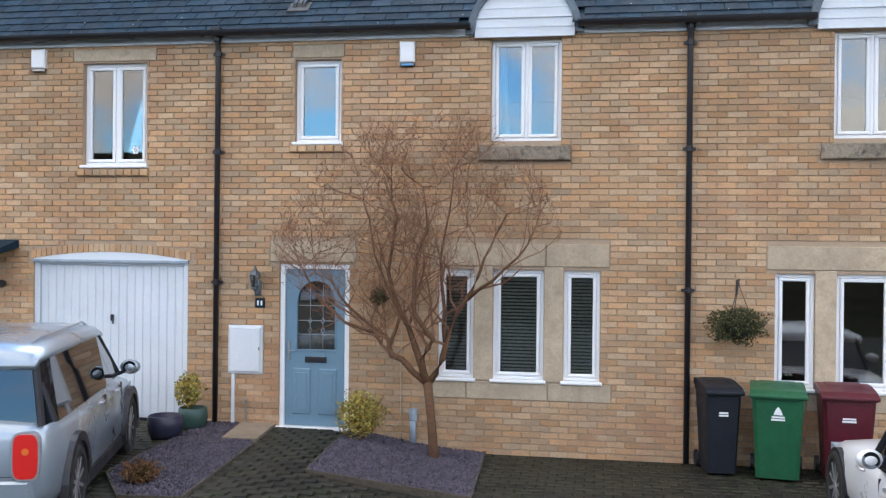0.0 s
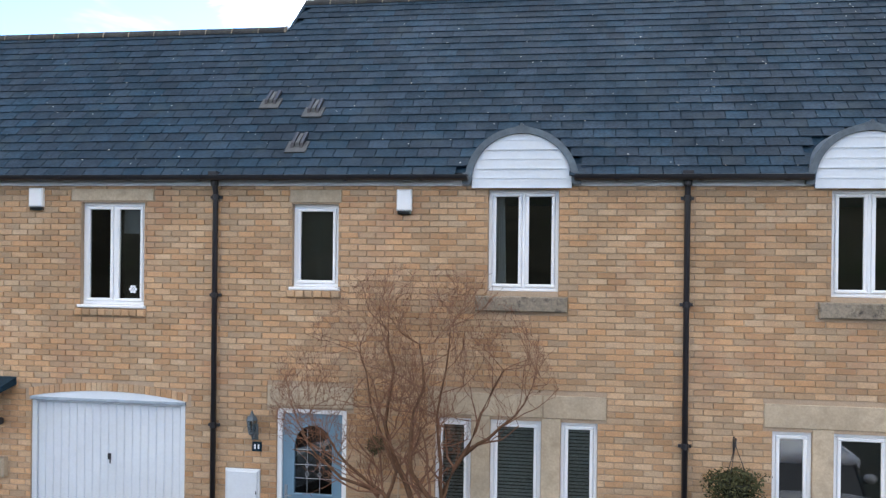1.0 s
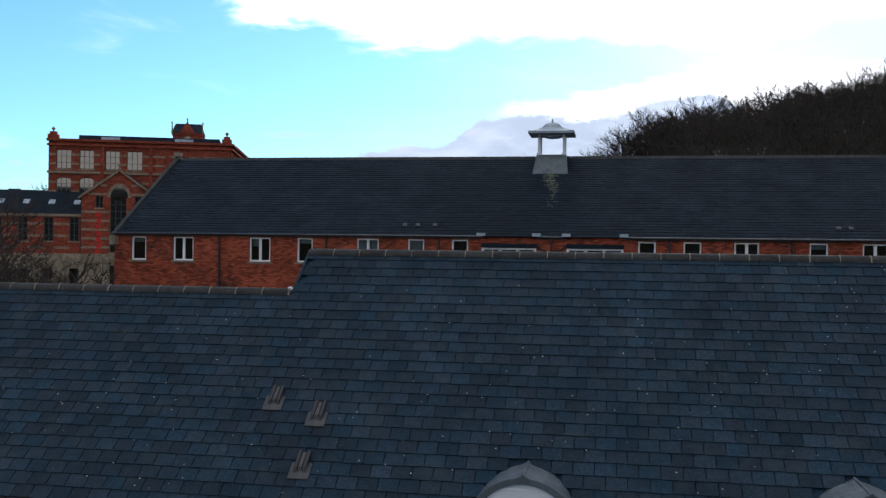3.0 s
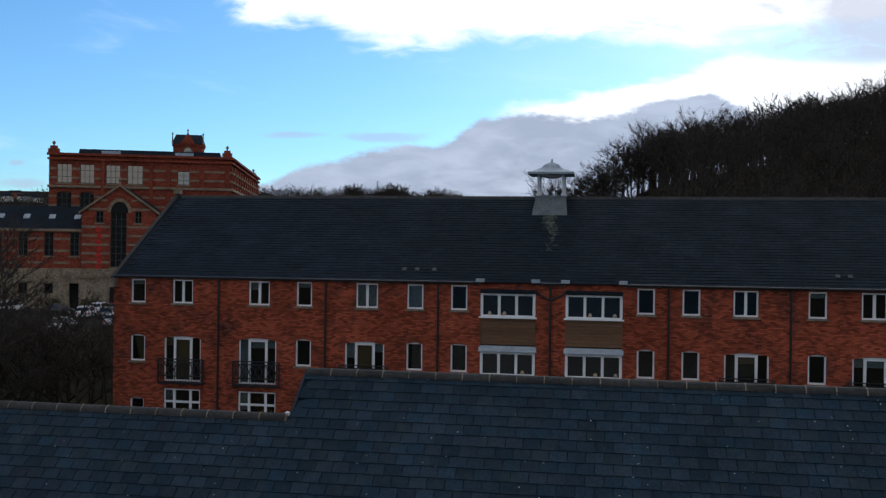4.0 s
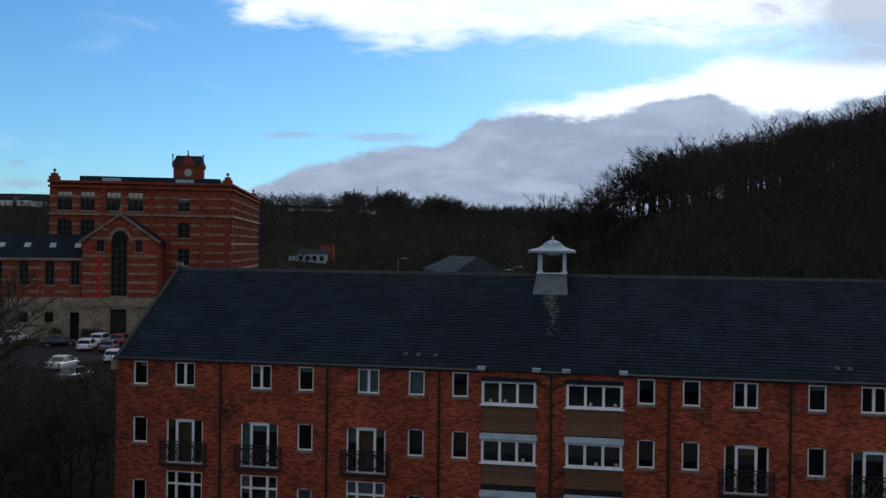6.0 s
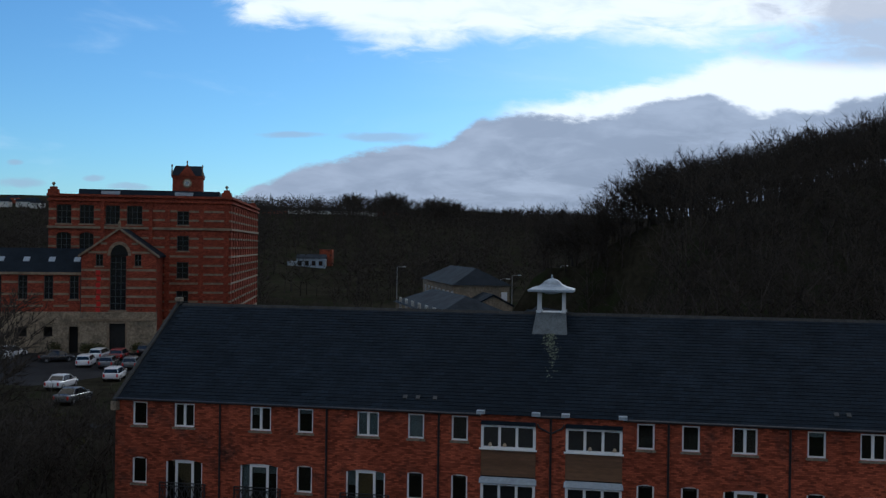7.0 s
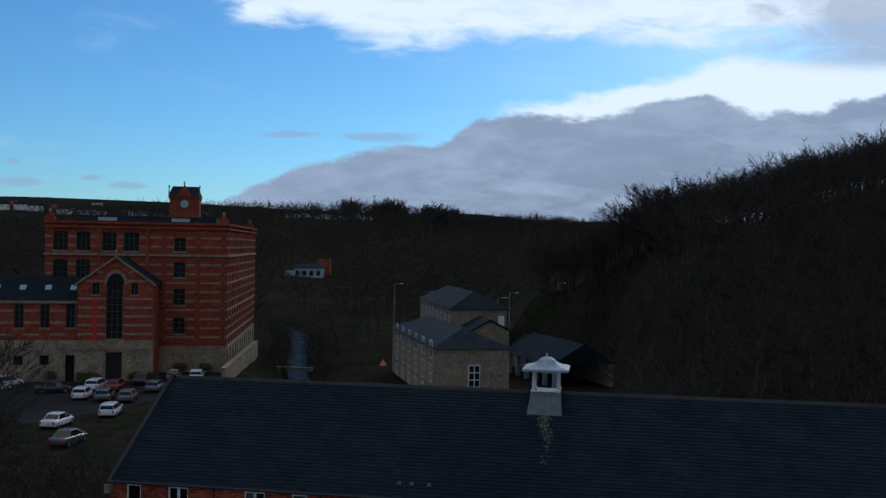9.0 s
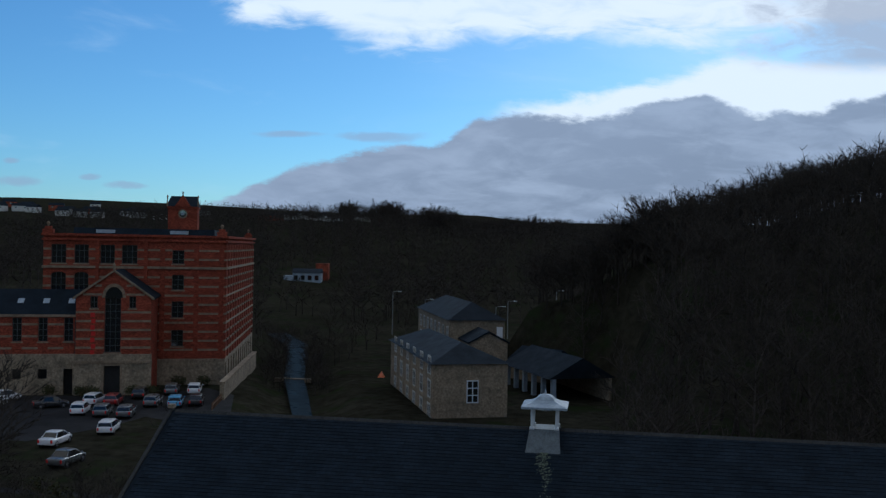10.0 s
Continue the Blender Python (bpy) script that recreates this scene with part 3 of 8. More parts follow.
# ---- front door ----
door = tagged(thing("door_1", "blue-grey panelled front door with arched leaded glass", "door", (0, 0, 0)), kind="structure")
x0, x1, z0, z1 = DOOR
g = Geo()
g.chamfer(x0, x0 + 0.062, 0.02, 0.1, 0.13, z1, 0.006).chamfer(x1 - 0.062, x1, 0.02, 0.1, 0.13, z1, 0.006).chamfer(x0 + 0.062, x1 - 0.062, 0.022, 0.1, z1 - 0.06, z1, 0.006)
part("door_frame", g, "upvc", door, "white plastic door frame")
part("threshold", Geo().chamfer(x0 - 0.03, x1 + 0.03, -0.06, 0.1, 0.115, 0.155, 0.008), "upvc", door, "white door sill")
dl, dr, db, dt = x0 + 0.065, x1 - 0.065, 0.16, z1 - 0.065
wl, wr, wb, wtop = dl + 0.155, dr - 0.13, 1.12, 1.98
g = wall_with_holes(Geo(), dl, dr, db, dt, 0.05, 0.095, [(wl, wr, wb, wtop)])
mid_ = (wl + wr) / 2
half_ = (wr - wl) / 2
for sgn in (-1, 1):                              # spandrels of the arched light
    pts = [(mid_ + sgn * half_, wtop), (mid_, wtop)]
    for k in range(9):
        an = math.pi / 2 * k / 8
        pts.append((mid_ + sgn * half_ * math.sin(an), wtop - 0.24 + 0.24 * math.cos(an)))
    if sgn > 0:
        pts = pts[::-1]
    g.extrude(pts, 0.051, 0.094)
leaf = part("door_leaf", g, "door_blue", door)
for a, b in ((dl + 0.1, dl + 0.335), (dr - 0.335, dr - 0.1)):
    pg = Geo().chamfer(a, b, 0.036, 0.05, 0.3, 0.88, 0.013)
    pg.chamfer(a + 0.035, b - 0.035, 0.03, 0.05, 0.335, 0.845, 0.02)
    part("panel", pg, "door_blue", leaf)
part("pane", Geo().box(wl - 0.002, wr + 0.002, 0.068, 0.074, wb - 0.002, wtop), "pane", leaf).visible_shadow = False
g = Geo()
g.chamfer(wl - 0.02, wr + 0.02, 0.04, 0.052, wb - 0.025, wb, 0.005).chamfer(wl - 0.02, wl, 0.04, 0.052, wb, wtop - 0.24, 0.005).chamfer(wr, wr + 0.02, 0.04, 0.052, wb, wtop - 0.24, 0.005)
g.tube([(mid_ + half_ * math.cos(math.pi * k / 14), 0.047, wtop - 0.24 + 0.25 * math.sin(math.pi * k / 14)) for k in range(15)], 0.012, 6)
part("glazing_bead", g, "door_blue", leaf)
MAT["came"] = material("lead_came", (0.3, 0.33, 0.35), 0.4, 0.6, bump=0)
g = Geo()
for fx in (0.33, 0.67):
    g.tube([(wl + fx * (wr - wl), 0.064, wb), (wl + fx * (wr - wl), 0.064, wtop - 0.05)], 0.004, 5)
for fz in (0.22, 0.42, 0.64):
    g.tube([(wl, 0.064, wb + fz * 0.86), (wr, 0.064, wb + fz * 0.86)], 0.004, 5)
for fx in (0.33, 0.67):
    for fz in (0.28, 0.42):
        cx_, cz_ = wl + fx * (wr - wl), wb + fz * 0.86
        g.tube([(cx_, 0.063, cz_ - 0.04), (cx_ + 0.025, 0.063, cz_), (cx_, 0.063, cz_ + 0.04), (cx_ - 0.025, 0.063, cz_), (cx_, 0.063, cz_ - 0.04)], 0.006, 5)
part("leading", g, "came", leaf, "lead strips on the glass")
part("letterbox", Geo().chamfer(mid_ - 0.14, mid_ + 0.14, 0.035, 0.05, 0.955, 1.03, 0.006).chamfer(mid_ - 0.11, mid_ + 0.11, 0.03, 0.04, 0.97, 1.015, 0.006), "black_pvc", leaf, "dark metal letter slot")
g = Geo().chamfer(dl + 0.03, dl + 0.065, 0.035, 0.05, 0.98, 1.22, 0.005)
g.tube([(dl + 0.047, 0.04, 1.1), (dl + 0.047, -0.005, 1.1), (dl + 0.14, -0.008, 1.1)], 0.01, 8)
part("door_handle", g, "came", leaf, "lever handle on a back plate")

# ---- garage door ----
gar = tagged(thing("door_2", "white ribbed up-and-over garage door", "garage door", (0, 0, 0)), kind="structure")
x0, x1, z0, z1 = GARAGE
g = Geo().chamfer(x0, x0 + 0.07, 0.02, 0.1, 0.1, z1, 0.006).chamfer(x1 - 0.07, x1, 0.02, 0.1, 0.1, z1, 0.006).chamfer(x0 + 0.07, x1 - 0.07, 0.022, 0.1, z1 - 0.06, z1, 0.006)
part("door_frame", g, "white_paint", gar)
n_, wd = 18, (x1 - x0 - 0.15) / 18
for k in range(n_):
    a = x0 + 0.075 + k * wd
    part("panel_rib", Geo().chamfer(a + 0.006, a + wd - 0.006, 0.05, 0.08, 0.19, z1 - 0.062, 0.008), "white_paint", gar)
part("backing", Geo().box(x0 + 0.072, x1 - 0.072, 0.062, 0.085, 0.17, z1 - 0.061), "white_paint", gar)
part("seal", Geo().box(x0 + 0.072, x1 - 0.072, 0.055, 0.09, 0.13, 0.17), "black_pvc", gar, "black rubber strip")
xc = -5.24
g = Geo().chamfer(xc - 0.022, xc + 0.022, 0.035, 0.05, 1.42, 1.5, 0.004)
g.tube([(xc, 0.045, 1.47), (xc, 0.01, 1.47), (xc + 0.03, 0.008, 1.45), (xc + 0.03, 0.008, 1.38)], 0.009, 6)
part("lock_handle", g, "black_pvc", gar, "black turning handle")
pts = [(x0, z1), (x1, z1)] + [(x1 - (x1 - x0) * k / 16, arch_top(x1 - (x1 - x0) * k / 16, 0.1, z1 + 0.01)) for k in range(17)]
part("head_panel", Geo().extrude(pts, 0.0, 0.1), "white_paint", gar, "white curved board filling the arch")
part("drip", Geo().chamfer(x0 - 0.01, x1 + 0.01, -0.025, 0.02, z1 - 0.03, z1 + 0.008, 0.004), "lead_pale", gar, "grey metal drip strip")
# soldier arch over it
g = Geo()
for k in range(30):
    f0, f1 = k / 30, (k + 1) / 30
    xa, xb = x0 - 0.04 + (x1 - x0 + 0.08) * f0 + 0.004, x0 - 0.04 + (x1 - x0 + 0.08) * f1 - 0.004
    za, zb = arch_top(xa, 0.1, z1 + 0.012), arch_top(xb, 0.1, z1 + 0.012)
    g.add([(xa, -0.006, za), (xb, -0.006, zb), (xb, -0.006, zb + 0.105), (xa, -0.006, za + 0.105), (xa, 0.1, za), (xb, 0.1, zb), (xb, 0.1, zb + 0.105), (xa, 0.1, za + 0.105)],
          [(0, 1, 2, 3), (7, 6, 5, 4), (0, 4, 5, 1), (1, 5, 6, 2), (2, 6, 7, 3), (3, 7, 4, 0)])
part("arch_bricks", g, "brick", wall, "flat arch of bricks on end")

# ---- fascia, gutter, drainpipes ----
DORMERS = [0.105, 0.105 + STEP]
HALF = 0.625
segs, x = [], WALL_L
for c_ in DORMERS:
    segs.append((x, c_ - HALF))
    x = c_ + HALF
segs.append((x, WALL_R))
for a, b in segs:
    tagged(part("fascia", Geo().chamfer(a, b, -0.03, 0.1, 4.985, 5.1, 0.006), "white_paint"), "white painted board under the gutter", "fascia", "", "structure")
    gt = thing("gutter", "black half-round plastic gutter along the eaves", "gutter", (0, 0, 0))
    prof = []
    for k in range(9):
        an = math.pi + math.pi * k / 8
        prof.append((-0.165 + 0.068 * math.cos(an), 5.112 + 0.068 * math.sin(an)))
    for k in range(9):
        an = 2 * math.pi - math.pi * k / 8
        prof.append((-0.165 + 0.06 * math.cos(an), 5.114 + 0.06 * math.sin(an)))
    part("channel", Geo().extrude(prof, a + 0.01, b - 0.01, "x"), "black_pvc", gt)
    xx = a + 0.5
    while xx < b - 0.2:
        g = Geo()
        prof2 = [(-0.165 + 0.074 * math.cos(math.pi + math.pi * k / 8), 5.112 + 0.074 * math.sin(math.pi + math.pi * k / 8)) for k in range(9)]
        prof2 += [(-0.165 + 0.066 * math.cos(2 * math.pi - math.pi * k / 8), 5.114 + 0.066 * math.sin(2 * math.pi - math.pi * k / 8)) for k in range(9)]
        part("bracket", g.extrude(prof2, xx - 0.025, xx + 0.025, "x"), "black_pvc", gt)
        xx += 0.95
for xp in (-3.77, 2.045):
    dp = thing("drainpipe", "black plastic drainpipe clipped to the brickwork", "drainpipe", (xp, 0, 0), group="drainpipes of the terrace")
    zb = yard(xp, 0)
    part("pipe", Geo().tube([(0, -0.055, zb - 0.02), (0, -0.055, 4.86), (0, -0.06, 4.9), (0, -0.09, 5.0), (0, -0.095, 5.09)], 0.034, 12), "black_pvc", dp, smooth=True)
    part("outlet", Geo().box(-0.06, 0.06, -0.16, -0.03, 5.06, 5.16).lathe([(0.045, 4.98), (0.05, 5.0), (0.05, 5.07)], 0, -0.095, 12), "black_pvc", dp)
    for zc in (1.95, 3.6, 4.84):
        part("collar", Geo().lathe([(0.036, zc - 0.035), (0.043, zc - 0.03), (0.043, zc + 0.03), (0.036, zc + 0.035)], 0, -0.055, 12).box(-0.075, 0.075, -0.04, -0.003, zc - 0.018, zc + 0.018), "black_pvc", dp)

# ---- dormer heads ----
for c_ in DORMERS:
    dm = thing("dormer", "half-round dormer with white boards and a grey lead roof", "dormer", (c_, 0, 0), group="rounded dormers")
    z0 = 4.96
    for k in range(6):                           # white boards
        za, zb = z0 + k * 0.115, z0 + (k + 1) * 0.115
        def wide(z):
            return 0.6 * math.sqrt(max(0.0, 1 - (max(0, z - 5.03) / 0.58) ** 2))
        if zb > 5.61:
            zb = 5.605
        pts = [(-wide(za), za)] + [(-wide(za + (zb - za) * q / 4), za + (zb - za) * q / 4) for q in range(1, 5)]
        pts = [(-p, z) for p, z in pts][::1]
        left = [(-p, z) for p, z in pts][::-1]
        yk = -0.055 + 0.004 * (k % 2)
        part("board", Geo().extrude(pts + left, yk, 0.12), "white_paint", dm)
        part("board_lip", Geo().box(-wide(za) + 0.01, wide(za) - 0.01, yk - 0.01, yk + 0.01, za - 0.002, za + 0.012), "white_paint", dm)
    # lead barrel running back into the slates
    g = Geo()
    prof_o = [(0.685 * math.cos(math.pi * k / 24), 5.03 + 0.66 * math.sin(math.pi * k / 24) + (0.03 if k == 12 else 0)) for k in range(25)]
    prof_i = [(0.6 * math.cos(math.pi * k / 24), 5.03 + 0.585 * math.sin(math.pi * k / 24)) for k in range(25)]
    n_ = 25
    vs = []
    for yy, pr in ((-0.085, prof_o), (1.0, prof_o), (-0.085, prof_i), (1.0, prof_i)):
        vs += [(p, yy, z) for p, z in pr]
    fs = []
    for k in range(n_ - 1):
        fs += [(k + 1, k, n_ + k, n_ + k + 1), (2 * n_ + k, 2 * n_ + k + 1, 3 * n_ + k + 1, 3 * n_ + k), (k, k + 1, 2 * n_ + k + 1, 2 * n_ + k)]
    fs += [(0, 2 * n_, 3 * n_, n_), (n_ - 1, 2 * n_ - 1, 4 * n_ - 1, 3 * n_ - 1)]
    part("lead_roof", g.add(vs, fs), "lead", dm, "grey lead sheet barrel roof", smooth=False)
    part("lead_roll", Geo().tube([(0, -0.095, 5.715), (0, 0.3, 5.715), (0, 0.75, 5.715)], 0.022, 8), "lead", dm)
    for sx in (-1, 1):
        part("flashing", Geo().box(sx * 0.66 - 0.05, sx * 0.66 + 0.05, -0.1, 0.05, 5.0, 5.14), "lead", dm)
# ---- slate roof of the terrace ----
SLOPE = math.atan2(8.40 - 5.10, 4.12 + 0.13)
EAVE_Y, EAVE_Z = -0.13, 5.09
ROOF_LEN, LOW_LEN = 5.33, 4.28                  # up the slope to the high and to the low ridge
STEP_X = -3.95                                   # where the ridge steps up
roof_m = Matrix.Translation((0, EAVE_Y, EAVE_Z)) @ Matrix.Rotation(SLOPE, 4, "X")
GAUGE, SLATE_W = 0.213, 0.272


def roof_point(x, s, up=0.0):
    return roof_m @ Vector((x, s, up))


g = Geo()
for a, b, ln in ((STEP_X, WALL_R + 0.3, ROOF_LEN), (WALL_L - 0.3, STEP_X, LOW_LEN)):
    p0, p1 = roof_point(0, 0.13, -0.03), roof_point(0, ln, -0.03)
    back = p1.y + (p1.y - p0.y)
    g.extrude([(p0.y, p0.z), (p1.y, p1.z), (back, p0.z), (back, p0.z - 0.06), (p1.y, p1.z - 0.1), (p0.y + 0.06, p0.z - 0.02)], a, b, "x")
roof = tagged(part("roof_front", g, "slate"), "boarding and rear slope of a dark slate roof", "roof", "", "structure")


def slate_cells():
    """Places (x, s, width) of the slates up the front slope, kept clear of the dormers."""
    rnd = random.Random(9)
    row, s = 0, 0.0
    while s < ROOF_LEN - 0.05:
        x = WALL_L - 0.2 + (SLATE_W / 2 if row % 2 else 0)
        while x < WALL_R:
            w = SLATE_W
            ok = s < LOW_LEN - 0.08 or x + w * 0.5 > STEP_X
            pz = roof_point(x + w / 2, s + 0.12)
            for c_ in DORMERS:
                if abs(x + w / 2 - c_) < 0.72 and (pz.z - 5.03) < 0.69 * math.sqrt(max(0, 1 - ((x + w / 2 - c_) / 0.72) ** 2)) - 0.02:
                    ok = False
            if ok:
                yield x, s + rnd.uniform(-0.004, 0.004), w, rnd
            x += w
        s += GAUGE
        row += 1


def slate_geo(g, x, s, w, rnd):
    j = rnd.uniform(0, 0.003)
    ln = GAUGE + 0.06
    a, b = x + 0.006, x + w - 0.006
    lift = 0.016 + j
    pts = [(a, s, lift), (b, s + rnd.uniform(-0.003, 0.003), lift), (b, s + ln, 0.001), (a, s + ln, 0.001), (a, s, lift - 0.009), (b, s, lift - 0.009)]
    g.add(pts, [(0, 1, 2, 3), (4, 5, 1, 0), (0, 3, 4), (1, 5, 2)])
    return g


rest, n_part = Geo(), 0
for x, s, w, rnd in slate_cells():
    if -1.6 < x < 2.6 and 2.0 < s < 6 and n_part < 290:
        ob = part("slate", slate_geo(Geo(), x, s, w, rnd), "slate", roof)
        ob.matrix_local = roof_m
        n_part += 1
    else:
        slate_geo(rest, x, s, w, rnd)
ob = part("slates", rest, "slate", roof, "courses of dark blue-grey slates", kind="stuff")
ob.matrix_local = roof_m

# ridge tiles
for a, b, ln in ((STEP_X, WALL_R, ROOF_LEN), (WALL_L, STEP_X - 0.02, LOW_LEN)):
    rd = thing("ridge", "row of dark half-round ridge tiles with pale mortar joints", "ridge tiles", (0, 0, 0), group="ridges")
    c = roof_point(0, ln, 0)
    x = a
    while x < b - 0.1:
        x1 = min(x + 0.45, b)
        prof = [(c.y + 0.11 * math.cos(math.pi * k / 8), c.z - 0.06 + 0.11 * math.sin(math.pi * k / 8)) for k in range(9)]
        part("ridge_tile", Geo().extrude(prof, x + 0.008, x1 - 0.008, "x"), "ridge", rd)
        prof = [(c.y + 0.114 * math.cos(math.pi * k / 8), c.z - 0.06 + 0.115 * math.sin(math.pi * k / 8)) for k in range(9)]
        part("mortar_joint", Geo().extrude(prof, x1 - 0.01, x1 + 0.008, "x"), "weathered", rd)
        x = x1
# verge where the higher roof stands above the lower
g = Geo()
p0, p1 = roof_point(0, LOW_LEN - 0.05, 0.02), roof_point(0, ROOF_LEN, 0.02)
g.extrude([(p0.y, p0.z), (p1.y, p1.z), (p1.y, p1.z - 0.2), (p0.y + 0.05, p0.z - 0.15)], STEP_X - 0.02, STEP_X + 0.02, "x")
tagged(part("verge", g, "slate"), "dark verge strip at the step in the roof", "verge", "", "structure")
g = Geo().lathe([(0.03, 0), (0.05, 0.02), (0.045, 0.06), (0.01, 0.08)], 0, 0, 8)
fl = solid("verge_cap", g, "white_paint", "small white cap at the roof step", "verge cap")
fl.matrix_world = Matrix.Translation(roof_point(STEP_X - 0.06, LOW_LEN + 0.02, -0.02))
# slate vents
MAT["vent"] = material("vent_tile", (0.06, 0.064, 0.064), 0.7, spread=0.15, grain=30, stain=4, stain_amt=0.4, bump=0.2)
for vx, vs_ in ((-3.55, 1.86), (-2.86, 1.6), (-2.85, 0.7)):
    vt = thing("roof_vent", "grey vent tile with a dark upright hood in the slates", "roof vent", roof_m @ Matrix.Translation((vx, vs_, 0.01)), group="roof vents")
    part("plate", Geo().box(-0.14, 0.14, -0.16, 0.1, 0.0, 0.018), "vent", vt)
    part("hood", Geo().add([(-0.03, -0.04, 0.019), (0.03, -0.04, 0.019), (0.03, 0.26, 0.019), (-0.03, 0.26, 0.019), (-0.025, 0.0, 0.06), (0.025, 0.0, 0.06), (0.025, 0.26, 0.045), (-0.025, 0.26, 0.045)],
                           [(3, 2, 1, 0), (4, 5, 6, 7), (0, 1, 5, 4), (1, 2, 6, 5), (2, 3, 7, 6), (3, 0, 4, 7)]), "vent", vt)
    for sx in (-0.06, 0.06):
        part("slot", Geo().extrude([(-0.06, 0.019), (0.28, 0.019), (0.28, 0.055), (0.0, 0.055)], sx - 0.022, sx + 0.022, "x"), "black_pvc", vt, "dark air slot")
# lichen specks
g, rnd = Geo(), random.Random(21)
for _ in range(300):
    x, s, r = rnd.uniform(-8, 8), rnd.uniform(0.1, ROOF_LEN - 0.1), rnd.uniform(0.004, 0.011)
    if x < STEP_X and s > LOW_LEN - 0.1 or any(abs(x - c_) < 0.75 and s < 1.1 for c_ in DORMERS):
        continue
    q = [roof_point(x + r * math.cos(k * 1.05), s + r * math.sin(k * 1.05), 0.021) for k in range(6)]
    g.add(q, [tuple(range(6))])
MAT["lichen"] = material("lichen", (0.45, 0.46, 0.42), 0.95, bump=0)
ob = part("lichen", g, "lichen", roof, "pale lichen specks on slates", kind="stuff")

# ---- forecourt: paving, gravel beds, bins, plants, cars ----
MAT["sett"] = material("mossy_sett", (0.022, 0.02, 0.013), 0.62, spread=0.25, grain=40, stain=0.9, stain_amt=1.0, stain_col=(0.018, 0.024, 0.007), each=0.5, spec=0.35, bump=0.6)
MAT["joint"] = material("mossy_joint", (0.014, 0.017, 0.008), 0.95, spread=0.3, grain=50, stain=3, stain_amt=0.5, bump=0.4)
MAT["chip"] = material("plum_slate_chip", (0.075, 0.065, 0.086), 0.75, spread=0.2, grain=40, stain=4, stain_amt=0.3, each=0.4, bump=0.2)
MAT["kerb"] = material("timber_edging", (0.075, 0.062, 0.045), 0.9, spread=0.25, grain=25, stain=4, stain_amt=0.6, bump=0.3)


def inside(poly, x, y):
    hit_, n = False, len(poly)
    for i in range(n):
        (xa, ya), (xb, yb) = poly[i], poly[(i + 1) % n]
        if (ya > y) != (yb > y) and x < (xb - xa) * (y - ya) / (yb - ya) + xa:
            hit_ = not hit_
    return hit_


BED_A = [(-3.9, -0.02), (-3.45, -0.02), (-2.83, -1.2), (-2.62, -3.5), (-3.2, -3.55), (-3.75, -2.75), (-3.85, -0.8)]
BED_B = [(-1.98, -0.02), (-0.32, -0.02), (-0.2, -2.15), (-1.9, -2.12), (-1.99, -0.8)]
SLAB = (-3.44, -2.96, -1.0, -0.02)

pave = tagged(part("pavement", Geo(), None), "damp mossy block paving on a forecourt", "paving", "", "structure")
nx, ny = 60, 40
vs, fs = [], []
for j in range(ny + 1):
    for i in range(nx + 1):
        x, y = -14 + 26 * i / nx, -18 + 18.0 * j / ny
        vs.append((x, y, yard(x, y) - 0.012))
for j in range(ny):
    for i in range(nx):
        a = j * (nx + 1) + i
        fs.append((a, a + 1, a + nx + 2, a + nx + 1))
pave.data = Geo().add(vs, fs).mesh("pavement", "joint")
rest, count, rnd = Geo(), 0, random.Random(3)
yy, row = -0.06, 0
while yy > -5.2:
    x = -7.6 + (0.1 if row % 2 else 0)
    while x < 6.5:
        cx_, cy_ = x + 0.1, yy - 0.067
        skip = inside(BED_A, cx_, cy_) or inside(BED_B, cx_, cy_) or (SLAB[0] < cx_ < SLAB[1] and SLAB[2] < cy_ < SLAB[3])
        if not skip:
            z = yard(cx_, cy_) + rnd.uniform(-0.004, 0.004)
            w, d = 0.093 + rnd.uniform(-0.005, 0.003), 0.06 + rnd.uniform(-0.003, 0.002)
            tilt = rnd.uniform(-0.004, 0.004)
            pts = [(-w, -d, -0.04), (w, -d, -0.04), (w, d, -0.04), (-w, d, -0.04), (-w, -d, -0.008), (w, -d, -0.008), (w, d, -0.008), (-w, d, -0.008),
                   (-w + 0.01, -d + 0.01, tilt), (w - 0.01, -d + 0.01, 0), (w - 0.01, d - 0.01, -tilt), (-w + 0.01, d - 0.01, 0)]
            fc = [(0, 1, 5, 4), (1, 2, 6, 5), (2, 3, 7, 6), (3, 0, 4, 7), (4, 5, 9, 8), (5, 6, 10, 9), (6, 7, 11, 10), (7, 4, 8, 11), (8, 9, 10, 11)]
            if -2.9 < cx_ < 2.1 and -1.6 < cy_ and count < 290:
                ob = part("sett", Geo().add(pts, fc), "sett", pave)
                ob.location = (cx_, cy_, z)
                count += 1
            else:
                rest.add([(px + cx_, py + cy_, pz + z) for px, py, pz in pts], fc)
        x += 0.2
    yy -= 0.133
    row += 1
part("setts", rest, "sett", pave, "rows of worn mossy setts", kind="stuff")

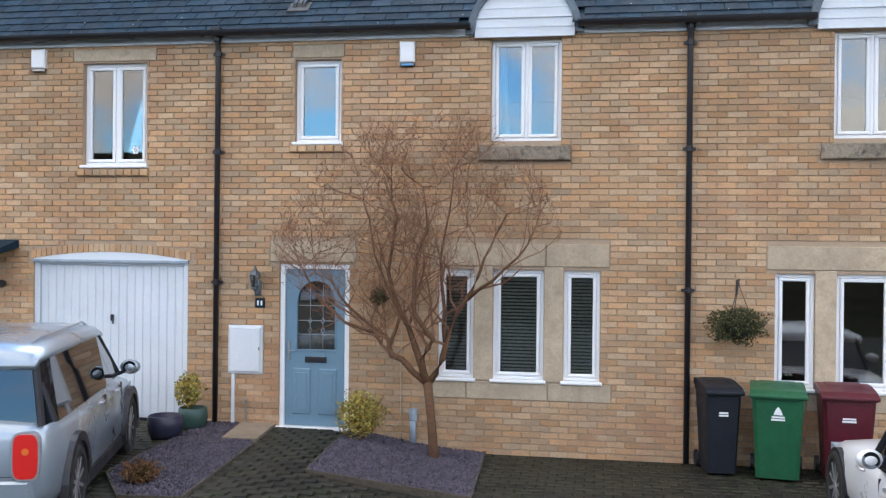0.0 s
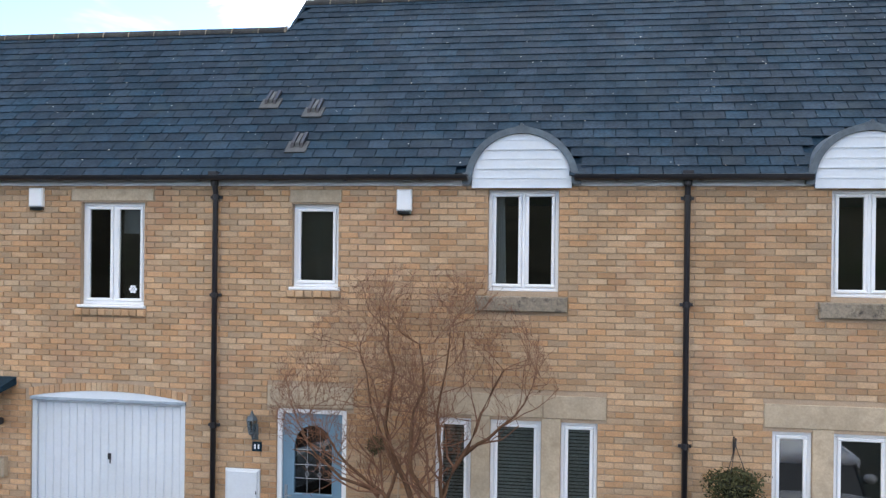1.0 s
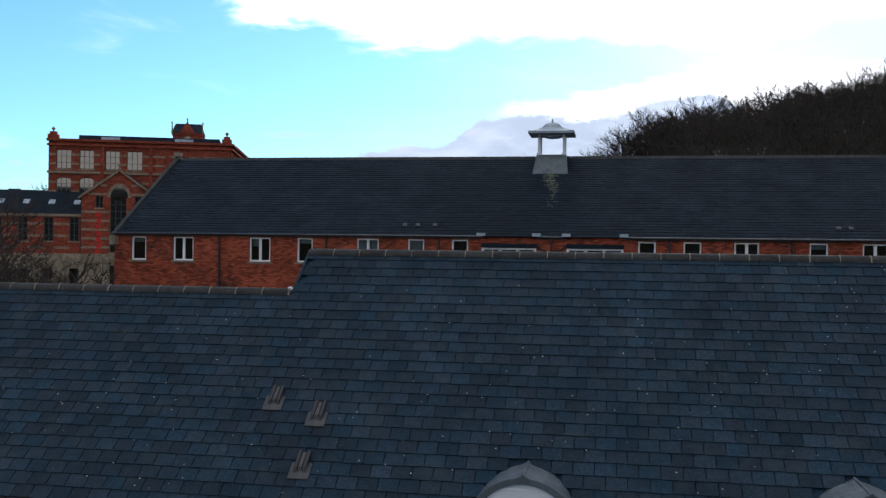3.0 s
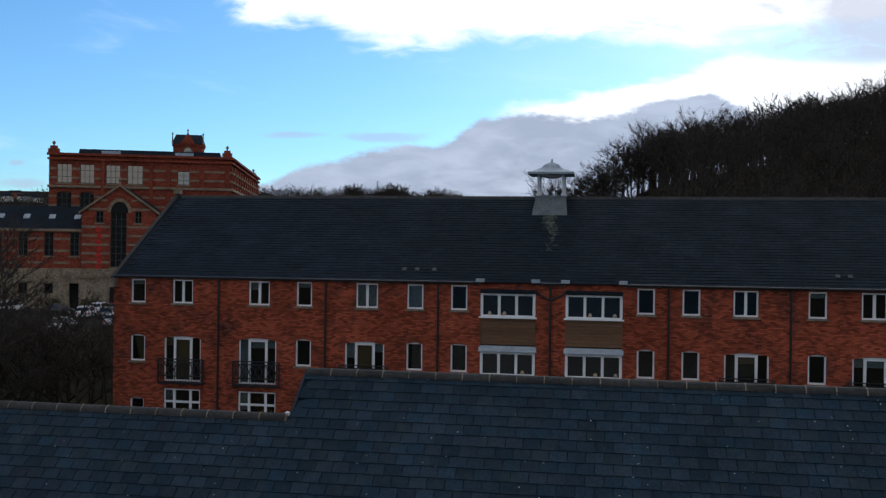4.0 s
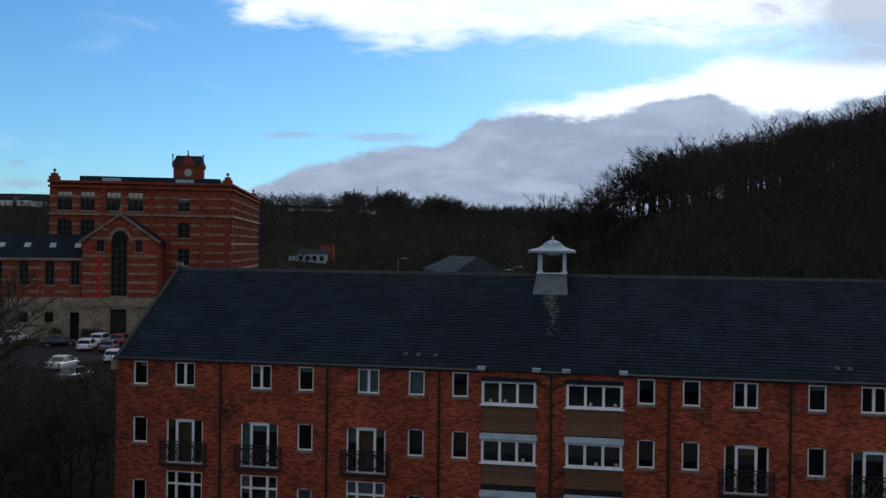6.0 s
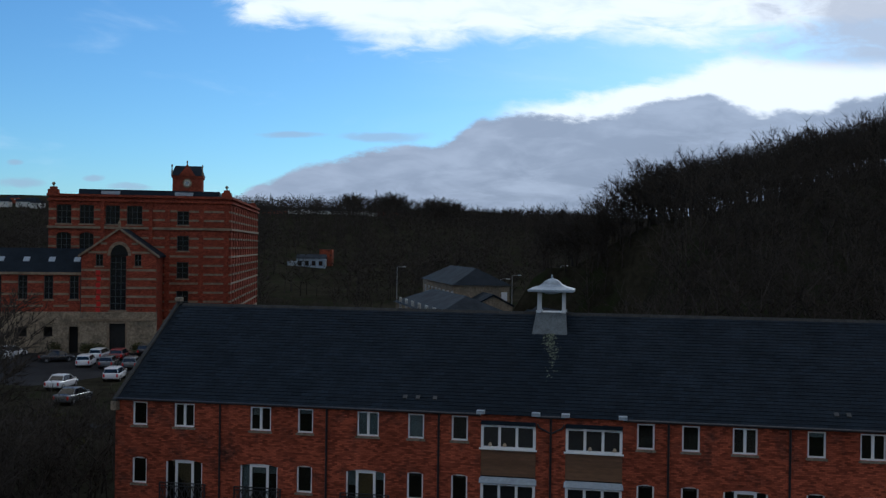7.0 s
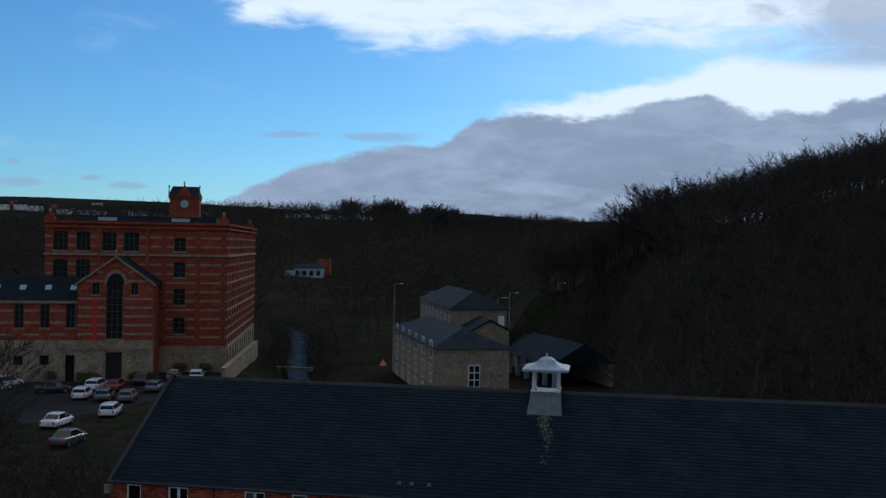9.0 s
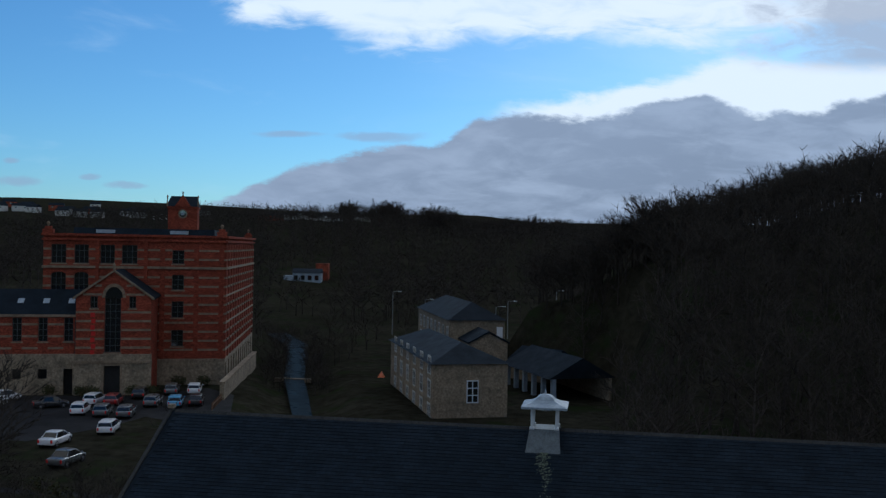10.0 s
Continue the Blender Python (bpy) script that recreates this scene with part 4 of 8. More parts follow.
for poly, n_ in ((BED_A, 5200), (BED_B, 7200)):
    g = Geo()
    bed = Geo().add([(x, y, yard(x, y) + 0.003) for x, y in poly], [tuple(range(len(poly)))[::-1]])
    xs, ys = [p[0] for p in poly], [p[1] for p in poly]
    done = 0
    while done < n_:
        x, y = rnd.uniform(min(xs), max(xs)), rnd.uniform(min(ys), max(ys))
        if not inside(poly, x, y):
            continue
        r, h, an = rnd.uniform(0.012, 0.03), rnd.uniform(0.008, 0.024), rnd.uniform(0, 6.3)
        z = yard(x, y)
        tl = rnd.uniform(-0.4, 0.4)
        base = [(x + r * math.cos(an + k * 1.57) * (1 if k % 2 else 0.6), y + r * math.sin(an + k * 1.57) * (1 if k % 2 else 0.6), z + 0.002 + r * tl * (1 if k < 2 else -1) * 0.5 + 0.01) for k in range(4)]
        g.add(base + [(p[0] * 0.6 + x * 0.4, p[1] * 0.6 + y * 0.4, p[2] + h) for p in base], [(4, 5, 6, 7), (0, 1, 5, 4), (1, 2, 6, 5), (2, 3, 7, 6), (3, 0, 4, 7)])
        done += 1
    gb = thing("gravel_bed", "bed of plum slate chippings beside the path", "gravel", (0, 0, 0), group="gravel beds")
    part("chippings", g, "chip", gb, "plum-grey slate chippings", kind="stuff")
    ed = Geo()
    for (xa, ya), (xb, yb) in zip(poly, poly[1:] + poly[:1]):
        if ya > -0.05 and yb > -0.05:
            continue
        d_ = Vector((xb - xa, yb - ya, 0))
        m_ = Matrix.Translation((xa, ya, yard(xa, ya))) @ Matrix.Rotation(math.atan2(d_.y, d_.x), 4, "Z") @ Matrix.Rotation(-math.atan2(yard(xb, yb) - yard(xa, ya), d_.length), 4, "Y")
        ed.box(0, d_.length, -0.012, 0.012, -0.05, 0.026, m_)
    part("edging", ed, "kerb", gb, "low worn timber edging")
MAT["slab"] = material("buff_slab", (0.24, 0.19, 0.14), 0.9, spread=0.15, grain=40, stain=3, stain_amt=0.5, bump=0.3)
solid("paving_slab", Geo().extrude([(-3.42, -0.02), (-2.97, -0.02), (-2.86, -1.0), (-3.28, -1.0)][::-1], 0.1, 0.19, "z"), "slab", "buff concrete slab beside the doorstep", "slab")

# ---- wall fittings ----
for xa, xb, za, zb in ((-6.368, -6.169, 4.666, 4.958), (-1.422, -1.235, 4.634, 4.94)):
    bx = thing("alarm_box", "white plastic alarm box high on the brickwork", "alarm box", (0, 0, 0), group="alarm boxes")
    part("cover", Geo().chamfer(xa, xb, -0.07, -0.001, za + 0.045, zb, 0.015), "upvc", bx)
    part("strobe", Geo().chamfer(xa + 0.01, xb - 0.01, -0.06, -0.001, za, za + 0.044, 0.01), "glass", bx, "dark blue strobe lens")
mb = thing("meter_box", "white electric meter box set against the brickwork", "meter box", (0, 0, 0))
part("frame", Geo().chamfer(-3.611, -3.153, -0.035, -0.001, 0.795, 1.41, 0.01), "white_paint", mb)
part("lid", Geo().chamfer(-3.588, -3.176, -0.055, -0.036, 0.82, 1.385, 0.012), "white_paint", mb)
part("latch", Geo().chamfer(-3.2, -3.188, -0.062, -0.055, 1.1, 1.14, 0.002), "black_pvc", mb)
part("duct", Geo().box(-3.56, -3.52, -0.04, -0.002, 0.17, 0.795), "white_paint", mb, "white cable duct")
tp = thing("garden_tap", "brass tap on a thin pipe against the wall", "tap", (-3.37, -0.03, 0))
part("pipe", Geo().tube([(0, 0, 0.2), (0, 0, 0.45)], 0.011, 8), "came", tp)
part("spout", Geo().tube([(0, 0, 0.45), (0, -0.05, 0.46), (0.01, -0.09, 0.43)], 0.012, 8).box(-0.03, 0.03, -0.03, -0.01, 0.475, 0.49), "came", tp)
ln = thing("wall_lantern", "pewter coach lantern on a wall bracket", "lantern", (-3.225, -0.13, 0))
part("roof_cap", Geo().lathe([(0.075, 2.05), (0.06, 2.09), (0.03, 2.11), (0.012, 2.16), (0.004, 2.17)], 0, 0, 6), "lead", ln)
part("glass", Geo().lathe([(0.045, 1.9), (0.068, 2.05)], 0, 0, 6), "pane", ln)
for k in range(6):
    an = k * math.pi / 3
    part("bar", Geo().tube([(0.046 * math.cos(an), 0.046 * math.sin(an), 1.9), (0.07 * math.cos(an), 0.07 * math.sin(an), 2.05)], 0.005, 5), "lead", ln)
part("base", Geo().lathe([(0.004, 1.84), (0.02, 1.86), (0.048, 1.88), (0.048, 1.9)], 0, 0, 6), "lead", ln)
part("bracket", Geo().tube([(0, 0, 1.86), (0, 0.03, 1.8), (0, 0.09, 1.8), (0, 0.12, 1.86)], 0.01, 6).chamfer(-0.04, 0.04, 0.115, 0.129, 1.78, 1.98, 0.005), "lead", ln)
pq = thing("wall_plaque", "small dark slate plaque with pale marks", "plaque", (0, 0, 0))
part("tile", Geo().chamfer(-3.262, -3.138, -0.018, -0.001, 1.635, 1.755, 0.004), "slate", pq)
for xx in (-3.225, -3.178):
    part("bar", Geo().box(xx - 0.01, xx + 0.012, -0.0205, -0.017, 1.665, 1.725), "upvc", pq)
gp = thing("gully_pipe", "grey plastic waste pipe beside the wall", "pipe", (-1.2, -0.07, 0))
part("pipe", Geo().tube([(0, 0, yard(-1.2, 0) - 0.01), (0, 0, 0.36)], 0.04, 12), "lead_pale", gp, smooth=True)
part("socket", Geo().lathe([(0.041, 0.3), (0.05, 0.31), (0.05, 0.44), (0.03, 0.45), (0.03, 0.36)], 0, 0, 12), "lead_pale", gp)
solid("cable", Geo().tube([(-1.37, -0.015, 1.55), (-1.372, -0.015, 0.9), (-1.375, -0.015, 0.3), (-1.42, -0.02, 0.22), (-1.5, -0.015, 0.23)], 0.007, 6), "stone", "thin pale cable running down the wall", "cable")
cn = thing("porch_canopy", "small slated canopy with a grey lead edge", "canopy", (0, 0, 0))
part("cover", Geo().extrude([(0.0, 2.46), (-0.7, 2.28), (-0.7, 2.23), (0.0, 2.36)], -8.3, -6.55, "x"), "slate", cn)
part("edge", Geo().box(-8.3, -6.54, -0.73, -0.69, 2.2, 2.29), "lead", cn)
solid("wall_light", Geo().lathe([(0.02, 0), (0.055, 0.02), (0.06, 0.08), (0.03, 0.1)], 0, 0, 12), "black_pvc", "small black wall light", "wall light").matrix_world = pose(-6.75, -0.08, 1.83)
mbx = thing("post_box", "cream wall-mounted letter box", "letter box", (0, 0, 0))
part("body", Geo().chamfer(-6.98, -6.66, -0.1, -0.002, 1.15, 1.4, 0.01), "stone", mbx)
part("flap", Geo().chamfer(-6.96, -6.68, -0.112, -0.1, 1.3, 1.36, 0.004), "stone", mbx)

# ---- leaves, bushes ----
def leaf_ball(rnd, n, centre, rad, size, g=None):
    """Many small leaves in an uneven crown."""
    g = g or Geo()
    c, r = Vector(centre), Vector(rad)
    for _ in range(n):
        d = Vector((rnd.gauss(0, 1), rnd.gauss(0, 1), rnd.gauss(0, 1))).normalized() * (rnd.random() ** 0.4)
        d *= 0.8 + 0.35 * noise.noise(d * 2.3 + c)
        p = c + Vector((d.x * r.x, d.y * r.y, d.z * r.z))
        a = Vector((rnd.gauss(0, 1), rnd.gauss(0, 1), rnd.gauss(0, 1))).normalized()
        b = a.orthogonal().normalized()
        s = size * rnd.uniform(0.6, 1.3)
        g.add([p - a * s, p + b * s * 0.5, p + a * s, p - b * s * 0.5], [(0, 1, 2, 3)])
    return g


MAT["leaf_gold"] = material("variegated_leaf", (0.3, 0.24, 0.04), 0.6, spread=0.3, grain=20, stain=6, stain_amt=0.6, each=0.5, hue=0.04, bump=0)
MAT["leaf_green"] = material("dark_leaf", (0.06, 0.062, 0.028), 0.8, spread=0.3, grain=20, stain=6, stain_amt=0.5, each=0.45, hue=0.03, bump=0, spec=0.1)
MAT["leaf_brown"] = material("withered_leaf", (0.11, 0.06, 0.025), 0.8, spread=0.3, grain=20, stain=6, stain_amt=0.5, each=0.45, hue=0.03, bump=0, spec=0.1)
MAT["stem"] = material("brown_stem", (0.12, 0.06, 0.03), 0.85, spread=0.25, grain=30, stain=5, stain_amt=0.4, bump=0.4)
MAT["stem_thin"] = material("twig_bark", (0.19, 0.095, 0.055), 0.8, spread=0.2, grain=20, stain=5, stain_amt=0.3, bump=0)
MAT["pot_navy"] = material("navy_glaze", (0.025, 0.026, 0.05), 0.35, spread=0.1, grain=15, stain=4, stain_amt=0.2, bump=0.05)
MAT["pot_green"] = material("green_glaze", (0.04, 0.08, 0.07), 0.4, spread=0.1, grain=15, stain=4, stain_amt=0.2, bump=0.05)
rnd = random.Random(11)


def stems(g, rnd, base, n, spread, h):
    for _ in range(n):
        a, t = rnd.uniform(0, 6.28), rnd.uniform(0, spread)
        b = Vector(base)
        g.tube([b, b + Vector((t * 0.4 * math.cos(a), t * 0.4 * math.sin(a), h * 0.5)), b + Vector((t * math.cos(a), t * math.sin(a), h * rnd.uniform(0.8, 1.1)))], [0.008, 0.006, 0.003], 5)
    return g


def bush(label, base, rad, n, mat, size, name="bush"):
    ob = thing(name, label, "bush", base)
    part("stems", stems(Geo(), rnd, (0, 0, 0), 14, rad[0] * 0.8, rad[2] * 1.6), "stem_thin", ob)
    part("foliage", leaf_ball(rnd, n, (0, 0, rad[2] * 1.0), rad, size), mat, ob)
    return ob


bush("golden variegated shrub beside the front door", (-1.78, -0.42, yard(-1.7, -0.4)), (0.37, 0.3, 0.33), 2600, "leaf_gold", 0.02, "shrub")
for p_, r_, pm in (((-3.98, -1.0), 0.2, "pot_navy"), ((-3.9, -0.42), 0.17, "pot_green")):
    z_ = yard(*p_)
    pt = thing("plant_pot", "glazed round plant pot standing on the drive", "plant pot", (p_[0], p_[1], z_), group="plant pots")
    part("bowl", Geo().lathe([(r_ * 0.7, 0), (r_ * 0.95, 0.06), (r_ * 1.08, 0.16), (r_, 0.26), (r_ * 0.93, 0.27), (r_ * 0.88, 0.22)], 0, 0, 20), pm, pt, smooth=True)
    part("soil", Geo().lathe([(r_ * 0.9, 0.2), (0.01, 0.23)], 0, 0, 16), "joint", pt)
bush("yellow-green leafy shrub growing in a pot", (-3.95, -0.44, yard(-3.9, -0.4) + 0.22), (0.22, 0.2, 0.26), 1000, "leaf_gold", 0.024, "potted_shrub")
bush("brown winter shrub at the end of a gravel bed", (-3.2, -3.1, yard(-3.2, -3)), (0.24, 0.2, 0.13), 800, "leaf_brown", 0.02, "shrub")
hb = thing("hanging_basket", "bushy green hanging basket on an iron hook", "hanging basket", (2.58, -0.3, 0))
part("hook", Geo().tube([(0.02, 0.29, 2.08), (0.02, 0.29, 1.9), (0.02, 0.285, 2.06), (0.02, 0.1, 2.09), (0, 0, 2.06), (0, -0.02, 2.02)], 0.011, 6), "black_pvc", hb)
for k in range(3):
    an = k * 2.1
    part("chain", Geo().tube([(0, 0, 2.04), (0.16 * math.cos(an), 0.16 * math.sin(an), 1.62)], 0.004, 4), "black_pvc", hb)
part("bowl", Geo().lathe([(0.05, 1.42), (0.14, 1.48), (0.18, 1.6), (0.17, 1.61)], 0, 0, 14), "joint", hb)
part("foliage", leaf_ball(rnd, 3200, (0, 0, 1.58), (0.42, 0.3, 0.27), 0.019), "leaf_green", hb)
fo = thing("topiary_ball", "hanging ball of clipped green leaves", "ornament", (-1.62, -0.16, 1.82))
part("foliage", leaf_ball(rnd, 700, (0, 0, 0), (0.14, 0.14, 0.14), 0.016), "leaf_green", fo)
part("wire", Geo().tube([(0, 0, 0.1), (0, 0.05, 0.3), (0, 0.15, 0.34)], 0.004, 4), "black_pvc", fo)

# ---- the bare tree in the gravel ----
MAIN_LIMBS = [[(0, 0, 0), (-0.3, -0.05, 0.29), (-0.45, -0.08, 0.44), (-0.48, -0.1, 0.55), (-0.9, -0.15, 0.88), (-1.12, -0.2, 1.2)],
         [(-0.44, -0.08, 0.45), (-0.34, 0.0, 0.78), (-0.58, 0.05, 1.3), (-0.7, 0.08, 1.7), (-0.82, 0.1, 2.15)],
         [(0, 0, 0), (-0.2, 0.1, 0.5), (-0.35, 0.14, 0.8), (-0.52, 0.16, 1.3), (-0.42, 0.18, 1.95), (-0.5, 0.2, 2.4)],
         [(0, 0, 0), (-0.05, -0.12, 0.3), (0.1, -0.2, 0.54), (-0.12, -0.22, 0.84), (-0.13, -0.2, 1.25), (0.02, -0.2, 1.8), (-0.05, -0.16, 2.3)],
         [(0, 0, 0), (0.17, 0.02, 0.3), (0.25, 0.05, 0.64), (0.49, 0.08, 1.08), (0.64, 0.1, 1.48), (0.9, 0.1, 2.0)],
         [(0.2, 0.03, 0.45), (0.19, 0.0, 0.89), (0.15, -0.06, 1.48), (0.25, -0.08, 2.0), (0.3, -0.1, 2.5)],
         [(0.45, 0.07, 1.0), (0.75, 0.0, 1.22), (1.05, -0.06, 1.5), (1.25, -0.1, 1.85)],
         [(-0.5, -0.1, 0.56), (-0.95, -0.2, 0.72), (-1.25, -0.25, 1.0), (-1.45, -0.28, 1.35)]]


def grow_tree(rnd):
    """Twisted limbs from a low fork, then ever finer crooked shoots inside a rounded head."""
    thick, thin = Geo(), Geo()
    fork = Vector((-0.09, 0.02, 0.86))

    def inside_head(p):
        q = p - fork
        return ((q.x + 0.14) / 1.78) ** 2 + ((q.z - 1.25) / 2.0) ** 2 + (q.y / 1.1) ** 2 < 1

    def shoot(p, d, ln, r, level):
        n = 5 if level < 2 else 4
        pts, rad, q, v = [p.copy()], [r], p.copy(), d.copy()
        for k in range(n):
            v = (v + Vector((rnd.gauss(0, 0.3), rnd.gauss(0, 0.25), rnd.gauss(0.13, 0.22)))).normalized()
            q = q + v * ln / n
            q.y = min(q.y, 0.44)
            if not inside_head(q) and rnd.random() < 0.8:
                break
            pts.append(q.copy())
            rad.append(r * (1 - 0.55 * (k + 1) / n))
        if len(pts) < 2:
            return
        thin.tube(pts, rad, (5, 4, 3, 3)[level], cap=False)
        if level >= 3:
            return
        for _ in range((4, 3, 3)[level]):
            i = rnd.randint(1, len(pts) - 1)
            side = Vector((rnd.gauss(0, 1), rnd.gauss(0, 0.8), rnd.gauss(0.5, 0.6))).normalized()
            shoot(pts[i], (v * 0.7 + side).normalized(), ln * rnd.uniform(0.5, 0.75), max(0.0026, rad[i] * 0.62), level + 1)

    thick.tube([(0, 0, -0.03), (-0.01, 0, 0.12), (-0.04, 0.01, 0.45), fork + Vector((0, 0, 0.03))], [0.072, 0.056, 0.05, 0.056], 12)
    for limb in MAIN_LIMBS:
        pts = [fork + Vector(p) for p in limb]
        fine = []
        for p, q in zip(pts, pts[1:]):
            fine += [p, p.lerp(q, 0.5) + Vector((rnd.gauss(0, 0.018), rnd.gauss(0, 0.02), rnd.gauss(0, 0.012)))]
        fine.append(pts[-1])
        r0 = 0.042 if limb[0] == (0, 0, 0) else 0.024
        rad = [r0 * (1 - 0.78 * k / (len(fine) - 1)) * rnd.uniform(0.9, 1.15) for k in range(len(fine))]
        thick.tube(fine, rad, 8)
        for k in range(3, len(fine)):
            for _ in range(1 if k < len(fine) - 1 else 3):
                out = Vector((fine[k].x - fork.x, fine[k].y * 0.6, 0))
                side = (Vector((rnd.gauss(0, 0.8), rnd.gauss(0, 0.6), rnd.uniform(0.2, 1.3))) + out * 0.5).normalized()
                shoot(fine[k], side, rnd.uniform(0.6, 1.0), max(0.006, rad[k] * 0.55), 0)
    return thick, thin


tk, tn = grow_tree(random.Random(5))
tree = thing("ornamental_tree", "small bare winter tree with twisted brown branches in gravel", "tree", (-0.85, -0.56, yard(-0.85, -0.5)))
part("trunk", tk, "stem", tree, smooth=True)
part("crown", tn, "stem_thin", tree, "mass of fine bare twigs")

# ---- wheelie bins ----
def bin_thing(x, y, turn, mat, label, wide=0.95):
    b = thing("wheelie_bin", label, "bin", pose(x, y, yard(x, y) + 0.002, 0, 0, turn) @ Matrix.Diagonal((wide, 0.92, 0.95, 1)), group="wheelie bins")
    g = Geo()
    rings = [(0.235, 0.26, -0.27, 0.03), (0.245, 0.27, -0.285, 0.3), (0.28, 0.33, -0.34, 0.93), (0.295, 0.35, -0.36, 0.94), (0.295, 0.35, -0.36, 0.98)]
    vs, fs = [], []
    for w, yb, yf, z in rings:
        c = 0.04
        vs += [(-w + c, yf, z), (w - c, yf, z), (w, yf + c, z), (w, yb - c, z), (w - c, yb, z), (-w + c, yb, z), (-w, yb - c, z), (-w, yf + c, z)]
    for i in range(len(rings) - 1):
        fs += [(i * 8 + k, i * 8 + (k + 1) % 8, i * 8 + 8 + (k + 1) % 8, i * 8 + 8 + k) for k in range(8)]
    fs.append(tuple(range(8))[::-1])
    part("body", g.add(vs, fs), mat, b)
    lid = Geo().extrude([(-0.385, 0.965), (-0.39, 1.0), (-0.3, 1.035), (0.1, 1.065), (0.36, 1.06), (0.37, 1.0), (0.36, 0.985)], -0.3, 0.3, "x")
    ld = part("lid", lid, mat, b)
    part("lid_ridge", Geo().extrude([(-0.28, 1.03), (0.08, 1.07), (0.3, 1.075), (0.3, 1.05)], -0.2, 0.2, "x"), mat, ld)
    part("lid_lip", Geo().chamfer(-0.31, 0.31, -0.405, -0.36, 0.955, 1.0, 0.012), mat, ld)
    for sx in (-0.2, 0.2):
        part("hinge", Geo().box(sx - 0.03, sx + 0.03, 0.33, 0.4, 0.96, 1.03), mat, b)
    part("front_rib", Geo().chamfer(-0.2, 0.2, -0.345, -0.3, 0.9, 0.93, 0.008), mat, b)
    part("grip", Geo().tube([(-0.22, 0.38, 0.99), (0.22, 0.38, 0.99)], 0.018, 8), mat, b)
    for sx in (-0.27, 0.27):
        part("wheel", Geo().tube([(sx - 0.02, 0.27, 0.1), (sx + 0.02, 0.27, 0.1)], 0.1, 16), "black_pvc", b)
    part("axle", Geo().tube([(-0.26, 0.27, 0.1), (0.26, 0.27, 0.1)], 0.012, 6), "black_pvc", b)
    for k, (dz, w) in enumerate(((0, 0.075), (0.03, 0.07))):
        part("sticker_bar", Geo().box(-w, w, -0.331 + (0.0 if k else 0.0), -0.325, 0.7 + dz, 0.72 + dz), "upvc", b, "white marking")
    if "green" in label:
        part("emblem", Geo().extrude([(-0.05, 0.765), (0.05, 0.765), (0.03, 0.82), (0, 0.86), (-0.03, 0.82)], -0.338, -0.33), "upvc", b, "white emblem shape")
    return b


MAT["bin_navy"] = material("navy_plastic", (0.006, 0.009, 0.016), 0.6, spread=0.1, grain=20, stain=4, stain_amt=0.3, bump=0.05)
MAT["bin_green"] = material("green_plastic", (0.013, 0.095, 0.04), 0.45, spread=0.1, grain=20, stain=4, stain_amt=0.3, bump=0.05)
MAT["bin_red"] = material("maroon_plastic", (0.085, 0.009, 0.018), 0.45, spread=0.1, grain=20, stain=4, stain_amt=0.3, bump=0.05)
bin_thing(2.36, -0.36, 6, "bin_navy", "navy blue wheelie bin with a white label", 0.68)
bin_thing(2.98, -0.5, -8, "bin_green", "green wheelie bin with a white emblem")
bin_thing(3.7, -0.45, -5, "bin_red", "maroon wheelie bin with a white label")

# ---- cars ----
def paint(name, col, metal=0.0):
    m = material(name, col, 0.3, metal, spread=0.02, grain=60, stain=2, stain_amt=0.08, bump=0, spec=0.6)
    m.node_tree.nodes["Principled BSDF"].inputs["Coat Weight"].default_value = 0.6
    return m


MAT["silver"] = paint("silver_paint", (0.3, 0.36, 0.42), 0.5)
MAT["white_car"] = paint("white_car_paint", (0.75, 0.76, 0.78))
MAT["black_car"] = paint("black_car_paint", (0.02, 0.02, 0.023))
MAT["grey_car"] = paint("grey_car_paint", (0.16, 0.17, 0.18), 0.4)
MAT["blue_car"] = paint("light_blue_car_paint", (0.1, 0.35, 0.6))
MAT["red_car"] = paint("dark_red_car_paint", (0.22, 0.02, 0.02))
MAT["car_glass"] = glass_mat("tinted_car_glass", (0.008, 0.01, 0.014))
MAT["car_glass"].node_tree.nodes["Principled BSDF"].inputs["IOR"].default_value = 1.6
MAT["tyre"] = material("tyre_rubber", (0.02, 0.02, 0.02), 0.85, bump=0.2)
MAT["alloy"] = material("alloy_rim", (0.5, 0.5, 0.52), 0.35, 0.7, bump=0)
MAT["tail_red"] = paint("red_lamp_lens", (0.62, 0.012, 0.01))
MAT["tail_orange"] = paint("amber_lamp_lens", (0.7, 0.15, 0.02))


def loft(g, rings, closed_ends=True):
    n = len(rings[0])
    vs = [p for r in rings for p in r]
    fs = []
    for i in range(len(rings) - 1):
        fs += [(i * n + k, i * n + (k + 1) % n, (i + 1) * n + (k + 1) % n, (i + 1) * n + k) for k in range(n)]
    if closed_ends:
        fs += [tuple(range(n))[::-1], tuple(range((len(rings) - 1) * n, len(rings) * n))]
    return g.add(vs, fs)


